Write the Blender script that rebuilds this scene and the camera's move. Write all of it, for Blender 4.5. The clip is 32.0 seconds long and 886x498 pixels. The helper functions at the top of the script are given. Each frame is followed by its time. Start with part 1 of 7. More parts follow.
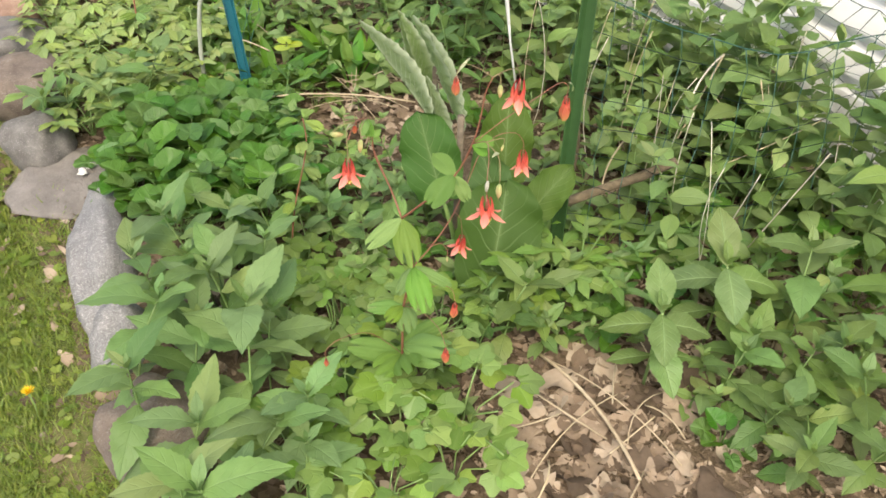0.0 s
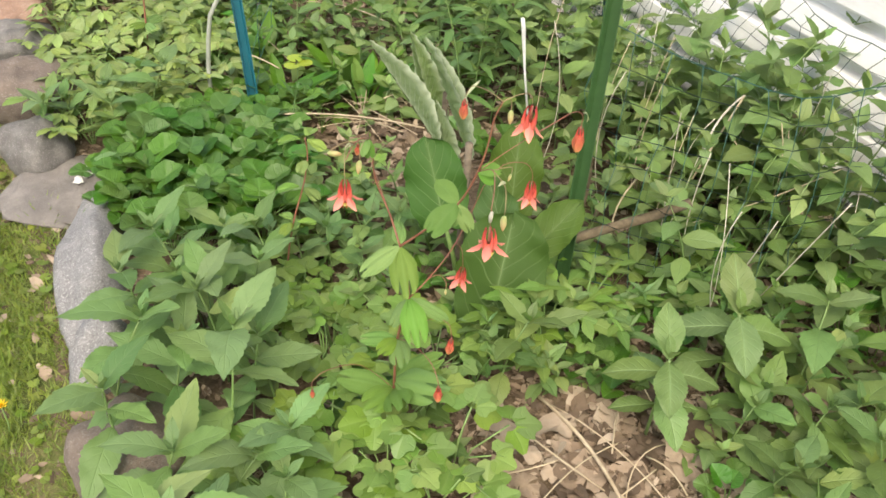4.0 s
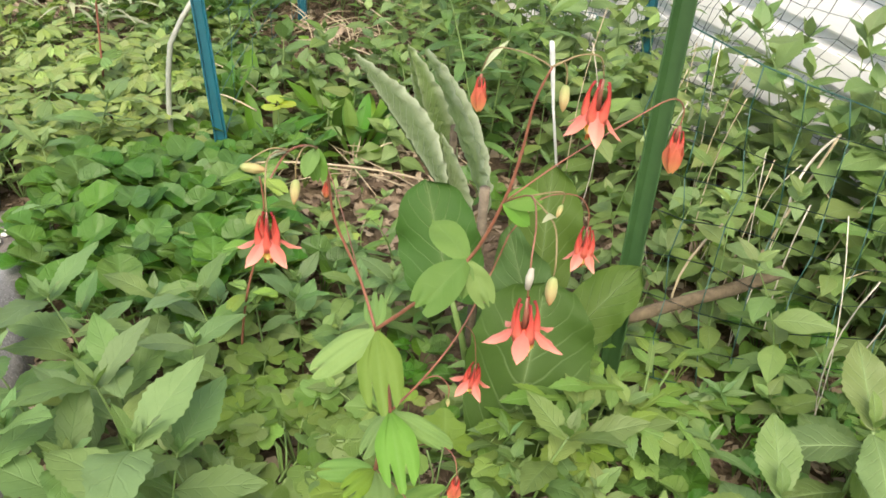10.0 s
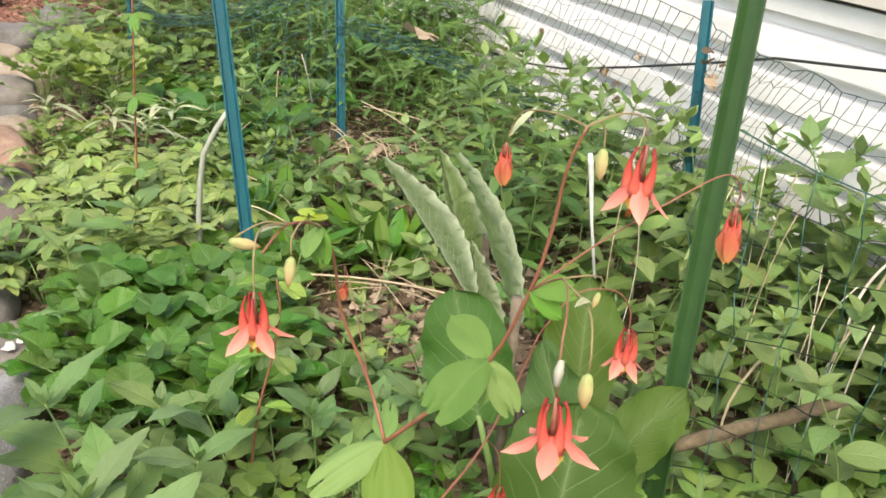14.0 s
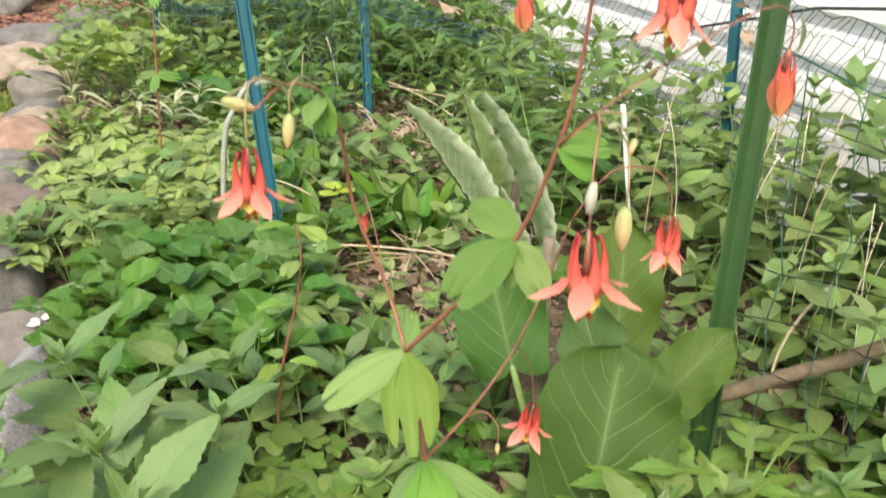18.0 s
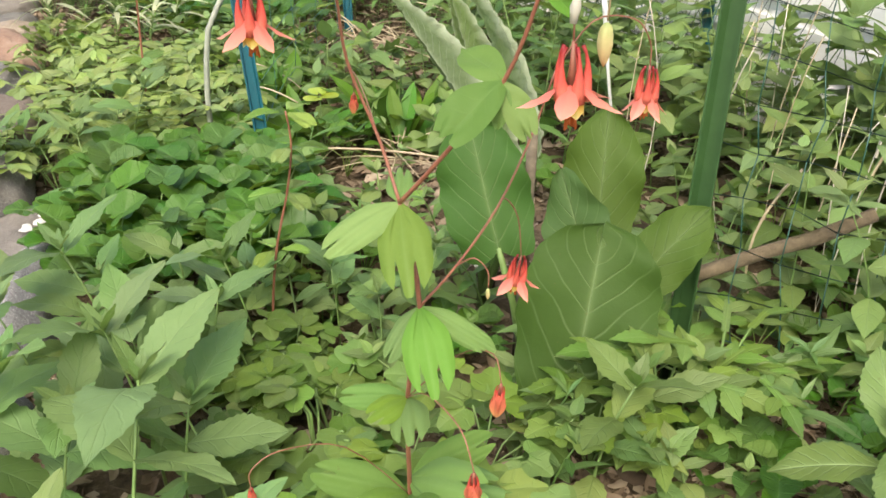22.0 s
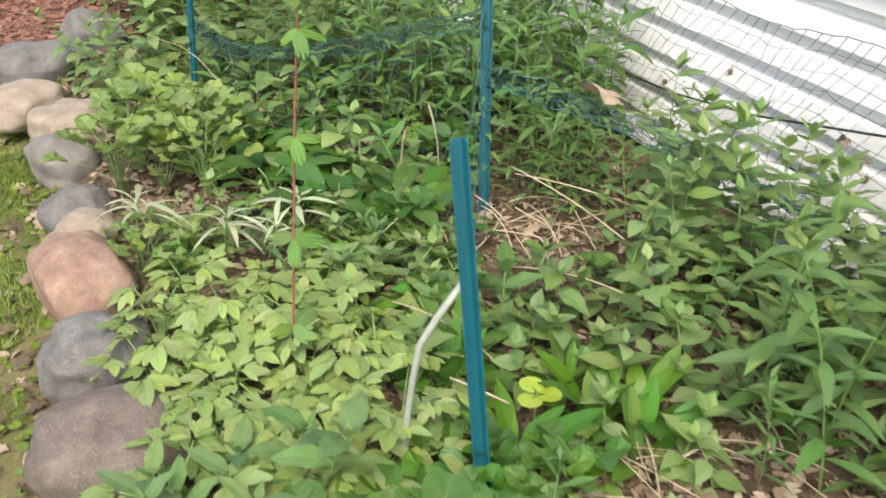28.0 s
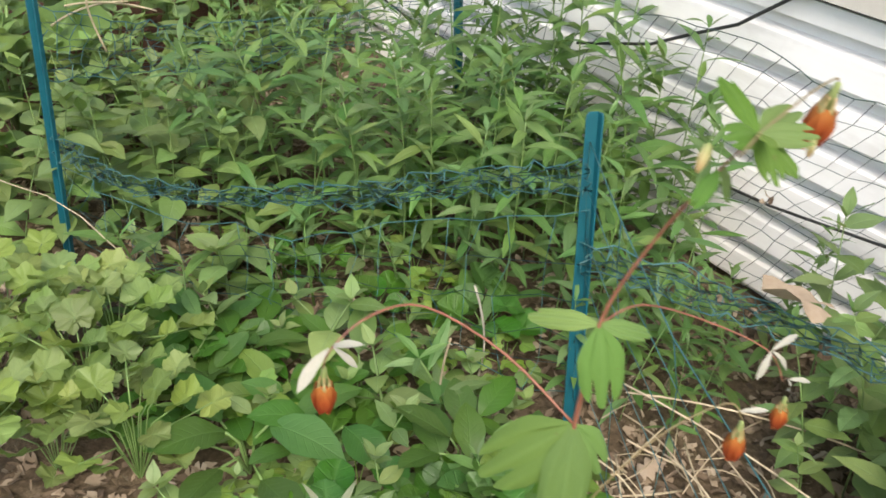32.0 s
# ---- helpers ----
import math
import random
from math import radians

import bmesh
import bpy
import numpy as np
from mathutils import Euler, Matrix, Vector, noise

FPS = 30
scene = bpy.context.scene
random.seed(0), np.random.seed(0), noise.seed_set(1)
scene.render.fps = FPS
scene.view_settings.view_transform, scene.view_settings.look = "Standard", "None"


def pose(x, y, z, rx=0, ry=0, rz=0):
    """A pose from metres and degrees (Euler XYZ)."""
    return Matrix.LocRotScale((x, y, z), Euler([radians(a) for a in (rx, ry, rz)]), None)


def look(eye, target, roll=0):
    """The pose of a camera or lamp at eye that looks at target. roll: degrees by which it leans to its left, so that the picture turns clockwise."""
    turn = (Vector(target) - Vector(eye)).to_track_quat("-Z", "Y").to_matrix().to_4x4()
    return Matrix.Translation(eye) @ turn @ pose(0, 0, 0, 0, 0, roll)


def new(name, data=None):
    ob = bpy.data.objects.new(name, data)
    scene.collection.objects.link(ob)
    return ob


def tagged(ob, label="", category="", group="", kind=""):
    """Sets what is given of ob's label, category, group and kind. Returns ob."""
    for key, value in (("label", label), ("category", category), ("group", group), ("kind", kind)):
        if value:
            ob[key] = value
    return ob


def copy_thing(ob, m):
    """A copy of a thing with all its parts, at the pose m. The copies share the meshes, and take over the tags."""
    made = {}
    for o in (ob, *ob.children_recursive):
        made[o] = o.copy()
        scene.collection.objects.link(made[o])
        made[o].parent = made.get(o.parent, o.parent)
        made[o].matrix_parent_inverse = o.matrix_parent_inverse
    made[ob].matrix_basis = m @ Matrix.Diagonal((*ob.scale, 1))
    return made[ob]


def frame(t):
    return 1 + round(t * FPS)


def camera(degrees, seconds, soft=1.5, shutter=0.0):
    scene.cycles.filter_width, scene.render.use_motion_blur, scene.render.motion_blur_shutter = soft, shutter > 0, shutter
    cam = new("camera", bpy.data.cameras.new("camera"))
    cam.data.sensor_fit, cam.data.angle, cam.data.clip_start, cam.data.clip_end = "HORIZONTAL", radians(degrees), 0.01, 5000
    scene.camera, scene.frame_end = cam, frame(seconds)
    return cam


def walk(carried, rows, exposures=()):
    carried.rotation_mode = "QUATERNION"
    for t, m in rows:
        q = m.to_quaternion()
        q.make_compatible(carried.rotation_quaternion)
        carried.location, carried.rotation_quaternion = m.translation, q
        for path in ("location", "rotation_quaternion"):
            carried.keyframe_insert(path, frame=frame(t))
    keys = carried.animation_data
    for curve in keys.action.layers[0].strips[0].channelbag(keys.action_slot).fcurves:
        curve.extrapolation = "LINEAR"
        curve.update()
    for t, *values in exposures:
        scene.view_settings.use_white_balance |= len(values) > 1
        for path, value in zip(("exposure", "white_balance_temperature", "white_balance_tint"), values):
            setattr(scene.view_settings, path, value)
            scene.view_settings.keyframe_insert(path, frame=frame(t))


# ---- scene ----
cam = camera(52.7, 32.0, soft=1.65, shutter=0.25)
PATH = [
    (0, (0.472, 0.308, 1.273), (1.193, 1.691, 0.021), 1.8),
    (0.5, (0.48, 0.318, 1.257), (1.242, 1.693, 0.02), 3.5),
    (1, (0.508, 0.333, 1.252), (1.259, 1.692, -0.009), 3.0),
    (1.5, (0.512, 0.346, 1.222), (1.255, 1.721, -0.025), 4.9),
    (2, (0.53, 0.363, 1.237), (1.243, 1.749, -0.016), 2.4),
    (2.5, (0.523, 0.366, 1.218), (1.216, 1.782, -0.012), 4.3),
    (3, (0.52, 0.368, 1.239), (1.198, 1.779, -0.005), 3.5),
    (3.5, (0.502, 0.351, 1.23), (1.234, 1.761, 0.015), 5.1),
    (5.5, (0.541, 0.402, 1.239), (1.228, 1.852, 0.045), 3.0),
    (6, (0.555, 0.422, 1.236), (1.259, 1.838, 0.011), 3.5),
    (6.5, (0.573, 0.465, 1.185), (1.29, 1.887, -0.025), 4.0),
    (7, (0.615, 0.52, 1.108), (1.326, 1.934, -0.116), 3.7),
    (7.5, (0.639, 0.587, 1.063), (1.333, 2.021, -0.147), 2.6),
    (8, (0.651, 0.623, 1.027), (1.336, 2.094, -0.141), 2.5),
    (8.5, (0.665, 0.646, 0.992), (1.364, 2.13, -0.152), 3.0),
    (9, (0.671, 0.668, 0.978), (1.381, 2.179, -0.122), 2.8),
    (9.5, (0.673, 0.682, 0.964), (1.382, 2.203, -0.124), 3.6),
    (10, (0.681, 0.682, 0.963), (1.414, 2.212, -0.097), 4.3),
    (10.5, (0.691, 0.688, 0.966), (1.427, 2.244, -0.053), 5.2),
    (11, (0.695, 0.697, 0.968), (1.424, 2.275, -0.021), 5.7),
    (11.5, (0.689, 0.697, 0.957), (1.399, 2.293, -0.016), 5.4),
    (12, (0.708, 0.708, 0.929), (1.381, 2.333, -0.023), 4.3),
    (12.5, (0.716, 0.72, 0.902), (1.372, 2.391, 0.019), 5.0),
    (13, (0.704, 0.734, 0.896), (1.337, 2.428, 0.04), 4.8),
    (13.5, (0.72, 0.738, 0.912), (1.364, 2.445, 0.092), 4.1),
    (14, (0.721, 0.732, 0.9), (1.41, 2.426, 0.09), 4.0),
    (14.5, (0.727, 0.732, 0.864), (1.413, 2.425, 0.05), 2.8),
    (15, (0.72, 0.727, 0.816), (1.385, 2.424, -0.008), 2.3),
    (15.5, (0.734, 0.728, 0.763), (1.371, 2.413, -0.105), 1.7),
    (17.5, (0.752, 0.734, 0.74), (1.367, 2.398, -0.184), -0.7),
    (18, (0.741, 0.745, 0.804), (1.358, 2.471, 0.003), 1.4),
    (18.5, (0.734, 0.74, 0.846), (1.333, 2.499, 0.106), 0.6),
    (19, (0.733, 0.74, 0.843), (1.33, 2.503, 0.113), 1.5),
    (19.5, (0.735, 0.743, 0.83), (1.335, 2.505, 0.099), 1.1),
    (20, (0.741, 0.744, 0.823), (1.342, 2.496, 0.069), 0.7),
    (20.5, (0.735, 0.733, 0.815), (1.356, 2.466, 0.033), 0.5),
    (21, (0.721, 0.716, 0.777), (1.358, 2.406, -0.083), 1.4),
    (21.5, (0.715, 0.706, 0.767), (1.352, 2.362, -0.156), 1.2),
    (22, (0.718, 0.698, 0.771), (1.349, 2.341, -0.177), 0.9),
    (22.5, (0.717, 0.705, 0.786), (1.351, 2.349, -0.161), 1.5),
    (23, (0.718, 0.734, 0.806), (1.351, 2.397, -0.106), 1.1),
    (23.5, (0.746, 0.771, 0.851), (1.39, 2.457, -0.011), 1.5),
    (24, (0.754, 0.789, 0.853), (1.417, 2.484, 0.023), 1.3),
    (24.5, (0.731, 0.791, 0.844), (1.405, 2.471, -0.006), 2.5),
    (26.5, (0.541, 0.99, 1.017), (1.377, 2.576, 0.13), 4.7),
    (26.7, (0.546, 1.055, 1.044), (1.36, 2.643, 0.141), 5.2),
    (27, (0.506, 1.141, 1.059), (1.34, 2.72, 0.156), 5.5),
    (27.5, (0.482, 1.295, 1.071), (1.26, 2.871, 0.117), 4.3),
    (28, (0.476, 1.542, 1.089), (1.19, 3.139, 0.12), 2.8),
    (28.5, (0.439, 1.794, 1.089), (1.15, 3.397, 0.128), 2.7),
    (29, (0.405, 2.01, 1.126), (1.267, 3.532, 0.157), 2.9),
    (29.5, (0.409, 2.168, 1.151), (1.344, 3.64, 0.172), 3.8),
    (30, (0.478, 2.359, 1.148), (1.436, 3.826, 0.183), 3.0),
    (30.5, (0.526, 2.462, 1.145), (1.471, 3.918, 0.151), 1.7),
    (31, (0.536, 2.512, 1.145), (1.506, 3.938, 0.133), 2.0),
    (31.5, (0.557, 2.557, 1.141), (1.572, 3.939, 0.112), 2.1),
    (32, (0.536, 2.661, 1.145), (1.551, 4.016, 0.079), 4.4),
]
walk(cam, [(t, look(eye, target, roll)) for t, eye, target, roll in PATH], ((0.0, 1.26, 7300.0, 10.0), (8.0, 1.28, 7300.0, 10.0), (12.5, 1.38, 7300.0, 10.0), (15.0, 1.29, 7300.0, 10.0), (18.0, 1.40, 7300.0, 10.0), (20.0, 1.31, 7300.0, 10.0), (24.0, 1.38, 7250.0, 10.0), (28.0, 1.30, 6900.0, 10.0), (30.0, 1.21, 6900.0, 10.0), (32.0, 1.07, 6900.0, 10.0)))


# ---- light ----
world = bpy.data.worlds.new("sky")
scene.world = world
world.use_nodes = True
wn = world.node_tree.nodes
sky = wn.new("ShaderNodeTexSky")
sky.sky_type = "NISHITA"
sky.sun_disc = False
sky.sun_elevation, sky.sun_rotation = radians(51), radians(212)
sky.air_density, sky.dust_density, sky.ozone_density = 1.0, 3.0, 1.0
world.node_tree.links.new(sky.outputs["Color"], wn["Background"].inputs["Color"])
wn["Background"].inputs["Strength"].default_value = 0.15
sun_data = bpy.data.lights.new("sun", "SUN")
sun_data.energy, sun_data.angle, sun_data.color = 1.5, radians(30), (1.0, 0.95, 0.86)
sun = new("sun", sun_data)
sun.matrix_world = look((-1.0, -1.5, 5.4), (1.3, 2.2, 0.0))


# ---- materials ----
def material(name):
    m = bpy.data.materials.new(name)
    m.use_nodes = True
    nt = m.node_tree
    return m, nt, nt.nodes["Principled BSDF"]


def link(nt, a, b):
    nt.links.new(a, b)


def math_node(nt, op, a, b=None):
    n = nt.nodes.new("ShaderNodeMath")
    n.operation = op
    for i, v in enumerate((a, b)):
        if v is None:
            continue
        if isinstance(v, (int, float)):
            n.inputs[i].default_value = v
        else:
            nt.links.new(v, n.inputs[i])
    return n.outputs[0]


def mix_color(nt, fac, a, b, blend="MIX"):
    n = nt.nodes.new("ShaderNodeMix")
    n.data_type, n.blend_type = "RGBA", blend
    for sock, v in ((n.inputs["Factor"], fac), (n.inputs["A"], a), (n.inputs["B"], b)):
        if isinstance(v, (int, float)):
            sock.default_value = v
        elif isinstance(v, tuple):
            sock.default_value = (*v[:3], 1)
        else:
            nt.links.new(v, sock)
    return n.outputs["Result"]


def ramp(nt, value, stops):
    n = nt.nodes.new("ShaderNodeValToRGB")
    el = n.color_ramp.elements
    while len(el) < len(stops):
        el.new(0.5)
    for e, (p, c) in zip(el, stops):
        e.position, e.color = p, (*c, 1) if len(c) == 3 else c
    nt.links.new(value, n.inputs["Fac"])
    return n.outputs["Color"]


def noise_fac(nt, vec, scale, detail=4.0, rough=0.6):
    n = nt.nodes.new("ShaderNodeTexNoise")
    n.inputs["Scale"].default_value, n.inputs["Detail"].default_value, n.inputs["Roughness"].default_value = scale, detail, rough
    if vec is not None:
        nt.links.new(vec, n.inputs["Vector"])
    return n.outputs["Fac"]


def bump(nt, bsdf, height, strength, dist):
    n = nt.nodes.new("ShaderNodeBump")
    n.inputs["Strength"].default_value, n.inputs["Distance"].default_value = strength, dist
    nt.links.new(height, n.inputs["Height"])
    nt.links.new(n.outputs[0], bsdf.inputs["Normal"])
    return n.outputs[0]


def place_vec(nt):
    return nt.nodes.new("ShaderNodeNewGeometry").outputs["Position"]


def leaf_material(name, dark, light, vein, veins=9.0, vein_amount=0.5, slant=0.9, rough=0.42, through_light=0.35, vary=0.25, relief=0.5, crinkle=0.0, spec=0.42, rim=0.0, fine=False):
    """A green blade: midrib and side veins by the blade's own u (across, -1..1) and v (along, 0..1)."""
    m, nt, b = material(name)
    uv = nt.nodes.new("ShaderNodeUVMap").outputs["UV"]
    sep = nt.nodes.new("ShaderNodeSeparateXYZ")
    link(nt, uv, sep.inputs[0])
    u, v = sep.outputs["X"], sep.outputs["Y"]
    au = math_node(nt, "ABSOLUTE", u)
    rib = math_node(nt, "SMOOTH_MIN", math_node(nt, "DIVIDE", 0.014 if fine else 0.035, math_node(nt, "ADD", au, 0.012 if fine else 0.03)), 1.0)
    phase = math_node(nt, "MULTIPLY", math_node(nt, "SUBTRACT", v, math_node(nt, "MULTIPLY", au, 0.28 * slant)), veins * 6.2832)
    line = math_node(nt, "POWER", math_node(nt, "ADD", math_node(nt, "MULTIPLY", math_node(nt, "SINE", phase), 0.5), 0.5), 40.0 if fine else 14.0)
    line = math_node(nt, "MULTIPLY", line, math_node(nt, "SUBTRACT", 1.15, au))
    lines = math_node(nt, "MAXIMUM", math_node(nt, "MULTIPLY", line, 0.55), rib)
    if rim:
        lines = math_node(nt, "MAXIMUM", lines, math_node(nt, "MULTIPLY", math_node(nt, "POWER", au, 4.0), rim))
    info = nt.nodes.new("ShaderNodeObjectInfo")
    geo = nt.nodes.new("ShaderNodeNewGeometry")
    rnd = math_node(nt, "FRACT", math_node(nt, "ADD", info.outputs["Random"], math_node(nt, "MULTIPLY", geo.outputs["Random Per Island"], 7.31)))
    big = noise_fac(nt, geo.outputs["Position"], 3.0, 2.0)
    small = noise_fac(nt, geo.outputs["Position"], 60.0, 5.0, 0.7)
    t = math_node(nt, "ADD", math_node(nt, "MULTIPLY", rnd, 0.55), math_node(nt, "ADD", math_node(nt, "MULTIPLY", big, 0.25), math_node(nt, "MULTIPLY", math_node(nt, "SUBTRACT", small, 0.25), 0.6)))
    base = mix_color(nt, t, (dark[0] * 1.08, dark[1], dark[2]), (light[0] * 1.08, light[1], light[2]))
    tint = nt.nodes.new("ShaderNodeHueSaturation")
    other = math_node(nt, "FRACT", math_node(nt, "MULTIPLY", rnd, 17.3))
    link(nt, math_node(nt, "ADD", math_node(nt, "MULTIPLY", other, 0.04), 0.477), tint.inputs["Hue"])
    link(nt, math_node(nt, "ADD", math_node(nt, "MULTIPLY", math_node(nt, "FRACT", math_node(nt, "MULTIPLY", rnd, 41.7)), 0.26), 0.92), tint.inputs["Saturation"])
    link(nt, math_node(nt, "ADD", math_node(nt, "MULTIPLY", math_node(nt, "FRACT", math_node(nt, "MULTIPLY", rnd, 29.1)), 0.5), 0.78), tint.inputs["Value"])
    link(nt, base, tint.inputs["Color"])
    base = tint.outputs[0]
    yellow = math_node(nt, "MULTIPLY", math_node(nt, "GREATER_THAN", rnd, 0.94), vary)
    base = mix_color(nt, yellow, base, (0.22, 0.24, 0.04))
    col = mix_color(nt, math_node(nt, "MULTIPLY", lines, vein_amount), base, vein)
    spots = math_node(nt, "GREATER_THAN", noise_fac(nt, geo.outputs["Position"], 140.0, 2.0), 0.735)
    col = mix_color(nt, math_node(nt, "MULTIPLY", spots, 0.35), col, (0.10, 0.08, 0.03))
    link(nt, col, b.inputs["Base Color"])
    b.inputs["Roughness"].default_value = rough
    b.inputs["Specular IOR Level"].default_value = spec
    h = math_node(nt, "ADD", math_node(nt, "MULTIPLY", lines, -1.0), math_node(nt, "MULTIPLY", small, 0.5))
    if crinkle:
        h = math_node(nt, "ADD", h, math_node(nt, "MULTIPLY", noise_fac(nt, geo.outputs["Position"], 90.0, 2.0), crinkle))
    nrm = bump(nt, b, h, relief, 0.002)
    tr = nt.nodes.new("ShaderNodeBsdfTranslucent")
    link(nt, mix_color(nt, 0.5, col, (0.30, 0.42, 0.05)), tr.inputs["Color"])
    link(nt, nrm, tr.inputs["Normal"])
    mx = nt.nodes.new("ShaderNodeMixShader")
    mx.inputs[0].default_value = through_light
    link(nt, b.outputs[0], mx.inputs[1])
    link(nt, tr.outputs[0], mx.inputs[2])
    link(nt, mx.outputs[0], nt.nodes["Material Output"].inputs["Surface"])
    return m


def plain_material(name, a, b_col, scale=30.0, rough=0.6, relief=0.3, dist=0.002, metal=0.0, vary=0.0, spec=0.5, soft=0.0):
    """A surface of two tones by noise at two scales, with fine relief."""
    m, nt, b = material(name)
    geo = nt.nodes.new("ShaderNodeNewGeometry")
    tex = nt.nodes.new("ShaderNodeTexCoord").outputs["Object"] if vary == 0 else geo.outputs["Position"]
    f1 = noise_fac(nt, tex, scale, 6.0, 0.65)
    f2 = noise_fac(nt, tex, scale * 0.17, 3.0)
    t = math_node(nt, "ADD", math_node(nt, "MULTIPLY", f1, 0.6), math_node(nt, "MULTIPLY", f2, 0.4))
    col = ramp(nt, t, [(0.33, a), (0.67, b_col)])
    if vary:
        info = nt.nodes.new("ShaderNodeObjectInfo")
        rnd = math_node(nt, "FRACT", math_node(nt, "ADD", info.outputs["Random"], math_node(nt, "MULTIPLY", geo.outputs["Random Per Island"], 5.17)))
        hsv = nt.nodes.new("ShaderNodeHueSaturation")
        link(nt, math_node(nt, "ADD", math_node(nt, "MULTIPLY", rnd, vary), 1.0 - vary * 0.5), hsv.inputs["Value"])
        link(nt, math_node(nt, "ADD", math_node(nt, "MULTIPLY", math_node(nt, "FRACT", math_node(nt, "MULTIPLY", rnd, 13.7)), 0.03 * vary), 0.5 - 0.015 * vary), hsv.inputs["Hue"])
        link(nt, col, hsv.inputs["Color"])
        col = hsv.outputs[0]
    link(nt, col, b.inputs["Base Color"])
    b.inputs["Roughness"].default_value, b.inputs["Metallic"].default_value, b.inputs["Specular IOR Level"].default_value = rough, metal, spec
    bump(nt, b, f1, relief, dist)
    if soft:
        tr = nt.nodes.new("ShaderNodeBsdfTranslucent")
        link(nt, col, tr.inputs["Color"])
        mx = nt.nodes.new("ShaderNodeMixShader")
        mx.inputs[0].default_value = soft
        link(nt, b.outputs[0], mx.inputs[1])
        link(nt, tr.outputs[0], mx.inputs[2])
        link(nt, mx.outputs[0], nt.nodes["Material Output"].inputs["Surface"])
    return m


def litter_material(name):
    """Fallen leaves: every piece takes its own tone from dark brown to cream, blotched and veined."""
    m, nt, b = material(name)
    geo = nt.nodes.new("ShaderNodeNewGeometry")
    info = nt.nodes.new("ShaderNodeObjectInfo")
    rnd = math_node(nt, "FRACT", math_node(nt, "ADD", info.outputs["Random"], math_node(nt, "MULTIPLY", geo.outputs["Random Per Island"], 5.17)))
    blotch = noise_fac(nt, geo.outputs["Position"], 70.0, 5.0, 0.7)
    t = math_node(nt, "ADD", math_node(nt, "MULTIPLY", rnd, 0.72), math_node(nt, "MULTIPLY", blotch, 0.30))
    col = ramp(nt, t, [(0.10, (0.070, 0.051, 0.036)), (0.34, (0.140, 0.101, 0.068)), (0.52, (0.210, 0.157, 0.108)), (0.70, (0.320, 0.250, 0.182)), (0.90, (0.430, 0.360, 0.275))])
    link(nt, col, b.inputs["Base Color"])
    b.inputs["Roughness"].default_value, b.inputs["Specular IOR Level"].default_value = 0.8, 0.3
    bump(nt, b, blotch, 0.7, 0.002)
    tr = nt.nodes.new("ShaderNodeBsdfTranslucent")
    link(nt, col, tr.inputs["Color"])
    mx = nt.nodes.new("ShaderNodeMixShader")
    mx.inputs[0].default_value = 0.12
    link(nt, b.outputs[0], mx.inputs[1])
    link(nt, tr.outputs[0], mx.inputs[2])
    link(nt, mx.outputs[0], nt.nodes["Material Output"].inputs["Surface"])
    return m


ASTER = leaf_material("aster_leaf", (0.079, 0.166, 0.059), (0.172, 0.290, 0.120), (0.22, 0.34, 0.14), veins=6, vein_amount=0.35, rough=0.55, relief=0.6, spec=0.35)
MINT = leaf_material("mint_leaf", (0.070, 0.143, 0.046), (0.150, 0.252, 0.092), (0.19, 0.31, 0.12), veins=7, vein_amount=0.4, rough=0.5, relief=0.7, spec=0.38)
SERRATE = leaf_material("toothed_leaf", (0.074, 0.150, 0.048), (0.140, 0.238, 0.086), (0.32, 0.46, 0.20), veins=8, vein_amount=0.75, relief=0.9, rough=0.5)
VIOLET = leaf_material("violet_leaf", (0.032, 0.105, 0.018), (0.078, 0.190, 0.042), (0.14, 0.27, 0.08), veins=5, vein_amount=0.35, rough=0.42, relief=0.9, spec=0.38, crinkle=0.8)
LIME = leaf_material("lime_leaf", (0.158, 0.260, 0.076), (0.270, 0.376, 0.144), (0.28, 0.38, 0.15), veins=6, rough=0.5)
COLUMBINE = leaf_material("columbine_leaf", (0.082, 0.176, 0.044), (0.128, 0.240, 0.068), (0.18, 0.29, 0.11), veins=4, vein_amount=0.15, rough=0.62, relief=0.15, spec=0.2, through_light=0.22)
BURDOCK = leaf_material("broad_leaf", (0.026, 0.062, 0.016), (0.042, 0.088, 0.024), (0.19, 0.27, 0.12), veins=6, vein_amount=0.8, slant=1.6, rough=0.6, relief=1.0, through_light=0.12, vary=0.0, spec=0.14, fine=True)
MULLEIN = leaf_material("woolly_leaf", (0.066, 0.130, 0.048), (0.118, 0.200, 0.088), (0.46, 0.52, 0.39), veins=15, vein_amount=0.5, rough=0.8, relief=1.0, through_light=0.3, vary=0.0, crinkle=1.6, spec=0.2, rim=1.7)
STRAP = leaf_material("strap_leaf", (0.050, 0.150, 0.024), (0.105, 0.240, 0.048), (0.16, 0.32, 0.07), veins=14, vein_amount=0.3, rough=0.38, spec=0.45)
DOCK = leaf_material("dock_leaf", (0.034, 0.100, 0.020), (0.075, 0.180, 0.040), (0.12, 0.24, 0.06), veins=9, vein_amount=0.3, rough=0.42)
WEED = leaf_material("weed_leaf", (0.092, 0.176, 0.058), (0.196, 0.305, 0.118), (0.21, 0.32, 0.14), veins=6, rough=0.5)
GOLDENROD = leaf_material("narrow_leaf", (0.060, 0.142, 0.046), (0.136, 0.258, 0.092), (0.18, 0.31, 0.10), veins=10, vein_amount=0.3, rough=0.45)
SILVER = leaf_material("silver_leaf", (0.30, 0.38, 0.24), (0.46, 0.52, 0.37), (0.45, 0.50, 0.36), veins=3, vein_amount=0.3, rough=0.75, vary=0.0, spec=0.2)
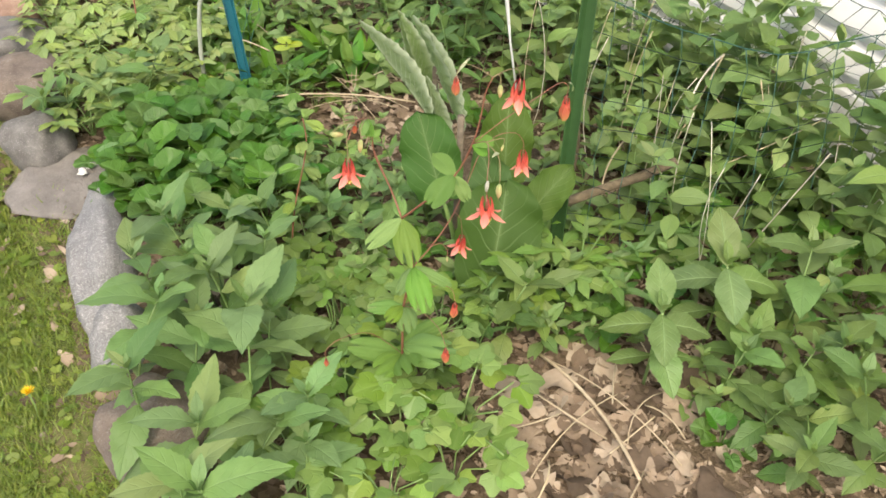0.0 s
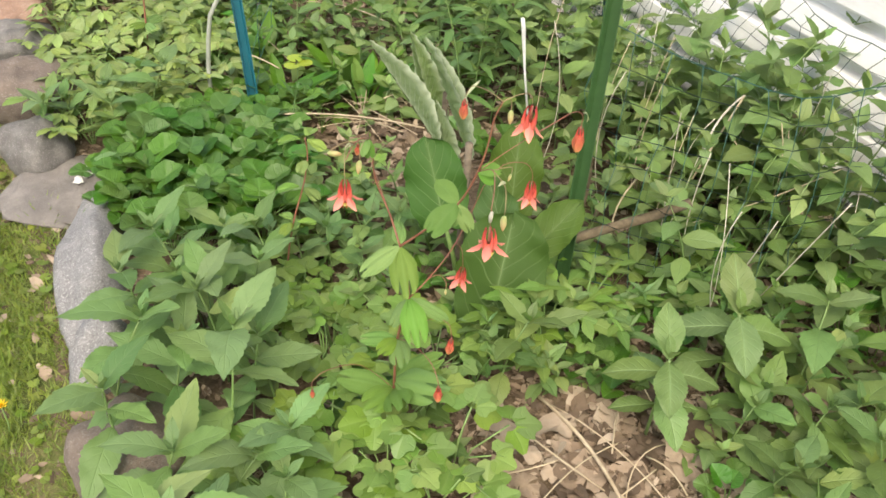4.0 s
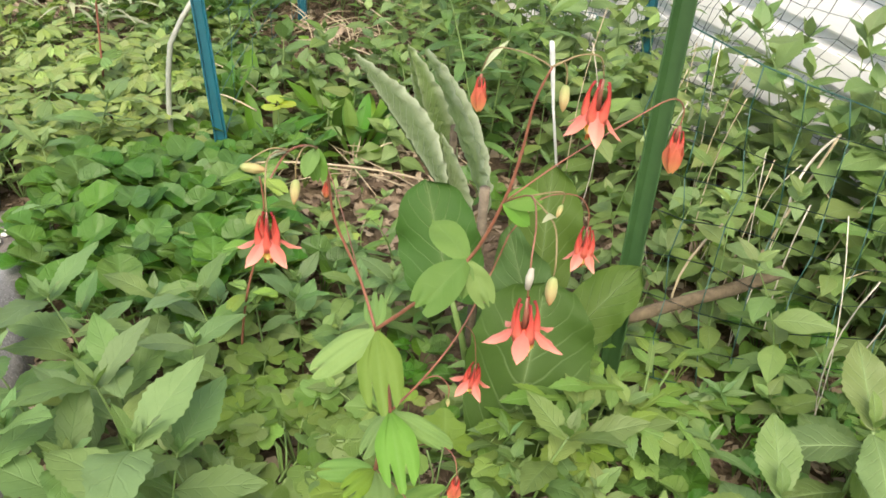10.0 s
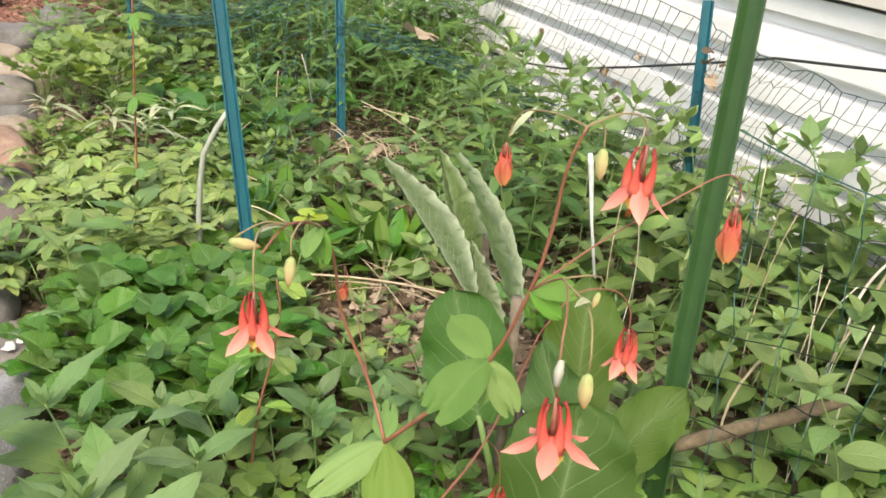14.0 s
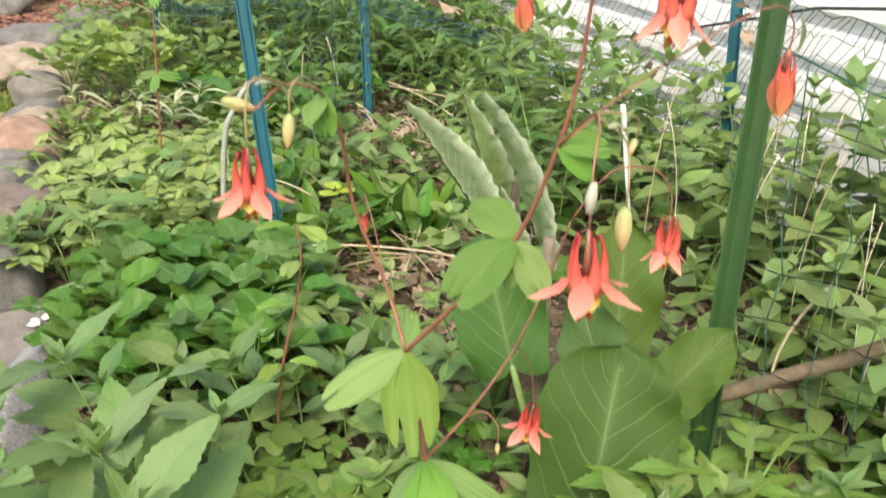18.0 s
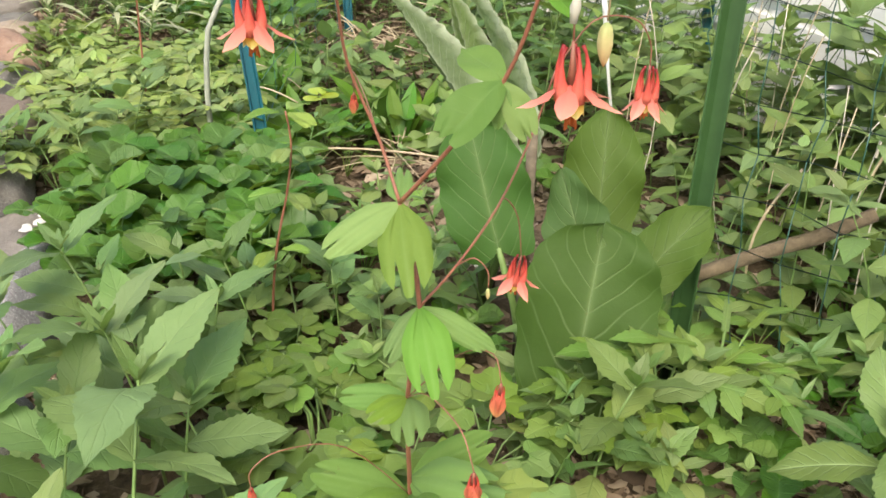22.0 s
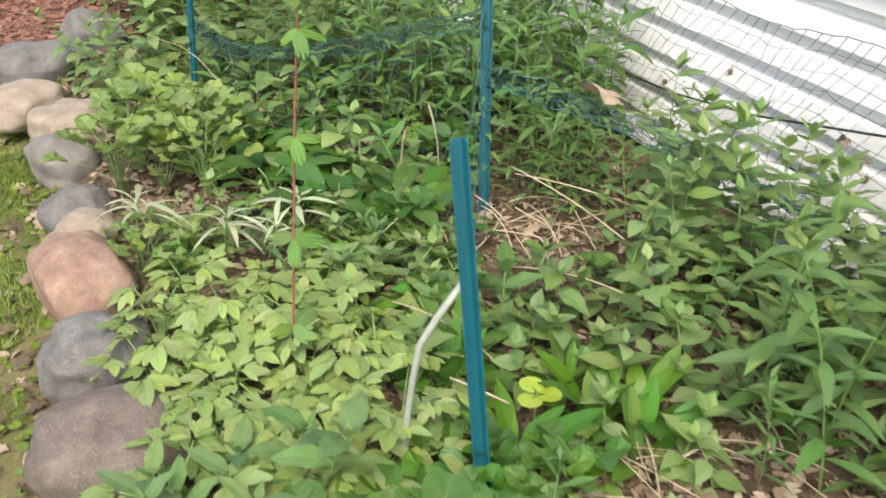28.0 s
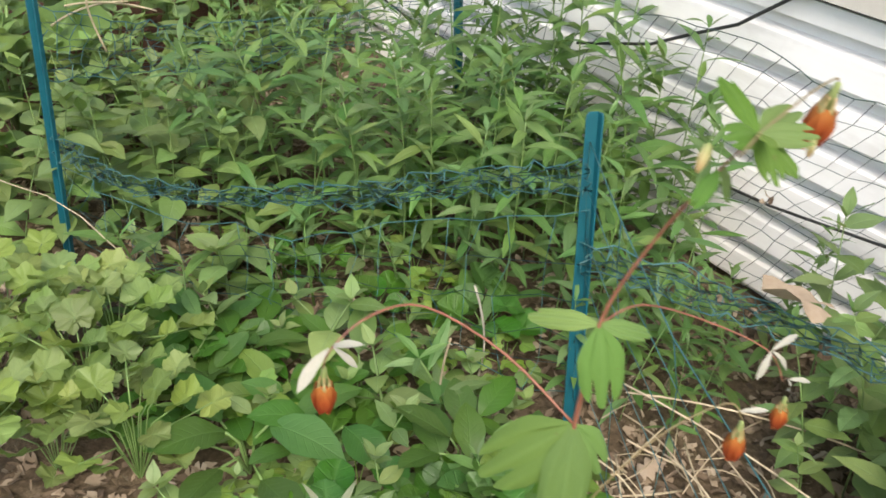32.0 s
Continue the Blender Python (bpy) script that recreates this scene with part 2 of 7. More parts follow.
HEUCH = leaf_material("scalloped_leaf", (0.098, 0.176, 0.050), (0.190, 0.280, 0.090), (0.22, 0.32, 0.11), veins=5, rough=0.5)
FOLIAGE = leaf_material("columbine_foliage", (0.082, 0.178, 0.036), (0.182, 0.300, 0.082), (0.24, 0.36, 0.12), veins=4, vein_amount=0.25, rough=0.5, through_light=0.28)
CUTLEAF = leaf_material("cut_leaf", (0.084, 0.172, 0.042), (0.150, 0.262, 0.074), (0.24, 0.37, 0.12), veins=8, rough=0.5)
GRASS = leaf_material("grass_blade", (0.085, 0.165, 0.028), (0.22, 0.295, 0.072), (0.25, 0.30, 0.09), veins=1, vein_amount=0.1, rough=0.5, vary=0.6)
STEM_GREEN = plain_material("green_stem", (0.10, 0.19, 0.05), (0.18, 0.27, 0.09), 60, 0.5, 0.2, vary=0.3)
STEM_RED = plain_material("red_stem", (0.17, 0.058, 0.040), (0.30, 0.125, 0.080), 60, 0.45, 0.2)
STALK_TAN = plain_material("tan_stalk", (0.16, 0.13, 0.060), (0.27, 0.20, 0.10), 60, 0.5, 0.2)
STRAW = plain_material("dry_straw", (0.30, 0.24, 0.15), (0.52, 0.45, 0.32), 40, 0.7, 0.3, vary=0.4)
PALE_TWIG = plain_material("pale_twig", (0.36, 0.33, 0.27), (0.60, 0.56, 0.48), 40, 0.75, 0.3, vary=0.4)
DRY_LEAF = litter_material("dry_leaf")
BARK = plain_material("weathered_bark", (0.042, 0.032, 0.019), (0.160, 0.126, 0.078), 55, 0.9, 1.0, 0.006)
POST_TEAL = plain_material("teal_paint", (0.003, 0.075, 0.105), (0.007, 0.105, 0.140), 25, 0.4, 0.15)
POST_GREEN = plain_material("green_paint", (0.022, 0.062, 0.019), (0.038, 0.092, 0.030), 25, 0.4, 0.15)
NET = plain_material("green_net", (0.018, 0.085, 0.096), (0.045, 0.145, 0.150), 20, 0.5, 0.1)
NET_GREY = plain_material("grey_green_net", (0.022, 0.050, 0.045), (0.050, 0.090, 0.082), 20, 0.5, 0.1)
NET_DARK = plain_material("dark_green_net", (0.008, 0.055, 0.045), (0.020, 0.095, 0.080), 20, 0.5, 0.1)
STALK_GREY = plain_material("grey_stalk", (0.065, 0.052, 0.037), (0.20, 0.165, 0.12), 70, 0.85, 0.8)
CABLE = plain_material("black_cable", (0.012, 0.012, 0.012), (0.03, 0.03, 0.03), 20, 0.5, 0.1)
WHITE_STICK = plain_material("white_plastic", (0.55, 0.58, 0.58), (0.80, 0.82, 0.82), 40, 0.45, 0.2)
HOSE = plain_material("grey_tube", (0.22, 0.25, 0.21), (0.36, 0.38, 0.33), 40, 0.5, 0.2)


# ---- mesh helpers ----
class Shape:
    """Gathers vertices, faces and blade coordinates for one mesh."""

    def __init__(self):
        self.v, self.f, self.uv = [], [], []

    def add(self, verts, faces, uv=None, m=None):
        n = len(self.v)
        if m is not None:
            verts = [m @ Vector(p) for p in verts]
        self.v.extend(tuple(p) for p in verts)
        self.f.extend(tuple(i + n for i in f) for f in faces)
        self.uv.extend(uv if uv is not None else [(0.0, 0.0)] * len(verts))
        return self

    def mesh(self, name, mat, smooth=True):
        me = bpy.data.meshes.new(name)
        me.from_pydata(self.v, [], self.f)
        layer = me.uv_layers.new(name="blade")
        idx = np.empty(len(me.loops), dtype=np.int32)
        me.loops.foreach_get("vertex_index", idx)
        layer.data.foreach_set("uv", np.array(self.uv, dtype=np.float32)[idx].ravel())
        me.polygons.foreach_set("use_smooth", [smooth] * len(me.polygons))
        me.materials.append(mat)
        me.update()
        return me


def put_mesh(name, me, parent=None, m=None, label=""):
    ob = new(name, me)
    if parent is not None:
        ob.parent = parent
    if m is not None:
        ob.matrix_local = m
    return tagged(ob, label=label) if label else ob


def thing(name, label, category, at=(0, 0, 0), group="", kind="", m=None):
    ob = new(name)
    ob.empty_display_size = 0.05
    ob.matrix_world = m if m is not None else Matrix.Translation(at)
    return tagged(ob, label, category, group, kind)


def part(name, shape, mat, parent, label="", m=None, smooth=True):
    return put_mesh(name, shape.mesh(name, mat, smooth), parent, m, label)


def tube(points, radii, sides=6, cap=True):
    """A round rod along points; radii: one number or one per point."""
    pts = [Vector(p) for p in points]
    if isinstance(radii, (int, float)):
        radii = [radii] * len(pts)
    radii = [float(x) for x in radii]
    verts, faces = [], []
    side = None
    for i, p in enumerate(pts):
        d = (pts[min(i + 1, len(pts) - 1)] - pts[max(i - 1, 0)]).normalized()
        if side is None:
            side = d.orthogonal().normalized()
        side = (side - d * side.dot(d)).normalized()
        other = d.cross(side)
        for k in range(sides):
            a = 2 * math.pi * k / sides
            verts.append(p + radii[i] * (math.cos(a) * side + math.sin(a) * other))
    for i in range(len(pts) - 1):
        for k in range(sides):
            a, b = i * sides + k, i * sides + (k + 1) % sides
            faces.append((a, b, b + sides, a + sides))
    if cap:
        faces.append(tuple(range(sides - 1, -1, -1)))
        faces.append(tuple(range(len(verts) - sides, len(verts))))
    return verts, faces


def bend(a, b, sag, n=6, side=0.0):
    """Points from a to b along an arc that rises by sag in the middle."""
    a, b = Vector(a), Vector(b)
    across = Vector((-(b - a).y, (b - a).x, 0))
    across = across.normalized() if across.length > 1e-6 else Vector((1, 0, 0))
    return [a.lerp(b, i / n) + Vector((0, 0, 1)) * sag * 4 * (i / n) * (1 - i / n) + across * side * 4 * (i / n) * (1 - i / n) for i in range(n + 1)]


def blade(width, n=8, belly=0.38, tip=1.0, teeth=0, tooth=0.1, fold=0.12, droop=0.2, wave=0.0, twist=0.0, half=2):
    """A pointed leaf of length 1 along +y, its upper face to +z."""
    verts, faces, uv = [], [], []
    cols = [k / half for k in range(-half, half + 1)]
    rows = n * (2 if teeth else 1)
    for i in range(rows + 1):
        v = i / rows
        w = (v / belly) ** 0.62 if v < belly else math.cos((v - belly) / (1 - belly) * math.pi / 2) ** tip
        w = max(w, 0.015) * width / 2
        if teeth and 0 < i < rows:
            w *= 1 + (tooth if i % 2 else -tooth)
        for c in cols:
            x = c * w
            z = -droop * v * v + fold * abs(x) - 0.25 * abs(x) * abs(c) * fold
            z += wave * width * abs(c) * math.sin(v * 17 + c * 2)
            z += twist * x * v
            verts.append((x, v - 0.12 * droop * v * v, z))
            uv.append((c, v))
    k = len(cols)
    for i in range(rows):
        for j in range(k - 1):
            a = i * k + j
            faces.append((a, a + 1, a + k + 1, a + k))
    return verts, faces, uv


def round_leaf(radius, segs=20, cup=0.15, droop=0.15, ripple=0.0, rings=(0.5, 1.0), blister=0.0):
    """A leaf given by its radius round the stalk's end (angle 0 points to the tip, +y)."""
    verts, faces, uv = [(0, 0, 0)], [], [(0, 0.0)]
    for ring in rings:
        for s in range(segs):
            a = 2 * math.pi * (s + 0.5) / segs - math.pi
            r = radius(a) * ring
            x, y = r * math.sin(a), r * math.cos(a)
            z = cup * (abs(x) * 0.6 if cup < 0.3 else 1.1 * x * x / (abs(x) + 0.12)) - droop * y * y * (1 if y > 0 else 0.4) + ripple * ring * math.sin(5 * a)
            z += blister * noise.noise(Vector((x * 12, y * 12, cup * 7)))
            verts.append((x, y, z))
            uv.append((a / math.pi * 1.3 * ring, 0.5 + 0.5 * y))
    for s in range(segs - 1):
        faces.append((0, 2 + s, 1 + s))
        for k in range(len(rings) - 1):
            a = 1 + k * segs + s
            faces.append((a, a + 1, a + segs + 1, a + segs))
    return verts, faces, uv


def heart(a):
    return (0.57 + 0.03 * math.cos(a) + 0.07 * math.exp(-(a / 0.3) ** 2)) * (1 - 0.62 * math.exp(-((abs(a) - math.pi) / 0.33) ** 2)) * (1 + 0.022 * math.sin(17 * a))


def scallop(a):
    return (0.55 + 0.05 * math.cos(a)) * (1 + 0.085 * math.cos(7 * a) + 0.04 * math.cos(21 * a)) * (1 - 0.3 * math.exp(-((abs(a) - math.pi) / 0.3) ** 2))


def lobes(a):
    """One leaflet of a columbine: a wedge with three blunt lobes."""
    w = max(0.0, math.cos(a * 0.68)) ** 0.85
    return 0.08 + 0.88 * w * (0.62 + 0.40 * abs(math.cos(2.8 * a)) ** 0.6 + 0.05 * math.cos(13 * a))


# ---- ground ----
BED_X, WALL_X = 0.42, 2.17


def height(x, y):
    """Gentle lumps of the bed; it falls a hand's width to the lawn."""
    z = 0.016 * math.sin(3.1 * x + 1.3 * y) + 0.014 * math.sin(2.3 * y - 1.7 * x + 1.0) + 0.01 * math.sin(7 * x) * math.sin(6 * y)
    edge = 1 / (1 + math.exp((x - BED_X + 0.02) / 0.04))
    return z - 0.075 * edge


def ground_sheet():
    xs = np.unique(np.concatenate([np.linspace(-60, -1.2, 14), np.linspace(-1.2, 2.3, 90), np.linspace(2.3, 60, 12)]))
    ys = np.unique(np.concatenate([np.linspace(-60, -0.5, 12), np.linspace(-0.5, 6.5, 150), np.linspace(6.5, 60, 14)]))
    verts, faces = [], []
    for y in ys:
        for x in xs:
            lump = 0.007 * noise.noise(Vector((x * 14, y * 14, 0))) + 0.012 * noise.noise(Vector((x * 4, y * 4, 3)))
            verts.append((x, y, height(min(max(x, -2), 3), min(max(y, -1), 7)) + lump))
    n = len(xs)
    for j in range(len(ys) - 1):
        for i in range(n - 1):
            a = j * n + i
            faces.append((a, a + 1, a + n + 1, a + n))
    m, nt, b = material("soil")
    p = place_vec(nt)
    sep = nt.nodes.new("ShaderNodeSeparateXYZ")
    link(nt, p, sep.inputs[0])
    fine, mid, big = noise_fac(nt, p, 90, 8, 0.75), noise_fac(nt, p, 22, 5), noise_fac(nt, p, 3.5, 3)
    soil = ramp(nt, math_node(nt, "ADD", math_node(nt, "MULTIPLY", fine, 0.6), math_node(nt, "MULTIPLY", mid, 0.4)),
                [(0.3, (0.036, 0.027, 0.018)), (0.5, (0.112, 0.083, 0.054)), (0.72, (0.30, 0.23, 0.155))])
    lawn = ramp(nt, math_node(nt, "ADD", math_node(nt, "MULTIPLY", fine, 0.5), math_node(nt, "MULTIPLY", big, 0.5)),
                [(0.38, (0.050, 0.072, 0.016)), (0.50, (0.115, 0.128, 0.040)), (0.62, (0.19, 0.155, 0.085))])
    mulch = ramp(nt, fine, [(0.3, (0.060, 0.026, 0.018)), (0.65, (0.165, 0.088, 0.062))])
    wob = math_node(nt, "MULTIPLY", math_node(nt, "SUBTRACT", mid, 0.5), 0.25)
    left = math_node(nt, "LESS_THAN", math_node(nt, "ADD", sep.outputs["X"], wob), BED_X - 0.02)
    far = math_node(nt, "GREATER_THAN", math_node(nt, "ADD", sep.outputs["Y"], math_node(nt, "ADD", wob, math_node(nt, "MULTIPLY", sep.outputs["X"], -0.6))), 4.75)
    col = mix_color(nt, left, soil, lawn)
    col = mix_color(nt, far, col, mulch)
    link(nt, col, b.inputs["Base Color"])
    b.inputs["Roughness"].default_value, b.inputs["Specular IOR Level"].default_value = 0.95, 0.15
    bump(nt, b, math_node(nt, "ADD", fine, mid), 0.8, 0.008)
    ob = put_mesh("ground", Shape().add(verts, faces).mesh("ground", m))
    tagged(ob, "brown garden soil with leaf litter beside a thin mossy lawn", "ground", kind="structure")


ground_sheet()


# ---- house wall ----
def house_wall():
    lap, first, y0, y1 = 0.1025, -0.098, -3.0, 11.0
    m, nt, b = material("white_siding")
    p = place_vec(nt)
    mp = nt.nodes.new("ShaderNodeMapping")
    mp.inputs["Scale"].default_value = (1, 0.12, 1.0)
    link(nt, p, mp.inputs["Vector"])
    streak, dirt = noise_fac(nt, mp.outputs[0], 40, 6), noise_fac(nt, p, 6, 5)
    link(nt, ramp(nt, math_node(nt, "ADD", math_node(nt, "MULTIPLY", streak, 0.5), math_node(nt, "MULTIPLY", dirt, 0.5)),
                  [(0.3, (0.62, 0.61, 0.59)), (0.5, (0.77, 0.77, 0.76)), (0.7, (0.82, 0.82, 0.81))]), b.inputs["Base Color"])
    b.inputs["Roughness"].default_value = 0.5
    bump(nt, b, streak, 0.12, 0.001)
    wall = thing("wall_house", "white lapped vinyl siding of a house wall", "wall", (WALL_X, 0, 0), kind="structure")
    back = Shape().add([(0.04, y0, -0.2), (0.14, y0, -0.2), (0.14, y1, -0.2), (0.04, y1, -0.2), (0.04, y0, 2.9), (0.14, y0, 2.9), (0.14, y1, 2.9), (0.04, y1, 2.9)],
                       [(0, 1, 2, 3), (4, 7, 6, 5), (0, 4, 5, 1), (1, 5, 6, 2), (2, 6, 7, 3), (3, 7, 4, 0)])
    part("wall_core", back, m, wall, smooth=False)
    # one board: a flat face with a thick lower lip, and a cove set back under the next board
    prof = [(0.045, 0.004), (-0.008, 0.0), (-0.010, 0.005), (-0.005, 0.062), (0.001, 0.067), (0.024, 0.073), (0.029, lap + 0.002), (0.045, lap + 0.002)]
    board = Shape()
    ys = np.linspace(y0, y1, 57)
    verts = [(x + 0.0012 * math.sin(y * 3.1 + z * 40) * (1 if x < 0.010 else 0), y, z) for y in ys for x, z in prof]
    k = len(prof)
    board.add(verts, [(j * k + i, j * k + i + 1, (j + 1) * k + i + 1, (j + 1) * k + i) for j in range(len(ys) - 1) for i in range(k - 1)])
    me = board.mesh("siding_board", m, smooth=False)
    for r in range(7):
        put_mesh("siding_board", me, wall, Matrix.Translation((0, 0, first + lap * r)))
    for r in range(14):
        put_mesh("siding_board", me, wall, Matrix.Translation((0, 0, 0.87 + lap * r)))
    # the beige band above a gap, its shade coloured into a solid strip
    beige = plain_material("beige_trim", (0.52, 0.49, 0.44), (0.66, 0.63, 0.58), 14, 0.55, 0.1)
    gap = plain_material("gap_shade", (0.03, 0.027, 0.024), (0.07, 0.06, 0.05), 30, 0.8, 0.2)
    def bar(x0, z0, z1):
        return Shape().add([(x0, y0, z0), (0.039, y0, z0), (0.039, y1, z0), (x0, y1, z0), (x0, y0, z1), (0.039, y0, z1), (0.039, y1, z1), (x0, y1, z1)],
                           [(0, 1, 2, 3), (4, 7, 6, 5), (0, 4, 5, 1), (2, 6, 7, 3), (3, 7, 4, 0)])
    part("trim_strip", bar(-0.009, 0.6215, 0.666), m, wall, "plain white strip under the trim", smooth=False)
    part("trim_gap", bar(-0.004, 0.667, 0.676), gap, wall, "dark strip painted as shade in the gap under the trim board", smooth=False)
    part("trim_board", bar(-0.030, 0.677, 0.868), beige, wall, "beige painted trim board", smooth=False)


house_wall()


# ---- stones of the edging ----
def stone(name, at, size, rot, mat, label, seed, flat=0.0, parent=None):
    bm = bmesh.new()
    bmesh.ops.create_icosphere(bm, subdivisions=4, radius=1.0)
    off = Vector((seed * 7.3, seed * 3.1, seed * 5.7))
    for v in bm.verts:
        d = v.co.normalized()
        r = 1 + 0.22 * noise.noise(d * 1.1 + off) + 0.13 * noise.noise(d * 2.3 + off) + 0.035 * noise.noise(d * 6 + off) + 0.015 * noise.noise(d * 14 + off)
        q = d * r
        if flat:
            q.z = math.copysign(abs(q.z) ** (1 - 0.5 * flat), q.z) * (1 - 0.1 * flat)
        v.co = Vector((q.x * size[0], q.y * size[1], q.z * size[2]))
    me = bpy.data.meshes.new(name)
    bm.to_mesh(me)
    bm.free()
    me.polygons.foreach_set("use_smooth", [True] * len(me.polygons))
    me.materials.append(mat)
    ob = new(name, me)
    ob.matrix_world = pose(*at, *rot)
    return tagged(ob, label, "stone", "edging stones")


def stone_material(name, a, b_col, c, speck=0.5):
    m, nt, b = material(name)
    tex = nt.nodes.new("ShaderNodeTexCoord").outputs["Object"]
    big, mid, fine = noise_fac(nt, tex, 9, 4), noise_fac(nt, tex, 40, 6, 0.7), noise_fac(nt, tex, 240, 3, 0.8)
    col = ramp(nt, math_node(nt, "ADD", math_node(nt, "MULTIPLY", big, 0.6), math_node(nt, "MULTIPLY", mid, 0.4)), [(0.30, a), (0.5, b_col), (0.70, c)])
    col = mix_color(nt, math_node(nt, "MULTIPLY", math_node(nt, "GREATER_THAN", fine, 0.60), speck), col, (0.55, 0.54, 0.52))
    col = mix_color(nt, math_node(nt, "MULTIPLY", math_node(nt, "LESS_THAN", fine, 0.40), speck), col, (0.08, 0.075, 0.07))
    link(nt, col, b.inputs["Base Color"])
    b.inputs["Roughness"].default_value, b.inputs["Specular IOR Level"].default_value = 0.85, 0.3
    bump(nt, b, math_node(nt, "ADD", mid, math_node(nt, "MULTIPLY", fine, 0.5)), 0.9, 0.006)
    return m


GRANITE = stone_material("grey_granite", (0.14, 0.14, 0.143), (0.21, 0.21, 0.212), (0.30, 0.295, 0.29), 0.65)
GREY = stone_material("grey_stone", (0.085, 0.080, 0.077), (0.150, 0.145, 0.138), (0.24, 0.23, 0.215), 0.25)
BROWN = stone_material("brown_stone", (0.085, 0.068, 0.058), (0.150, 0.122, 0.102), (0.24, 0.20, 0.17), 0.2)
PEACH = stone_material("peach_stone", (0.16, 0.095, 0.068), (0.27, 0.175, 0.128), (0.40, 0.30, 0.23), 0.2)
TAN = stone_material("tan_stone", (0.19, 0.150, 0.110), (0.29, 0.24, 0.185), (0.40, 0.34, 0.275), 0.25)
SLAB = stone_material("dark_slab", (0.12, 0.11, 0.10), (0.18, 0.165, 0.15), (0.26, 0.24, 0.22), 0.1)


def stones():
    S = [
        ("granite_boulder", (0.510, 2.04, -0.04), (0.075, 0.25, 0.12), (0, 6, -11), GRANITE, "long rounded grey speckled granite boulder"),
        ("edging_stone", (0.49, 1.735, -0.03), (0.06, 0.10, 0.09), (4, 8, -12), GRANITE, "pale grey granite edging stone"),
        ("edging_stone", (0.51, 1.45, -0.02), (0.10, 0.13, 0.11), (0, 0, 20), BROWN, "rounded brown-grey edging stone"),
        ("flat_slab", (0.485, 2.37, -0.035), (0.15, 0.15, 0.022), (2, -4, 15), SLAB, "flat dark stone slab with white lichen"),
        ("edging_stone", (0.445, 2.56, 0.0), (0.095, 0.09, 0.08), (0, 0, 30), GREY, "rounded dark grey edging stone"),
        ("edging_stone", (0.46, 2.83, 0.02), (0.145, 0.125, 0.10), (0, 3, -10), BROWN, "broad grey-brown edging stone"),
        ("edging_stone", (0.445, 3.09, 0.025), (0.105, 0.095, 0.095), (0, 0, 5), GREY, "round smooth grey edging stone"),
        ("edging_stone", (0.44, 3.42, 0.025), (0.095, 0.19, 0.10), (0, 0, 12), PEACH, "long peach-coloured edging stone"),
        ("edging_stone", (0.46, 3.615, 0.035), (0.075, 0.065, 0.06), (0, 0, 30), TAN, "small pale stone leaning on a peach one"),
        ("edging_stone", (0.44, 3.80, 0.0), (0.085, 0.10, 0.07), (0, 0, 0), GREY, "small grey edging stone half under leaves"),
        ("edging_stone", (0.43, 4.14, 0.01), (0.09, 0.12, 0.08), (0, 0, 25), SLAB, "dark grey edging stone"),
        ("edging_stone", (0.47, 4.38, 0.03), (0.12, 0.13, 0.08), (0, 4, -20), TAN, "pale tan edging stone"),
        ("edging_stone", (0.34, 4.60, 0.03), (0.13, 0.11, 0.08), (0, 0, 40), TAN, "tan edging stone with a flat top"),
        ("edging_stone", (0.36, 5.05, 0.02), (0.20, 0.14, 0.085), (0, 0, 15), GREY, "broad grey edging stone"),
        ("edging_stone", (0.58, 5.34, 0.03), (0.14, 0.12, 0.12), (0, 0, 60), GREY, "upright grey edging stone"),
        ("edging_stone", (0.15, 6.4, 0.0), (0.13, 0.11, 0.09), (0, 0, 10), GREY, "distant grey stone beside the mulch"),
        ("edging_stone", (0.75, 6.5, 0.02), (0.22, 0.17, 0.11), (0, 0, 50), BROWN, "distant brown-grey stone beside the mulch"),
    ]
    for i, (n, at, size, rot, mat, label) in enumerate(S):
        stone(n, at, size, rot, mat, label, i + 1, 0.8 if n == "flat_slab" else 0.3)
    # lichen on the slab
    lich = plain_material("white_lichen", (0.50, 0.50, 0.46), (0.78, 0.78, 0.74), 60, 0.95, 0.6)
    r = random.Random(4)
    sh = Shape()
    for k in range(9):
        c = Vector((0.555 + r.uniform(-0.05, 0.025), 2.41 + r.uniform(-0.05, 0.04), -0.004))
        ring = [(c.x + 0.012 * r.uniform(0.5, 1.2) * math.cos(a), c.y + 0.012 * r.uniform(0.5, 1.2) * math.sin(a), c.z + r.uniform(0, 0.004)) for a in np.linspace(0, 6.28, 9)[:-1]]
        sh.add([(c.x, c.y, c.z + 0.006)] + ring, [(0, i + 1, (i + 1) % 8 + 1) for i in range(8)])
    ob = put_mesh("lichen", sh.mesh("lichen", lich))
    tagged(ob, "white crusty lichen on the flat slab", "lichen", kind="stuff")


stones()


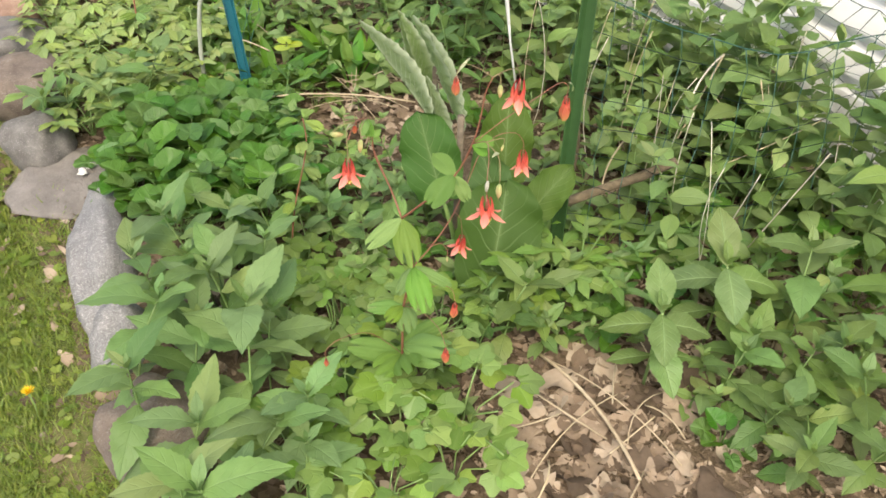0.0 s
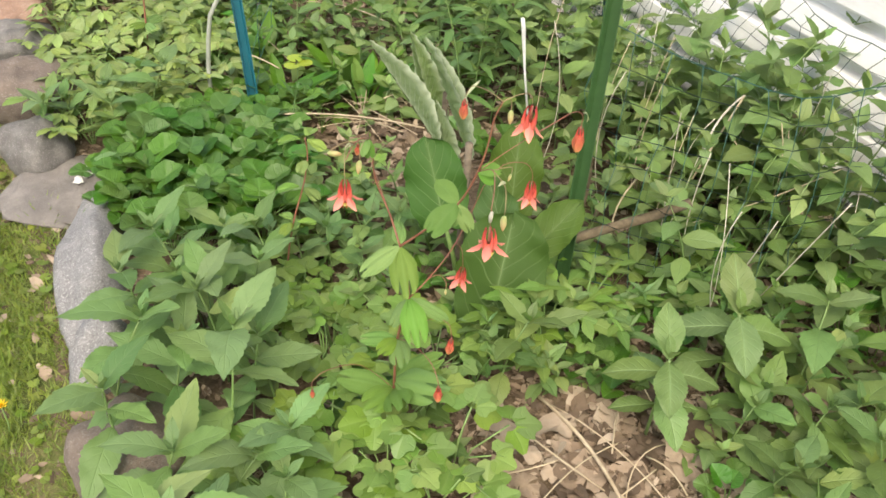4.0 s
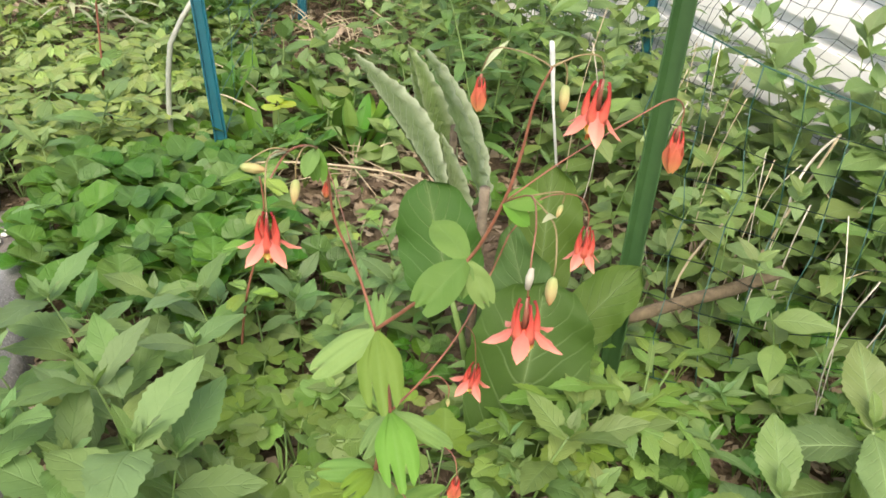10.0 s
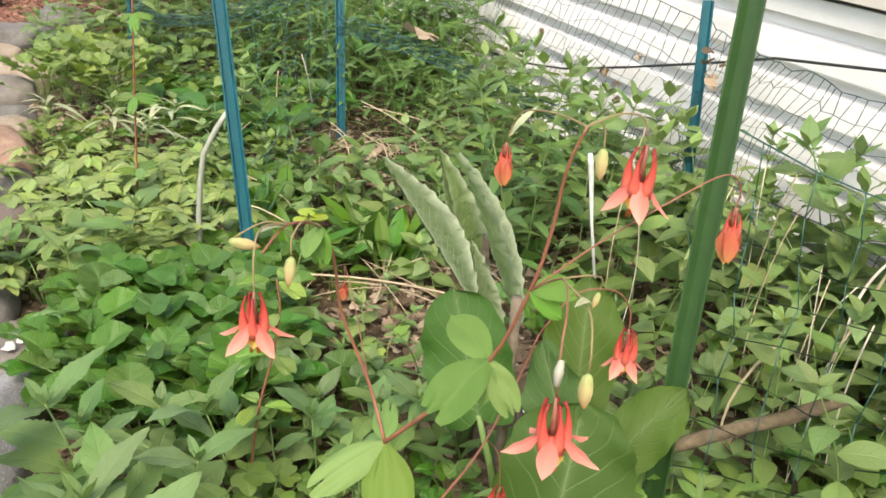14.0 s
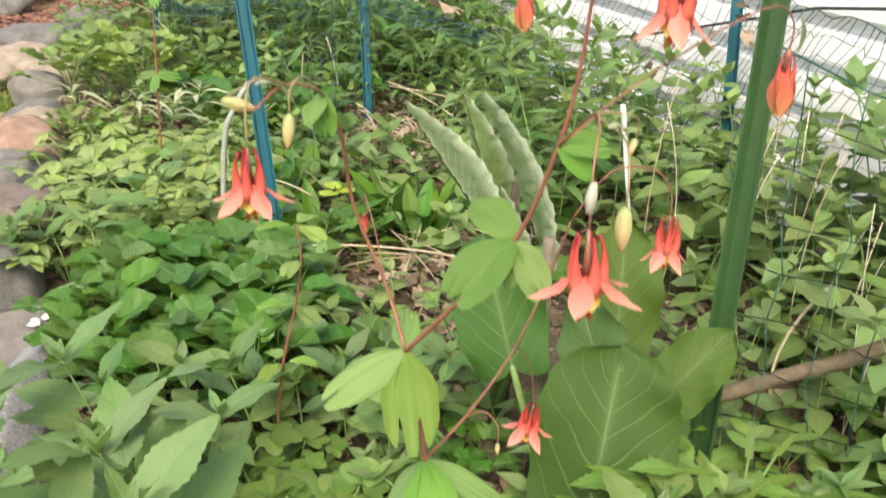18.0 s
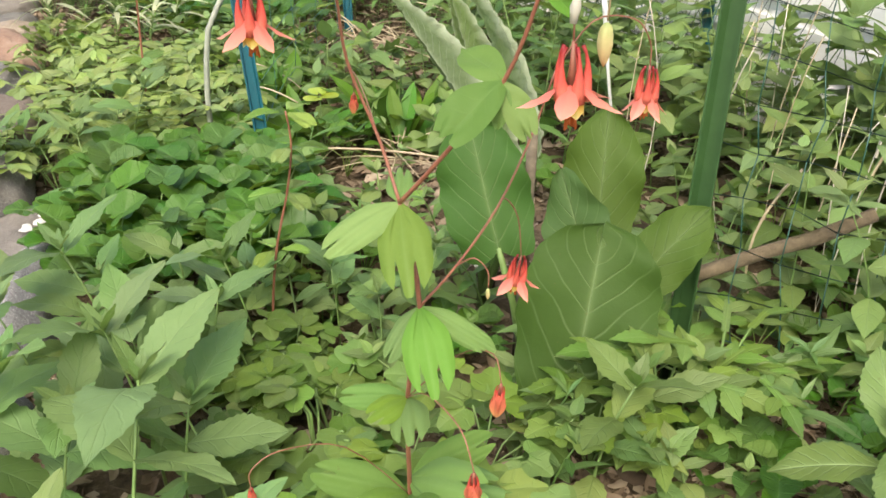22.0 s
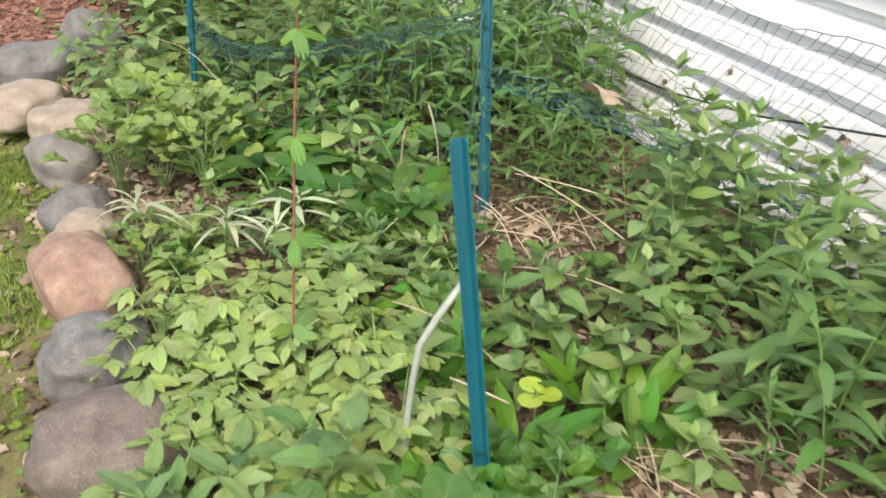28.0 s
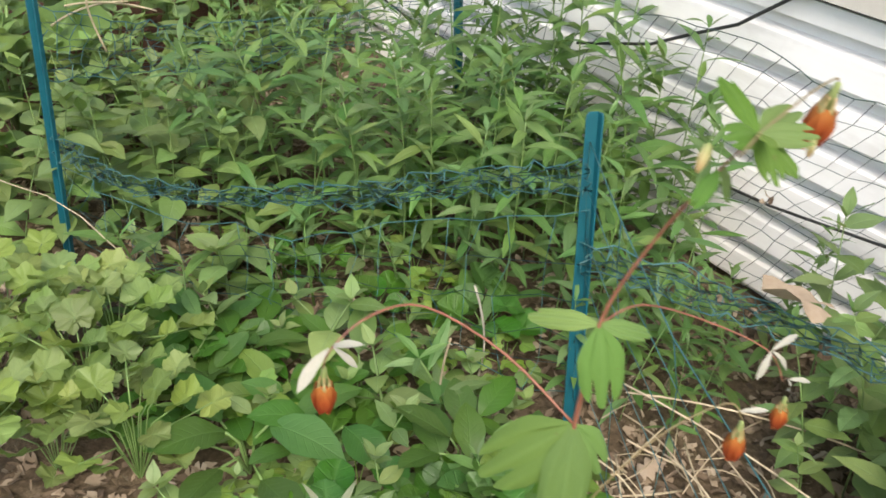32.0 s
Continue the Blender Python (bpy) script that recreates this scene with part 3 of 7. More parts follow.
# ---- fence ----
def u_post(name, base, top, mat, label, width=0.022):
    """A folded steel garden stake: U section, small holes' tabs along it, clipped top."""
    base, top = Vector(base), Vector(top)
    axis = (top - base).normalized()
    L = (top - base).length
    m = Matrix.Translation(base) @ axis.to_track_quat("Z", "X").to_matrix().to_4x4() @ Matrix.Rotation(radians(-115), 4, "Z")
    post = thing(name, label, "fence post", group="fence posts", m=m)
    w, d, t = width / 2, width * 0.42, 0.002
    sec = [(-w - 0.003, d), (-w, d), (-w * 0.72, 0), (w * 0.72, 0), (w, d), (w + 0.003, d), (w + 0.003, d - t), (w * 1.05, d - t), (w * 0.78, -t), (-w * 0.78, -t), (-w * 1.05, d - t), (-w - 0.003, d - t)]
    sh = Shape()
    k = len(sec)
    zs = [-0.12, 0.0, L * 0.33, L * 0.66, L - 0.006, L]
    verts = []
    for i, z in enumerate(zs):
        s = 0.9 if i == len(zs) - 1 else 1.0
        verts += [(x * s, y * s, z) for x, y in sec]
    faces = [(i * k + j, i * k + (j + 1) % k, (i + 1) * k + (j + 1) % k, (i + 1) * k + j) for i in range(len(zs) - 1) for j in range(k)]
    faces.append(tuple(range((len(zs) - 1) * k, len(zs) * k)))
    part("channel", sh.add(verts, faces), mat, post, smooth=False)
    n = max(2, int(L / 0.11))
    for i in range(n):
        z = 0.08 + i * 0.11
        if z > L - 0.02:
            break
        tab = Shape().add([(-0.004, -t - 0.001, z), (0.004, -t - 0.001, z), (0.003, -t - 0.006, z + 0.010), (-0.003, -t - 0.006, z + 0.010), (-0.004, -t, z - 0.004), (0.004, -t, z - 0.004)],
                          [(0, 1, 2, 3), (4, 5, 1, 0), (4, 0, 3), (1, 5, 2)])
        part("tab", tab, mat, post, smooth=False)
    return post


POSTS = {
    "A": ((1.0, 2.5, 0.0), (0.958, 2.594, 0.624)),
    "B": ((1.45, 3.464, 0.0), (1.449, 3.533, 0.622)),
    "C": ((2.087, 2.48, 0.0), (2.086, 2.539, 0.62)),
    "D": ((0.855, 4.43, 0.0), (0.88, 4.453, 0.74)),
    "E": ((2.08, 4.70, 0.0), (2.08, 4.765, 0.56)),
    "G": ((1.385, 1.53, 0.0), (1.445, 1.60, 0.95)),
}
for key, (b0, t0) in POSTS.items():
    if key == "G":
        u_post("fence_post", b0, t0, POST_GREEN, "dark green painted steel fence stake", 0.026)
    else:
        u_post("fence_post", b0, t0, POST_TEAL, "teal painted steel fence stake standing in the bed")


def netting(name, top, bottom, rows, cols, seed, label, thick=0.0009, jitter=0.004, bunch=0.0, warp=0.018, mat=None):
    """A sagging panel of welded net between a top and a bottom line of points."""
    r = random.Random(seed)
    def along(line, t):
        x = t * (len(line) - 1)
        i = min(int(x), len(line) - 2)
        return Vector(line[i]).lerp(Vector(line[i + 1]), x - i)
    grid = []
    for j in range(rows + 1):
        row = []
        for i in range(cols + 1):
            a, b = along(top, i / cols), along(bottom, i / cols)
            s = j / rows
            if bunch:
                s = s ** (1 + bunch)
            p = b.lerp(a, s)
            p += noise.noise_vector(p * 5.0 + Vector((seed, 0, 0))) * warp
            p += Vector((r.gauss(0, jitter), r.gauss(0, jitter), r.gauss(0, jitter * 0.7)))
            row.append(p)
        grid.append(row)
    fence = thing(name, label, "netting", top[0], "net panels")
    o = Vector(top[0])
    # every knot is a small cube; strands join the faces of neighbouring cubes
    sh = Shape()
    verts, faces = [], []
    R, C = rows + 1, cols + 1
    for j in range(R):
        for i in range(C):
            p = grid[j][i] - o
            e = (grid[j][min(i + 1, cols)] - grid[j][max(i - 1, 0)]).normalized()
            u = (grid[min(j + 1, rows)][i] - grid[max(j - 1, 0)][i]).normalized()
            n = e.cross(u).normalized()
            t = thick * (1.4 if j in (0, rows) else 1)
            for su in (-1, 1):
                for se in (-1, 1):
                    for sn in (-1, 1):
                        verts.append(p + t * (su * u + se * e + sn * n))
    def at(j, i, su, se, sn):
        return (j * C + i) * 8 + su * 4 + se * 2 + sn
    for j in range(R):
        for i in range(C):
            for sn in (0, 1):
                faces.append((at(j, i, 0, 0, sn), at(j, i, 0, 1, sn), at(j, i, 1, 1, sn), at(j, i, 1, 0, sn)))
            if i < cols:
                ring = [(0, 0), (0, 1), (1, 1), (1, 0)]
                for k in range(4):
                    (u0, n0), (u1, n1) = ring[k], ring[(k + 1) % 4]
                    faces.append((at(j, i, u0, 1, n0), at(j, i, u1, 1, n1), at(j, i + 1, u1, 0, n1), at(j, i + 1, u0, 0, n0)))
            if j < rows:
                ring = [(0, 0), (0, 1), (1, 1), (1, 0)]
                for k in range(4):
                    (e0, n0), (e1, n1) = ring[k], ring[(k + 1) % 4]
                    faces.append((at(j, i, 1, e0, n0), at(j, i, 1, e1, n1), at(j + 1, i, 0, e1, n1), at(j + 1, i, 0, e0, n0)))
    part("net", sh.add(verts, faces), mat or NET, fence)
    for line in (grid[0], grid[rows]):
        part("edge_wire", Shape().add(*tube([p - o for p in line], thick * 2.0, 5)), mat or NET, fence)


netting("wire_net", [(1.42, 1.59, 0.62), (1.75, 1.45, 0.50), (2.12, 1.35, 0.52)], [(1.40, 1.55, 0.10), (1.75, 1.40, 0.02), (2.13, 1.30, 0.05)], 8, 11, 1, "sagging green wire net strung from the dark green stake", thick=0.0006, jitter=0.004, mat=NET_DARK)
netting("wire_net", [(2.086, 2.53, 0.57), (2.07, 2.85, 0.585), (2.07, 3.15, 0.565), (2.065, 3.47, 0.56), (2.06, 3.83, 0.57), (2.07, 4.3, 0.53), (2.08, 4.75, 0.46)], [(2.04, 2.80, 0.05), (2.02, 3.15, 0.08), (2.0, 3.45, 0.10), (2.0, 3.77, 0.08), (2.01, 4.12, 0.06), (2.04, 4.5, 0.06), (2.07, 4.9, 0.1)], 10, 46, 2, "green wire net sagging in front of the white siding", thick=0.0006, jitter=0.0035, warp=0.025, mat=NET_GREY)
netting("wire_net", [(2.086, 2.53, 0.57), (2.09, 2.25, 0.53), (2.10, 1.95, 0.51), (2.12, 1.35, 0.50)], [(2.04, 2.80, 0.05), (2.05, 2.5, 0.06), (2.08, 2.2, 0.05), (2.12, 1.55, 0.05)], 10, 36, 3, "green wire net along the foot of the house wall", thick=0.0006, jitter=0.004, warp=0.03, mat=NET_GREY)
netting("wire_net", [(1.449, 3.51, 0.405), (1.60, 3.27, 0.390), (1.77, 3.01, 0.330), (1.93, 2.77, 0.275), (2.08, 2.52, 0.235)], [(1.45, 3.49, 0.355), (1.60, 3.25, 0.345), (1.77, 2.99, 0.285), (1.93, 2.75, 0.230), (2.08, 2.50, 0.190)], 9, 50, 4, "collapsed green net bunched between two stakes", thick=0.00065, jitter=0.008, bunch=0.3, warp=0.008)
netting("wire_net", [(0.868, 4.445, 0.33), (0.961, 4.297, 0.27), (1.077, 4.112, 0.31), (1.234, 3.862, 0.392), (1.344, 3.686, 0.48), (1.449, 3.52, 0.545)], [(0.866, 4.44, 0.28), (0.961, 4.297, 0.235), (1.077, 4.112, 0.275), (1.234, 3.862, 0.352), (1.344, 3.686, 0.44), (1.45, 3.51, 0.50)], 9, 56, 5, "drooping teal net bunched between two stakes", thick=0.00058, jitter=0.007, bunch=0.2, warp=0.006)
netting("wire_net", [(0.962, 2.585, 0.56), (1.12, 2.89, 0.52), (1.30, 3.24, 0.53), (1.449, 3.525, 0.58)], [(0.995, 2.51, 0.10), (1.12, 2.86, 0.09), (1.30, 3.20, 0.09), (1.45, 3.47, 0.10)], 6, 5, 6, "thin green net strung between two teal stakes", thick=0.0005, jitter=0.003)
netting("wire_net", [(0.864, 4.44, 0.26), (1.0, 4.18, 0.22), (1.15, 3.93, 0.27), (1.30, 3.73, 0.37), (1.449, 3.505, 0.47)], [(0.862, 4.44, 0.08), (1.0, 4.18, 0.08), (1.15, 3.93, 0.08), (1.30, 3.73, 0.08), (1.45, 3.50, 0.10)], 5, 18, 8, "lower edge of a drooping teal net between two stakes", thick=0.00046, jitter=0.008, bunch=0.2, warp=0.02)


def rod(name, label, category, pts, radii, mat, sides=6, group=""):
    o = Vector(pts[0])
    ob = put_mesh(name, Shape().add(*tube([Vector(p) - o for p in pts], radii, sides)).mesh(name, mat))
    ob.location = o
    return tagged(ob, label, category, group)


rod("branch", "weathered brown branch leaning on the green stake", "branch",
    [(1.37, 1.60, 0.135), (1.436, 1.559, 0.172), (1.50, 1.53, 0.205), (1.56, 1.51, 0.225), (1.626, 1.482, 0.263)], [0.0115, 0.0105, 0.0095, 0.0105, 0.0095], BARK, 10)
rod("white_stake", "thin white plastic plant stake", "plant stake", [(1.635, 2.10, 0.0), (1.570, 2.085, 0.28), (1.545, 2.075, 0.40), (1.539, 2.072, 0.42)], [0.003, 0.003, 0.0055, 0.0045], WHITE_STICK, 8)
rod("grey_tube", "bent grey tube beside the teal stake", "tube", [(0.90, 2.605, 0.0), (0.902, 2.605, 0.14), (0.908, 2.60, 0.22), (0.918, 2.598, 0.285), (0.945, 2.59, 0.34), (0.985, 2.585, 0.40)], 0.006, HOSE, 8)
rod("black_cable", "black cable drooping along the white siding", "cable",
    [(2.13, 1.2, 0.61), (2.13, 1.6, 0.60), (2.13, 2.0, 0.575), (2.13, 2.32, 0.53), (2.13, 2.56, 0.465), (2.13, 2.91, 0.375), (2.135, 3.28, 0.285), (2.14, 3.62, 0.23), (2.14, 3.96, 0.205), (2.13, 4.6, 0.20), (2.13, 5.1, 0.214), (2.13, 5.6, 0.276)], 0.0035, CABLE, 6)
rod("black_cable", "black cable looping down from the wall", "cable", [(2.10, 4.25, 0.40), (2.12, 4.03, 0.466), (2.135, 3.92, 0.525), (2.14, 3.82, 0.575), (2.14, 3.72, 0.655), (2.135, 3.62, 0.735)], 0.0042, CABLE, 6)


# ---- leaves ----
def leaf_mesh(name, geo, mat):
    return Shape().add(*geo).mesh(name, mat)


def three(geo, spread=58, stalk=0.12, side=0.85):
    """Three leaflets on one stalk."""
    v, f, uv = geo
    sh = Shape()
    for a, s in ((0, 1.0), (spread, side), (-spread, side)):
        sh.add(v, f, uv, Matrix.Rotation(radians(a), 4, "Z") @ Matrix.Translation((0, stalk, 0)) @ Matrix.Rotation(radians(-10 if a else 4), 4, "X") @ Matrix.Scale(s, 4))
    return sh


def leaflet_geo(kind, n=10, half=8):
    """A leaflet of length 1: an oval, or a wedge whose front is once or twice notched."""
    width, cuts = [(0.50, ((0.5, 0.06),)), (0.62, ((-0.15, 0.17), (0.6, 0.06))), (0.54, ((0.30, 0.17), (-0.40, 0.13))), (0.48, ((0.1, 0.06),))][kind]
    verts, faces, uv = [], [], []
    for c in range(-half, half + 1):
        u = c / half
        for i in range(n + 1):
            v = i / n
            w = math.sin(math.pi * min(1.0, v ** 1.15 * (0.96, 0.84, 0.88, 0.95)[kind] + 0.015)) ** 0.62
            x = u * w * width / 2
            y = v * (1 - v * sum(d * math.exp(-((u - at) / 0.20) ** 2) for at, d in cuts)) + 0.02 * math.cos(3 * u)
            z = -0.22 * v * v + 0.14 * abs(x) + 0.025 * math.sin(7 * v + 3 * u + kind)
            verts.append((x + 0.03 * v * v * (kind - 1), y, z))
            uv.append((u, v))
    k = n + 1
    for c in range(2 * half):
        for i in range(n):
            a = c * k + i
            faces.append((a, a + k, a + k + 1, a + 1))
    return verts, faces, uv


def goutweed_leaflet(i):
    """An oval leaflet of length 1; the second and third sort carry a side lobe."""
    verts, faces, uv = [], [], []
    lobes_of = (((0.0, 0, 1.0, 0.0), (0.10, 40, 0.60, 0.012), (0.10, -40, 0.58, 0.02)), ((0.0, 6, 1.0, 0.0), (0.10, -34, 0.66, 0.012)), ((0.0, -5, 1.0, 0.0), (0.10, 36, 0.70, 0.012)))[i]
    for y, a, sc, z in lobes_of:
        v, f, u = blade(0.54 - 0.04 * len(lobes_of), 8, 0.46, 0.72, 8, 0.045, 0.14, 0.10 + 0.10 * i, 0.02, 0, 2)
        m = Matrix.Translation((0, y, z)) @ Matrix.Rotation(radians(a), 4, "Z") @ Matrix.Scale(sc, 4)
        n = len(verts)
        verts += [tuple(m @ Vector(p)) for p in v]
        faces += [tuple(k + n for k in q) for q in f]
        uv += u
    return verts, faces, uv


ASTER_LEAVES = [leaf_mesh("leaf", blade(0.40 + 0.045 * i, 12, 0.42, 0.92, 12, 0.055, 0.16, 0.06 + 0.20 * i, 0.035, 0.16 * (i - 1), 3), ASTER) for i in range(4)]
TOOTH_LEAVES = [leaf_mesh("leaf", blade(0.52 + 0.03 * i, 13, 0.45, 0.85, 13, 0.05, 0.22, 0.08 + 0.15 * i, 0.03, 0, 3), SERRATE) for i in range(3)]
MINT_LEAVES = [leaf_mesh("leaf", blade(0.46 + 0.04 * i, 9, 0.40, 0.95, 9, 0.06, 0.18, 0.08 + 0.18 * i, 0.03, 0.14 * (i - 1), 3), MINT) for i in range(3)]
WEED_LEAVES = [leaf_mesh("leaf", blade(0.50 + 0.06 * i, 8, 0.34, 1.05, 0, 0, 0.16, 0.10 + 0.17 * i, 0.02, 0.2 * (i - 1), 2), WEED) for i in range(3)]
NARROW_LEAVES = [leaf_mesh("leaf", blade(0.205 + 0.03 * i, 7, 0.45, 1.0, 0, 0, 0.3, 0.1 + 0.25 * i, 0.0, 0.2 * (i - 1), 1), GOLDENROD) for i in range(3)]
VIOLET_LEAVES = [leaf_mesh("leaf", round_leaf(heart, 34, 0.58 - 0.17 * i, 0.06 + 0.16 * i, 0.02 + 0.015 * i, (0.25, 0.5, 0.75, 0.9, 1.0), 0.045), VIOLET) for i in range(3)]
HEUCHERA_LEAVES = [leaf_mesh("leaf", round_leaf(scallop, 52, 0.55 - 0.2 * i, 0.10 + 0.12 * i, 0.05, (0.4, 0.75, 1.0), 0.06), HEUCH) for i in range(3)]
LIME_LEAVES = [three(goutweed_leaflet(i), 74 - 5 * i, 0.10, 0.88).mesh("leaf", LIME) for i in range(3)]
LOBED_LEAVES = [three(round_leaf(lobes, 30, 0.12, 0.10 + 0.1 * i, 0.015), 68, 0.30).mesh("leaf", FOLIAGE) for i in range(3)]
YELLOW_LOBED = [three(round_leaf(lobes, 26, 0.12, 0.10 + 0.1 * i, 0.015), 66, 0.14).mesh("leaf", CUTLEAF) for i in range(2)]
OVAL_LEAVES = [leaf_mesh("leaf", blade(0.50 + 0.05 * i, 8, 0.45, 0.7, 0, 0, 0.25, 0.15 + 0.15 * i, 0.03), DOCK) for i in range(3)]
STRAP_LEAVES = [leaf_mesh("leaf", blade(0.24 + 0.04 * i, 10, 0.58, 0.75, 0, 0, 0.35, 0.10 + 0.2 * i, 0.03), STRAP) for i in range(3)]
SILVER_LEAVES = [leaf_mesh("leaf", blade(0.13, 8, 0.5, 0.9, 0, 0, 0.2, 0.6 + 0.35 * i, 0.0, 0.0, 1), SILVER) for i in range(2)]


def cut_leaf_geo(seed=0):
    """A deeply cut leaf: pairs of narrow notched lobes on a midrib, and one at its end."""
    sh = Shape()
    r = random.Random(seed)
    for y, a, sc in ((0.14, 54, 0.42), (0.16, -52, 0.44), (0.36, 44, 0.46), (0.38, -42, 0.46), (0.42, 0, 0.60)):
        v, f, uv = blade(0.44, 7, 0.42, 1.05, 4, 0.10, 0.12, 0.2)
        sh.add(v, f, uv, Matrix.Translation((0, y, 0.004 * math.sin(y * 30))) @ Matrix.Rotation(radians(a + r.uniform(-6, 6)), 4, "Z") @ Matrix.Rotation(r.uniform(-0.2, 0.15), 4, "X") @ Matrix.Scale(sc * r.uniform(0.9, 1.1), 4))
    w = 0.055
    sh.add([(-w, 0, 0.004), (w, 0, 0.004), (w, 0.6, 0.004), (-w, 0.6, 0.004)], [(0, 1, 2, 3)], [(-0.2, 0), (0.2, 0), (0.2, 1), (-0.2, 1)])
    return sh


CUT_LEAVES = [cut_leaf_geo(k).mesh("leaf", CUTLEAF) for k in range(2)]


def leaf_pose(p, yaw, pitch, size, roll=0.0):
    return Matrix.Translation(p) @ Matrix.Rotation(yaw, 4, "Z") @ Matrix.Rotation(pitch, 4, "X") @ Matrix.Rotation(roll, 4, "Y") @ Matrix.Scale(size, 4)


# ---- plant kinds: each returns stem points and leaf poses ----
def leafy_stem(r, h, pairs, size, meshes, lean=0.08, first=0.15, grow=0.0, spiral=False, pitch=0.35, top=3, stem_r=0.0022):
    """An upright stem with leaves in pairs (or a spiral), and a small tuft on top."""
    tip = Vector((r.uniform(-lean, lean), r.uniform(-lean, lean), h))
    axis = [Vector((tip.x * s * s, tip.y * s * s, h * s)) for s in np.linspace(0, 1, 6)]
    stems, leaves = [(axis, [stem_r * (1 - 0.5 * s) for s in np.linspace(0, 1, 6)])], []
    yaw = r.uniform(0, 6.28)
    for i in range(pairs):
        s = first + (1 - first) * i / max(1, pairs - 1) * 0.94
        p = Vector((tip.x * s * s, tip.y * s * s, h * s))
        yaw += 2.4 if spiral else math.pi / 2 + r.uniform(-0.3, 0.3)
        for side in ((0,) if spiral else (0, math.pi)):
            k = size * (1 + grow * (s - 0.5)) * r.uniform(0.8, 1.15) * (0.72 if i == pairs - 1 else 1)
            leaves.append((r.choice(meshes), leaf_pose(p, yaw + side + r.uniform(-0.2, 0.2), pitch + 0.5 * (s - 0.5) + r.uniform(-0.25, 0.25), k, r.uniform(-0.35, 0.35))))
    for i in range(top):
        leaves.append((r.choice(meshes), leaf_pose(tip, yaw + 1 + i * 2.1, 0.95 + r.uniform(-0.2, 0.2), size * 0.55 * r.uniform(0.7, 1.1))))
    return stems, leaves


def starry_stem(r, h, pairs, size, meshes, lean=0.05, first=0.35, stem_r=0.0024):
    """An upright stem: crossed pairs of large leaves, the lower ones level, the top ones rising round small new leaves."""
    tip = Vector((r.uniform(-lean, lean), r.uniform(-lean, lean), h))
    axis = [Vector((tip.x * s * s, tip.y * s * s, h * s)) for s in np.linspace(0, 1, 6)]
    stems, leaves = [(axis, [stem_r * (1 - 0.45 * s) for s in np.linspace(0, 1, 6)])], []
    yaw = r.uniform(0, 6.28)
    for i in range(pairs):
        q = i / max(1, pairs - 1)
        s = first + (0.97 - first) * q
        p = Vector((tip.x * s * s, tip.y * s * s, h * s))
        yaw += math.pi / 2 + r.uniform(-0.25, 0.25)
        for side in (0, math.pi):
            k = size * (0.85 + 0.3 * math.sin(q * 2.6)) * r.uniform(0.85, 1.12)
            leaves.append((r.choice(meshes), leaf_pose(p, yaw + side + r.uniform(-0.25, 0.25), -0.05 + 0.75 * q + r.uniform(-0.2, 0.2), k, r.uniform(-0.3, 0.3))))
    for i in range(2):
        leaves.append((meshes[0], leaf_pose(tip, yaw + 1.57 + i * math.pi + r.uniform(-0.2, 0.2), 1.0 + r.uniform(-0.15, 0.15), size * 0.5 * r.uniform(0.8, 1.1))))
    for i in range(2):
        leaves.append((meshes[0], leaf_pose(tip, yaw + i * math.pi + r.uniform(-0.2, 0.2), 1.25, size * 0.26)))
    return stems, leaves


def rosette(r, n, h, spread, size, meshes, face=-0.15, stem_r=0.0014):
    """Leaf stalks that rise and spread from one root."""
    stems, leaves = [], []
    for i in range(n):
        yaw = i * 2.4 + r.uniform(-0.4, 0.4)
        d = spread * math.sqrt((i + 0.6) / n) * r.uniform(0.8, 1.15)
        z = h * r.uniform(0.65, 1.1) * (1 - 0.25 * (d / spread) ** 2)
        end = Vector((-math.sin(yaw) * d, math.cos(yaw) * d, z))
        mid = Vector((end.x * 0.35, end.y * 0.35, z * 0.72))
        stems.append(([Vector((0, 0, 0)), mid * 0.55, mid, end], stem_r))
        leaves.append((r.choice(meshes), leaf_pose(end, yaw + r.uniform(-0.5, 0.5), face + r.uniform(-0.25, 0.3), size * r.uniform(0.75, 1.15), r.uniform(-0.3, 0.3))))
    return stems, leaves


def tuft(r, n, length, meshes, pitch=(0.9, 1.4), spread=0.03):
    leaves = []
    for i in range(n):
        yaw = i * 2.4 + r.uniform(-0.3, 0.3)
        p = Vector((-math.sin(yaw) * spread * r.random(), math.cos(yaw) * spread * r.random(), -0.005))
        leaves.append((r.choice(meshes), leaf_pose(p, yaw, r.uniform(*pitch), length * r.uniform(0.65, 1.1), r.uniform(-0.2, 0.2))))
    return [], leaves


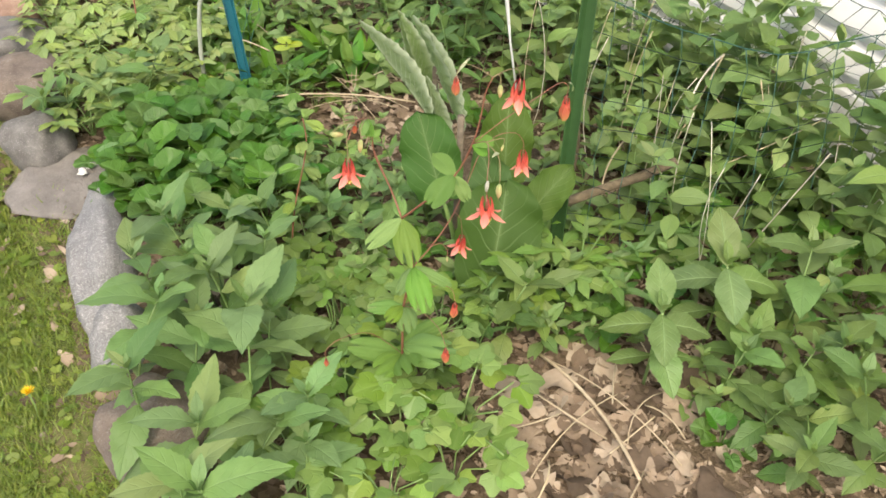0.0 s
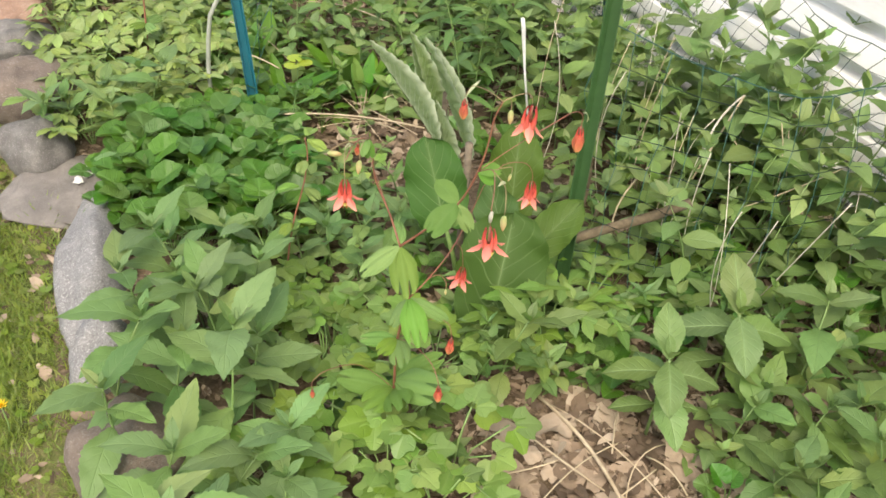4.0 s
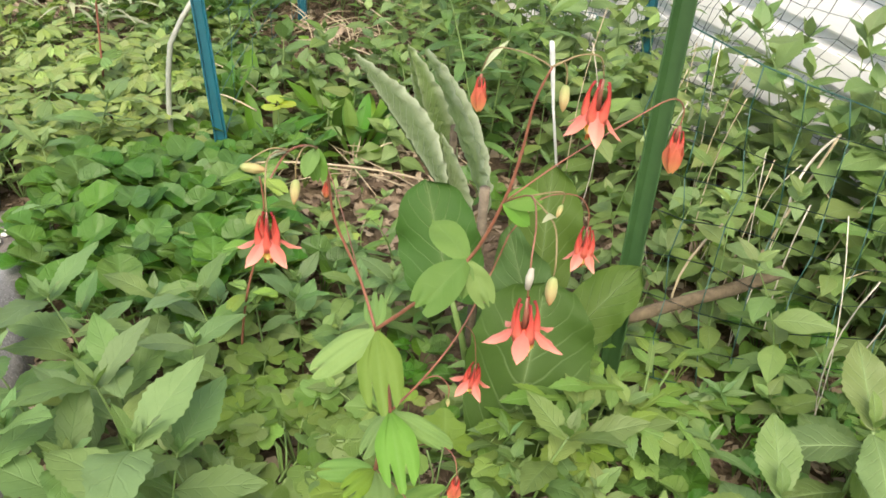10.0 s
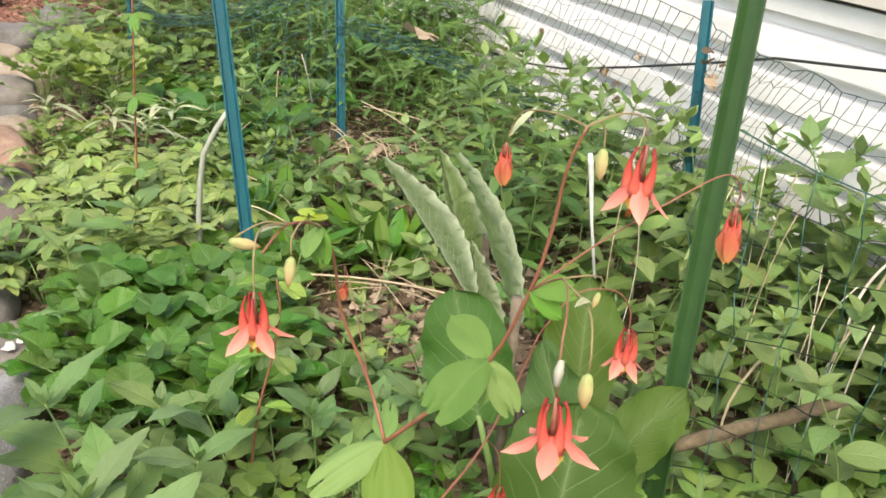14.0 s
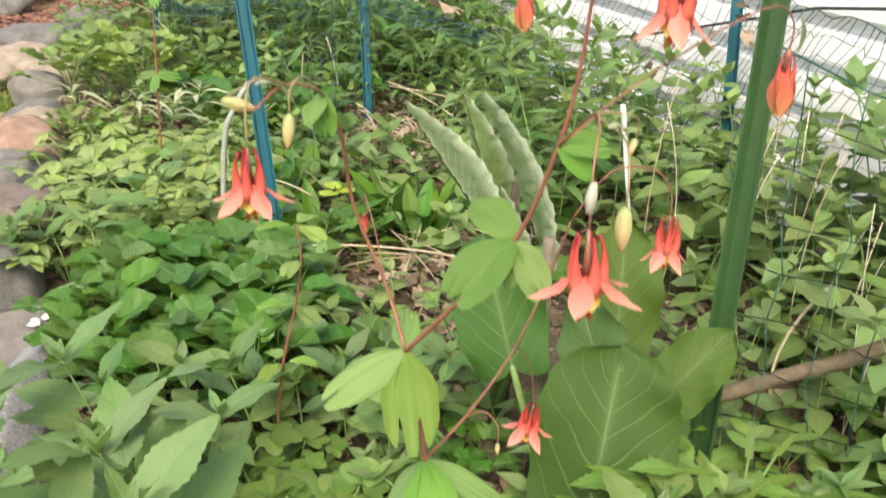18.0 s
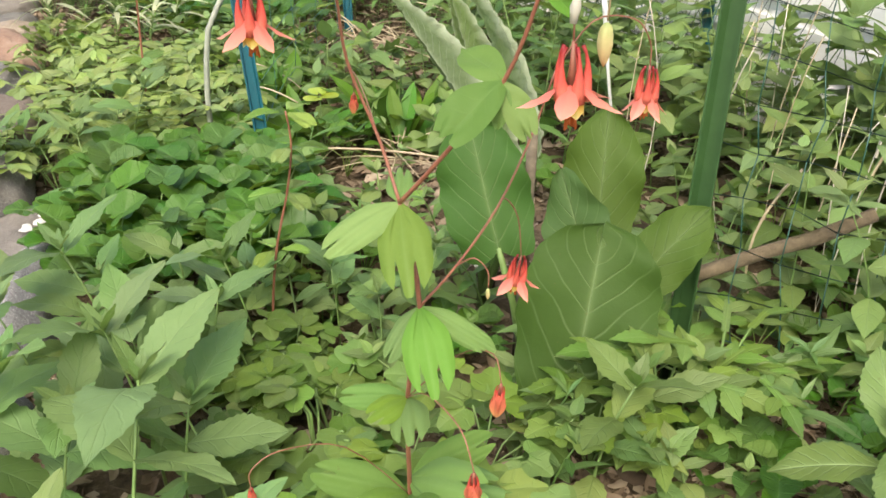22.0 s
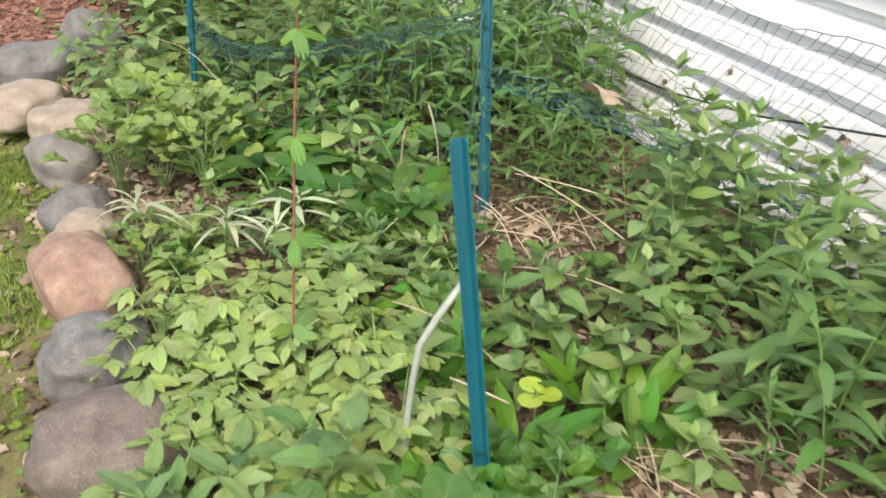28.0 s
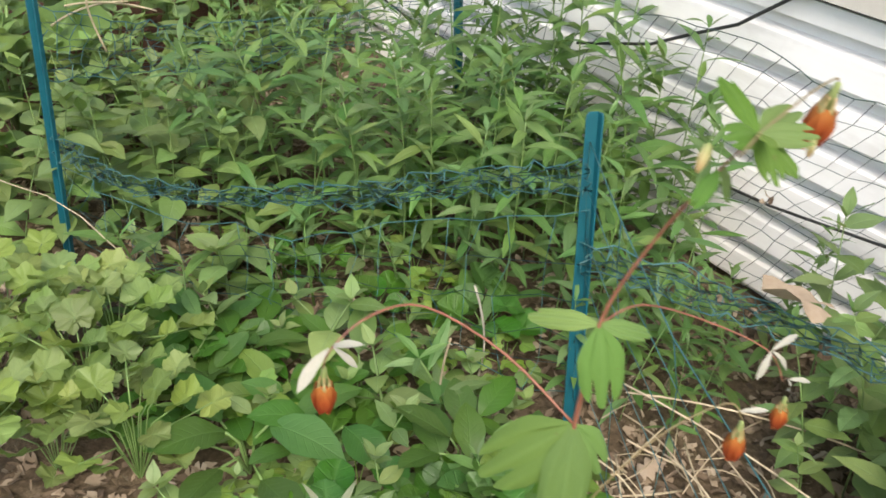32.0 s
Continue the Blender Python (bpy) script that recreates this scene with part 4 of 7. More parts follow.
KINDS = {
    "aster": ("aster_plant", "leafy green aster with broad pointed toothed leaves", "plant", STEM_GREEN, lambda r: starry_stem(r, r.uniform(0.18, 0.27), 4, 0.106, ASTER_LEAVES, 0.06)),
    "mint": ("toothed_weed", "bushy green weed with toothed pointed leaves", "plant", STEM_GREEN, lambda r: starry_stem(r, r.uniform(0.14, 0.22), 4, 0.086, MINT_LEAVES, 0.05, 0.3)),
    "weed": ("leafy_weed", "airy green weed with pointed oval leaves", "plant", STEM_GREEN, lambda r: leafy_stem(r, r.uniform(0.24, 0.36), 6, 0.082, WEED_LEAVES, 0.10, 0.2, -0.2, pitch=0.12, top=3, stem_r=0.0017)),
    "lowweed": ("low_weed", "low green weed with oval leaves", "plant", STEM_GREEN, lambda r: leafy_stem(r, r.uniform(0.08, 0.13), 4, 0.055, WEED_LEAVES, 0.05, 0.2, 0.0, pitch=0.3)),
    "tall": ("tall_weed", "tall bushy plant with pointed green leaves", "plant", STEM_GREEN, lambda r: leafy_stem(r, r.uniform(0.36, 0.44), 7, 0.094, [WEED_LEAVES[0], ASTER_LEAVES[0], WEED_LEAVES[1], ASTER_LEAVES[1]], 0.12, 0.3, -0.1, pitch=0.2)),
    "goldenrod": ("goldenrod", "tall goldenrod with many narrow green leaves", "plant", STEM_GREEN, lambda r: leafy_stem(r, r.uniform(0.42, 0.56), 22, 0.108, NARROW_LEAVES, 0.12, 0.22, -0.35, spiral=True, pitch=0.35, top=4)),
    "violet": ("violet_plant", "clump of violet with dark green heart-shaped leaves", "plant", STEM_GREEN, lambda r: rosette(r, 12, 0.16, 0.105, 0.068, VIOLET_LEAVES, 0.35)),
    "lime": ("goutweed", "pale green ground cover with three-part leaves", "plant", STEM_GREEN, lambda r: rosette(r, 8, 0.13, 0.10, 0.062, LIME_LEAVES, 0.0)),
    "lobed": ("columbine_foliage", "light green columbine foliage with lobed leaflets", "plant", STEM_GREEN, lambda r: rosette(r, 9, 0.15, 0.11, 0.040, LOBED_LEAVES, 0.1)),
    "yellowlobed": ("yellow_foliage", "small yellow-green plant with lobed leaflets", "plant", STEM_GREEN, lambda r: rosette(r, 8, 0.09, 0.07, 0.033, YELLOW_LOBED, -0.05)),
    "heuchera": ("coral_bells", "clump of scalloped round light green leaves", "plant", STEM_GREEN, lambda r: rosette(r, 16, 0.22, 0.13, 0.058, HEUCHERA_LEAVES, 0.45, 0.0014)),
    "strap": ("dock_clump", "clump of upright glossy green dock leaves", "plant", STEM_GREEN, lambda r: tuft(r, 10, 0.17, STRAP_LEAVES)),
    "dock": ("broad_dock", "low clump of glossy oval dock leaves", "plant", STEM_GREEN, lambda r: rosette(r, 8, 0.10, 0.09, 0.105, OVAL_LEAVES, 0.45, 0.002)),
    "silver": ("silver_plant", "silvery plant with a whorl of narrow arching leaves", "plant", STEM_GREEN, lambda r: leafy_stem(r, 0.17, 8, 0.115, SILVER_LEAVES, 0.03, 0.75, 0, spiral=True, pitch=0.45, top=3)),
    "cut": ("cut_leaf_plant", "green ragweed-like plant with deeply cut leaves", "plant", STEM_GREEN, lambda r: rosette(r, 9, 0.15, 0.09, 0.11, CUT_LEAVES, 0.25, 0.002)),
}
KINDS["fargoldenrod"] = KINDS["goldenrod"]
KINDS["farweed"] = KINDS["weed"]
KINDS["fartall"] = KINDS["tall"]
JOINED = {"fargoldenrod", "farweed", "fartall"}  # seen from afar: their small leaves stay in one part
TEMPLATES = {}
# low ground cover that nobody could count: gathered here, and linked as one mesh for each sort of leaf
COVER = {
    0: (WEED_LEAVES, "low green ground cover of oval-leaved weeds", lambda r: leafy_stem(r, r.uniform(0.07, 0.12), 4, 0.055, WEED_LEAVES, 0.05, 0.2, 0.0, pitch=0.3)),
    1: (VIOLET_LEAVES, "low dark ground cover of heart-shaped leaves", lambda r: rosette(r, 9, 0.075, 0.06, 0.036, VIOLET_LEAVES, 0.2, 0.001)),
    2: (LOBED_LEAVES, "low pale ground cover of lobed leaves", lambda r: rosette(r, 7, 0.08, 0.06, 0.028, LOBED_LEAVES, 0.1, 0.001)),
    3: (NARROW_LEAVES, "low ground cover of narrow pointed leaves", lambda r: leafy_stem(r, r.uniform(0.09, 0.14), 8, 0.06, NARROW_LEAVES, 0.05, 0.2, 0.0, spiral=True, pitch=0.4)),
}
COVER_SHAPES = {}


def add_cover(at, yaw, scale, tilt, variant):
    meshes, label, make = COVER[variant]
    scale = min(scale, 1.05) if variant == 2 else scale
    m = Matrix.Translation(at) @ Matrix.Rotation(yaw, 4, "Z") @ Matrix.Rotation(tilt, 4, "X") @ Matrix.Scale(scale, 4)
    r = random.Random(int(at[0] * 9999 + at[1] * 7777))
    stems, leaves = make(r)
    sh = COVER_SHAPES.setdefault(variant, Shape())
    for pts, rad in stems:
        v, f = tube(pts, rad, 4)
        sh.add(v, f, None, m)
    for me, lm in leaves:
        if me.name not in LEAF_DATA:
            uv = [(0.0, 0.0)] * len(me.vertices)
            for lp, d in zip(me.loops, me.uv_layers[0].data):
                uv[lp.vertex_index] = tuple(d.uv)
            LEAF_DATA[me.name] = ([v.co.copy() for v in me.vertices], [tuple(q.vertices) for q in me.polygons], uv)
        sh.add(*LEAF_DATA[me.name], m @ lm)


LEAF_DATA = {}


def link_cover():
    for variant, sh in COVER_SHAPES.items():
        meshes, label, make = COVER[variant]
        tagged(put_mesh("ground_cover", sh.mesh("ground_cover", meshes[0].materials[0])), label, "ground cover", kind="stuff")


def build_plant(kind, at, yaw, scale, tilt=0.0, variant=0):
    name, label, category, stem_mat, make = KINDS[kind]
    m = Matrix.Translation(at) @ Matrix.Rotation(yaw, 4, "Z") @ Matrix.Rotation(tilt, 4, "X")
    key = (kind, variant)
    if key in TEMPLATES:
        return copy_thing(TEMPLATES[key], m @ Matrix.Scale(scale, 4))
    ob = thing(name, label, category, group=name.replace("_", " ") + " clumps", m=m)
    stems, leaves = make(random.Random(sum(map(ord, kind)) * 10 + variant))
    if stems:
        sh = Shape()
        for k, (pts, rad) in enumerate(stems):
            v, f = tube(pts, rad, 5)
            n = len(sh.v)
            if k == 0:
                sh.add(v, f)
            else:  # all stalks grow from one crown
                f = [tuple(i if i < 5 else i + n - 5 for i in q) for q in f if not all(i < 5 for i in q)]
                sh.v.extend(tuple(p) for p in v[5:])
                sh.f.extend(f)
                sh.uv.extend([(0.0, 0.0)] * (len(v) - 5))
        part("stem", sh, stem_mat, ob)
    if kind in JOINED:
        sh, mat = Shape(), leaves[0][0].materials[0]
        for me, lm in leaves:
            uv = [(0.0, 0.0)] * len(me.vertices)
            for lp, d in zip(me.loops, me.uv_layers[0].data):
                uv[lp.vertex_index] = tuple(d.uv)
            sh.add([v.co for v in me.vertices], [tuple(q.vertices) for q in me.polygons], uv, lm)
        tagged(part("foliage", sh, mat, ob), kind="stuff")
    else:
        for me, lm in leaves:
            put_mesh("leaf", me, ob, lm)
    TEMPLATES[key] = ob
    return ob


BARE = [(1.20, 1.14, 0.17), (1.33, 1.16, 0.08), (1.06, 1.08, 0.07), (1.40, 1.40, 0.05), (1.12, 2.36, 0.05), (1.24, 2.29, 0.06), (1.38, 2.27, 0.10), (1.43, 2.47, 0.08), (1.30, 2.55, 0.07), (1.46, 3.36, 0.13), (1.25, 3.25, 0.08), (0.66, 3.72, 0.07), (1.35, 1.20, 0.08), (1.53, 1.21, 0.075), (1.43, 1.28, 0.05), (0.52, 2.38, 0.12), (1.13, 2.61, 0.07)]
TAKEN = []


def fill(kind, cx, cy, rx, ry, n, gap, lo=0.85, hi=1.2, seed=0, variants=4, lean=0.15, rot=0.0):
    """Up to n plants of a kind, at random, in an oval of the bed, kept gap apart from each other."""
    r = random.Random(seed * 131 + sum(map(ord, kind)))
    mine, tries = [], 0
    while len(mine) < n and tries < n * 25:
        tries += 1
        a, d = r.uniform(0, 6.283), math.sqrt(r.random())
        ox, oy = rx * d * math.cos(a), ry * d * math.sin(a)
        x, y = cx + ox * math.cos(rot) - oy * math.sin(rot), cy + ox * math.sin(rot) + oy * math.cos(rot)
        if x > WALL_X - 0.09 or any((x - p) ** 2 + (y - q) ** 2 < g * g for p, q, g in BARE):
            continue
        if any((x - p) ** 2 + (y - q) ** 2 < gap * gap for p, q in mine) or any((x - p) ** 2 + (y - q) ** 2 < (gap * 0.55) ** 2 for p, q in TAKEN):
            continue
        mine.append((x, y))
        if kind == "farlow":
            add_cover((x, y, height(x, y) - 0.004), r.uniform(0, 6.283), r.uniform(lo, hi), r.uniform(-lean, lean), r.choice((0, 0, 0, 1, 1, 2, 3, 3)))
            continue
        build_plant(kind, (x, y, height(x, y) - 0.004), r.uniform(0, 6.283), r.uniform(lo, hi), r.uniform(-lean, lean), r.randrange(variants))
    TAKEN.extend(mine)


# foreground on the lawn side
fill("aster", 0.62, 1.45, 0.14, 0.36, 14, 0.088, 0.85, 1.15, 1, rot=-0.1)
fill("aster", 0.72, 1.76, 0.15, 0.12, 6, 0.085, 0.7, 0.95, 2)
fill("lobed", 0.84, 1.20, 0.16, 0.14, 9, 0.095, 0.95, 1.25, 3)
fill("yellowlobed", 0.88, 1.66, 0.10, 0.12, 9, 0.06, 1.1, 1.4, 4)
fill("violet", 0.80, 2.22, 0.19, 0.27, 26, 0.072, 0.8, 1.0, 5)
fill("aster", 0.98, 1.80, 0.12, 0.12, 6, 0.085, 0.55, 0.7, 67)
fill("lowweed", 0.95, 1.50, 0.2, 0.30, 12, 0.085, 0.9, 1.3, 6)
fill("lowweed", 1.0, 2.05, 0.18, 0.25, 10, 0.09, 0.9, 1.3, 7)
fill("farlow", 1.02, 1.75, 0.24, 0.5, 36, 0.065, 0.7, 1.3, 41, lean=0.3)
# pale patch behind
fill("lime", 0.72, 2.86, 0.24, 0.38, 38, 0.080, 0.80, 1.15, 8)
fill("aster", 0.66, 2.58, 0.13, 0.09, 7, 0.08, 0.65, 0.9, 9)
fill("aster", 0.50, 2.58, 0.07, 0.09, 5, 0.07, 0.55, 0.75, 84)
# beside the broad leaves
fill("cut", 1.34, 1.46, 0.08, 0.05, 4, 0.065, 0.85, 1.05, 10)
fill("mint", 1.22, 1.37, 0.09, 0.04, 4, 0.07, 0.55, 0.75, 66)
fill("lobed", 1.12, 1.42, 0.08, 0.05, 2, 0.09, 0.7, 0.9, 11)
fill("lowweed", 1.30, 1.50, 0.14, 0.14, 7, 0.07, 0.8, 1.2, 12)
fill("farlow", 1.30, 1.45, 0.2, 0.16, 10, 0.06, 0.7, 1.1, 42)
# big toothed plants, and the leafy mass in front of the wall
def toothed_plant(top, yaw, size):
    """A stout stem with crossed pairs of large toothed leaves: the top pair rises, the lower ones spread and sink."""
    top = Vector(top)
    base = Vector((top.x + 0.01, top.y + 0.015, height(top.x, top.y)))
    ob = thing("toothed_plant", "upright plant with large toothed pale-veined green leaves", "plant", base, "toothed plants")
    o = top - base
    part("stem", Shape().add(*tube([Vector((0, 0, -0.01)), o * 0.5, o], [0.0034, 0.003, 0.0024], 7)), STEM_GREEN, ob)
    # drop below the top, turn, rise, length, sort
    for k, (drop, turn, rise, length, sort) in enumerate([(0.0, 0, 0.60, 0.112, 0), (0.004, 3.05, -0.10, 0.112, 1), (-0.006, 0.35, 1.15, 0.045, 0), (-0.006, 3.4, 1.1, 0.040, 0), (0.030, 1.45, -0.02, 0.118, 1), (0.034, 4.80, 0.02, 0.118, 2),
                                                          (0.072, 0.30, 0.15, 0.110, 1), (0.076, 3.40, -0.12, 0.115, 2), (0.115, 1.75, 0.05, 0.095, 0), (0.118, 4.90, 0.0, 0.095, 1)]):
        put_mesh("leaf", TOOTH_LEAVES[sort], ob, leaf_pose(o * (1 - drop / o.length), yaw + turn, rise, length * size, 0.12 * (k % 3 - 1)))


toothed_plant((1.348, 1.153, 0.22), -0.46, 0.92)
toothed_plant((1.529, 1.197, 0.228), -0.42, 1.08)
TAKEN.extend([(1.348, 1.153), (1.529, 1.197)])
fill("mint", 1.65, 1.02, 0.20, 0.16, 16, 0.085, 0.85, 1.15, 14)
fill("mint", 1.50, 0.90, 0.13, 0.10, 5, 0.10, 0.75, 0.95, 69)
fill("weed", 1.80, 1.72, 0.26, 0.40, 26, 0.09, 0.65, 1.05, 15)
fill("weed", 1.86, 2.35, 0.24, 0.35, 22, 0.09, 0.75, 1.1, 16)
fill("farlow", 1.64, 1.62, 0.2, 0.32, 22, 0.075, 0.9, 1.4, 17, lean=0.3)
fill("farlow", 1.85, 1.35, 0.25, 0.25, 30, 0.06, 0.9, 1.6, 43, lean=0.3)
fill("farweed", 2.0, 1.75, 0.09, 0.50, 18, 0.075, 1.0, 1.3, 60, lean=0.1)
fill("farweed", 2.0, 2.45, 0.09, 0.30, 8, 0.08, 1.0, 1.3, 61, lean=0.1)
fill("farlow", 1.58, 1.08, 0.25, 0.14, 9, 0.08, 0.8, 1.1, 62, lean=0.3)
fill("farlow", 1.52, 1.34, 0.25, 0.12, 11, 0.07, 0.7, 1.1, 63, lean=0.3)
fill("farweed", 2.0, 1.45, 0.08, 0.28, 10, 0.08, 1.05, 1.3, 70, lean=0.1)
for k, (x, y, s) in enumerate([(2.00, 1.52, 1.15), (1.95, 1.63, 1.2), (2.01, 1.72, 1.1), (1.92, 1.80, 1.1), (2.00, 1.90, 1.05), (1.93, 2.02, 1.0), (2.02, 1.36, 1.1), (1.98, 1.27, 1.0), (1.97, 1.58, 1.2), (2.03, 1.67, 1.2), (1.95, 1.74, 1.15), (2.01, 1.45, 1.2), (2.04, 1.82, 1.15), (1.90, 1.53, 1.05)]):
    build_plant("tall", (x, y, height(x, y) - 0.004), k * 1.7, s, 0.06 * (k % 3 - 1), k % 4)
# behind the broad leaves
fill("mint", 1.24, 2.98, 0.16, 0.14, 7, 0.09, 0.6, 0.8, 82)
fill("tall", 1.55, 2.78, 0.14, 0.14, 7, 0.09, 0.6, 0.8, 83)
for k, (x, y, sc) in enumerate([(1.31, 2.50, 1.0), (1.28, 2.63, 0.95), (1.36, 2.60, 0.9), (1.09, 2.57, 0.7), (1.05, 2.80, 1.1), (1.13, 2.88, 0.95), (1.30, 2.74, 0.8)]):
    build_plant("strap", (x, y, height(x, y) - 0.004), k * 1.3, sc, 0.05, k % 4)
    TAKEN.append((x, y))
fill("lowweed", 1.20, 2.30, 0.20, 0.10, 6, 0.09, 0.6, 0.9, 88)
fill("violet", 1.10, 2.50, 0.10, 0.05, 4, 0.06, 0.5, 0.65, 80)
fill("fargoldenrod", 1.56, 2.42, 0.12, 0.13, 6, 0.07, 0.42, 0.58, 81)
fill("lowweed", 1.22, 2.85, 0.28, 0.22, 6, 0.09, 0.9, 1.4, 19)
fill("farlow", 1.3, 2.70, 0.38, 0.45, 32, 0.07, 0.8, 1.4, 44, lean=0.3)
fill("farlow", 1.58, 2.35, 0.2, 0.35, 14, 0.08, 0.9, 1.5, 20, lean=0.3)
fill("tall", 1.84, 2.92, 0.22, 0.36, 26, 0.083, 0.78, 1.1, 21)
fill("weed", 1.70, 2.85, 0.22, 0.28, 9, 0.09, 0.55, 0.8, 45)
build_plant("silver", (0.905, 3.39, 0.0), 0.4, 1.1, 0.0, 0)
build_plant("silver", (0.82, 3.30, 0.0), 1.4, 0.95, 0.1, 1)
build_plant("silver", (0.74, 3.36, 0.0), 2.4, 0.9, 0.1, 2)
build_plant("silver", (0.60, 3.45, 0.0), 3.1, 0.7, 0.15, 3)
TAKEN.extend([(0.905, 3.39), (0.82, 3.30), (0.74, 3.36), (0.60, 3.45)])
fill("lowweed", 1.12, 3.12, 0.16, 0.15, 9, 0.07, 0.9, 1.3, 85)
fill("strap", 1.02, 3.0, 0.12, 0.08, 3, 0.09, 0.7, 0.9, 86)
fill("dock", 1.22, 3.40, 0.10, 0.10, 4, 0.08, 0.7, 0.9, 87)
fill("lowweed", 0.95, 3.50, 0.30, 0.25, 6, 0.12, 0.9, 1.3, 23)
fill("farlow", 1.0, 3.55, 0.40, 0.40, 24, 0.075, 0.7, 1.2, 46, lean=0.3)
fill("heuchera", 0.70, 3.95, 0.17, 0.28, 13, 0.10, 0.75, 1.05, 24)
fill("dock", 1.05, 3.66, 0.14, 0.14, 7, 0.09, 0.85, 1.15, 64)
fill("dock", 0.95, 3.95, 0.12, 0.14, 5, 0.09, 0.8, 1.0, 65)
fill("farlow", 1.25, 4.0, 0.36, 0.42, 48, 0.07, 1.0, 1.9, 25, lean=0.3)
fill("goldenrod", 1.98, 4.15, 0.11, 0.42, 14, 0.08, 1.15, 1.4, 48, lean=0.1)
fill("goldenrod", 1.78, 3.95, 0.28, 0.42, 24, 0.09, 0.8, 1.1, 26)
fill("fargoldenrod", 1.62, 4.45, 0.45, 0.50, 50, 0.085, 0.75, 1.05, 27)
fill("fargoldenrod", 1.72, 3.48, 0.30, 0.16, 14, 0.08, 0.45, 0.7, 28)
fill("farlow", 1.08, 3.24, 0.22, 0.18, 22, 0.05, 0.8, 1.3, 75, lean=0.3)
fill("violet", 1.05, 3.36, 0.15, 0.10, 5, 0.09, 0.75, 0.95, 71)
fill("heuchera", 0.64, 3.42, 0.10, 0.12, 4, 0.09, 0.45, 0.6, 72)
fill("farweed", 1.05, 4.75, 0.35, 0.40, 40, 0.09, 0.9, 1.2, 29)
fill("fartall", 1.4, 5.6, 0.75, 0.55, 70, 0.10, 0.9, 1.3, 30)
fill("farweed", 0.62, 4.75, 0.16, 0.25, 10, 0.09, 0.6, 0.9, 47)
link_cover()


# ---- broad-leaved plant with woolly upright leaves ----
def frame_to(p, tip, up, width_scale=1.0):
    """A pose whose +y runs from p to tip (and scales to that length), its +z as near to up as can be."""
    p, tip, up = Vector(p), Vector(tip), Vector(up)
    y = tip - p
    L = y.length
    y.normalize()
    x = y.cross(up).normalized()
    z = x.cross(y)
    m = Matrix((x * L * width_scale, y * L, z * L)).transposed().to_4x4()
    return Matrix.Translation(p) @ m


def wavy_blade(width, n, belly, tip, fold, droop, wave, freq, half=5, notch=0.0, crinkle=0.0, seed=0, curl=0.0, cleft=0.0):
    """A large leaf of length 1 with a wavy rim; notch draws the base into two ears."""
    verts, faces, uv = [], [], []
    cols = [k / half for k in range(-half, half + 1)]
    for i in range(n + 1):
        v = i / n
        low = 0.74 + 0.26 * math.sin(v / belly * math.pi / 2) if notch else (v / belly) ** 0.5
        w = low if v < belly else math.cos((v - belly) / (1 - belly) * math.pi / 2) ** tip
        w = max(w, 0.02) * width / 2 * (1 + 0.03 * math.sin(v * 31 + seed))
        for c in cols:
            x = c * w
            back = notch * math.sin(abs(c) ** 0.8 * 2.3) * max(0.0, 1 - v / 0.4)
            z = -droop * v * v + fold * abs(x) + wave * abs(c) ** 2 * math.sin(v * freq + c * 1.5 + seed)
            z += curl * abs(c) ** 3 * width
            z += crinkle * noise.noise(Vector((x * 26, v * 26, seed))) + 0.4 * crinkle * noise.noise(Vector((x * 60, v * 60, seed)))
            dip = cleft * math.exp(-((c - 0.15) / 0.3) ** 2) * max(0.0, (v - 0.7) / 0.3)
            verts.append((x, v - back - dip, z))
            uv.append((c, v))
    k = len(cols)
    for i in range(n):
        for j in range(k - 1):
            a = i * k + j
            faces.append((a, a + 1, a + k + 1, a + k))
    return verts, faces, uv


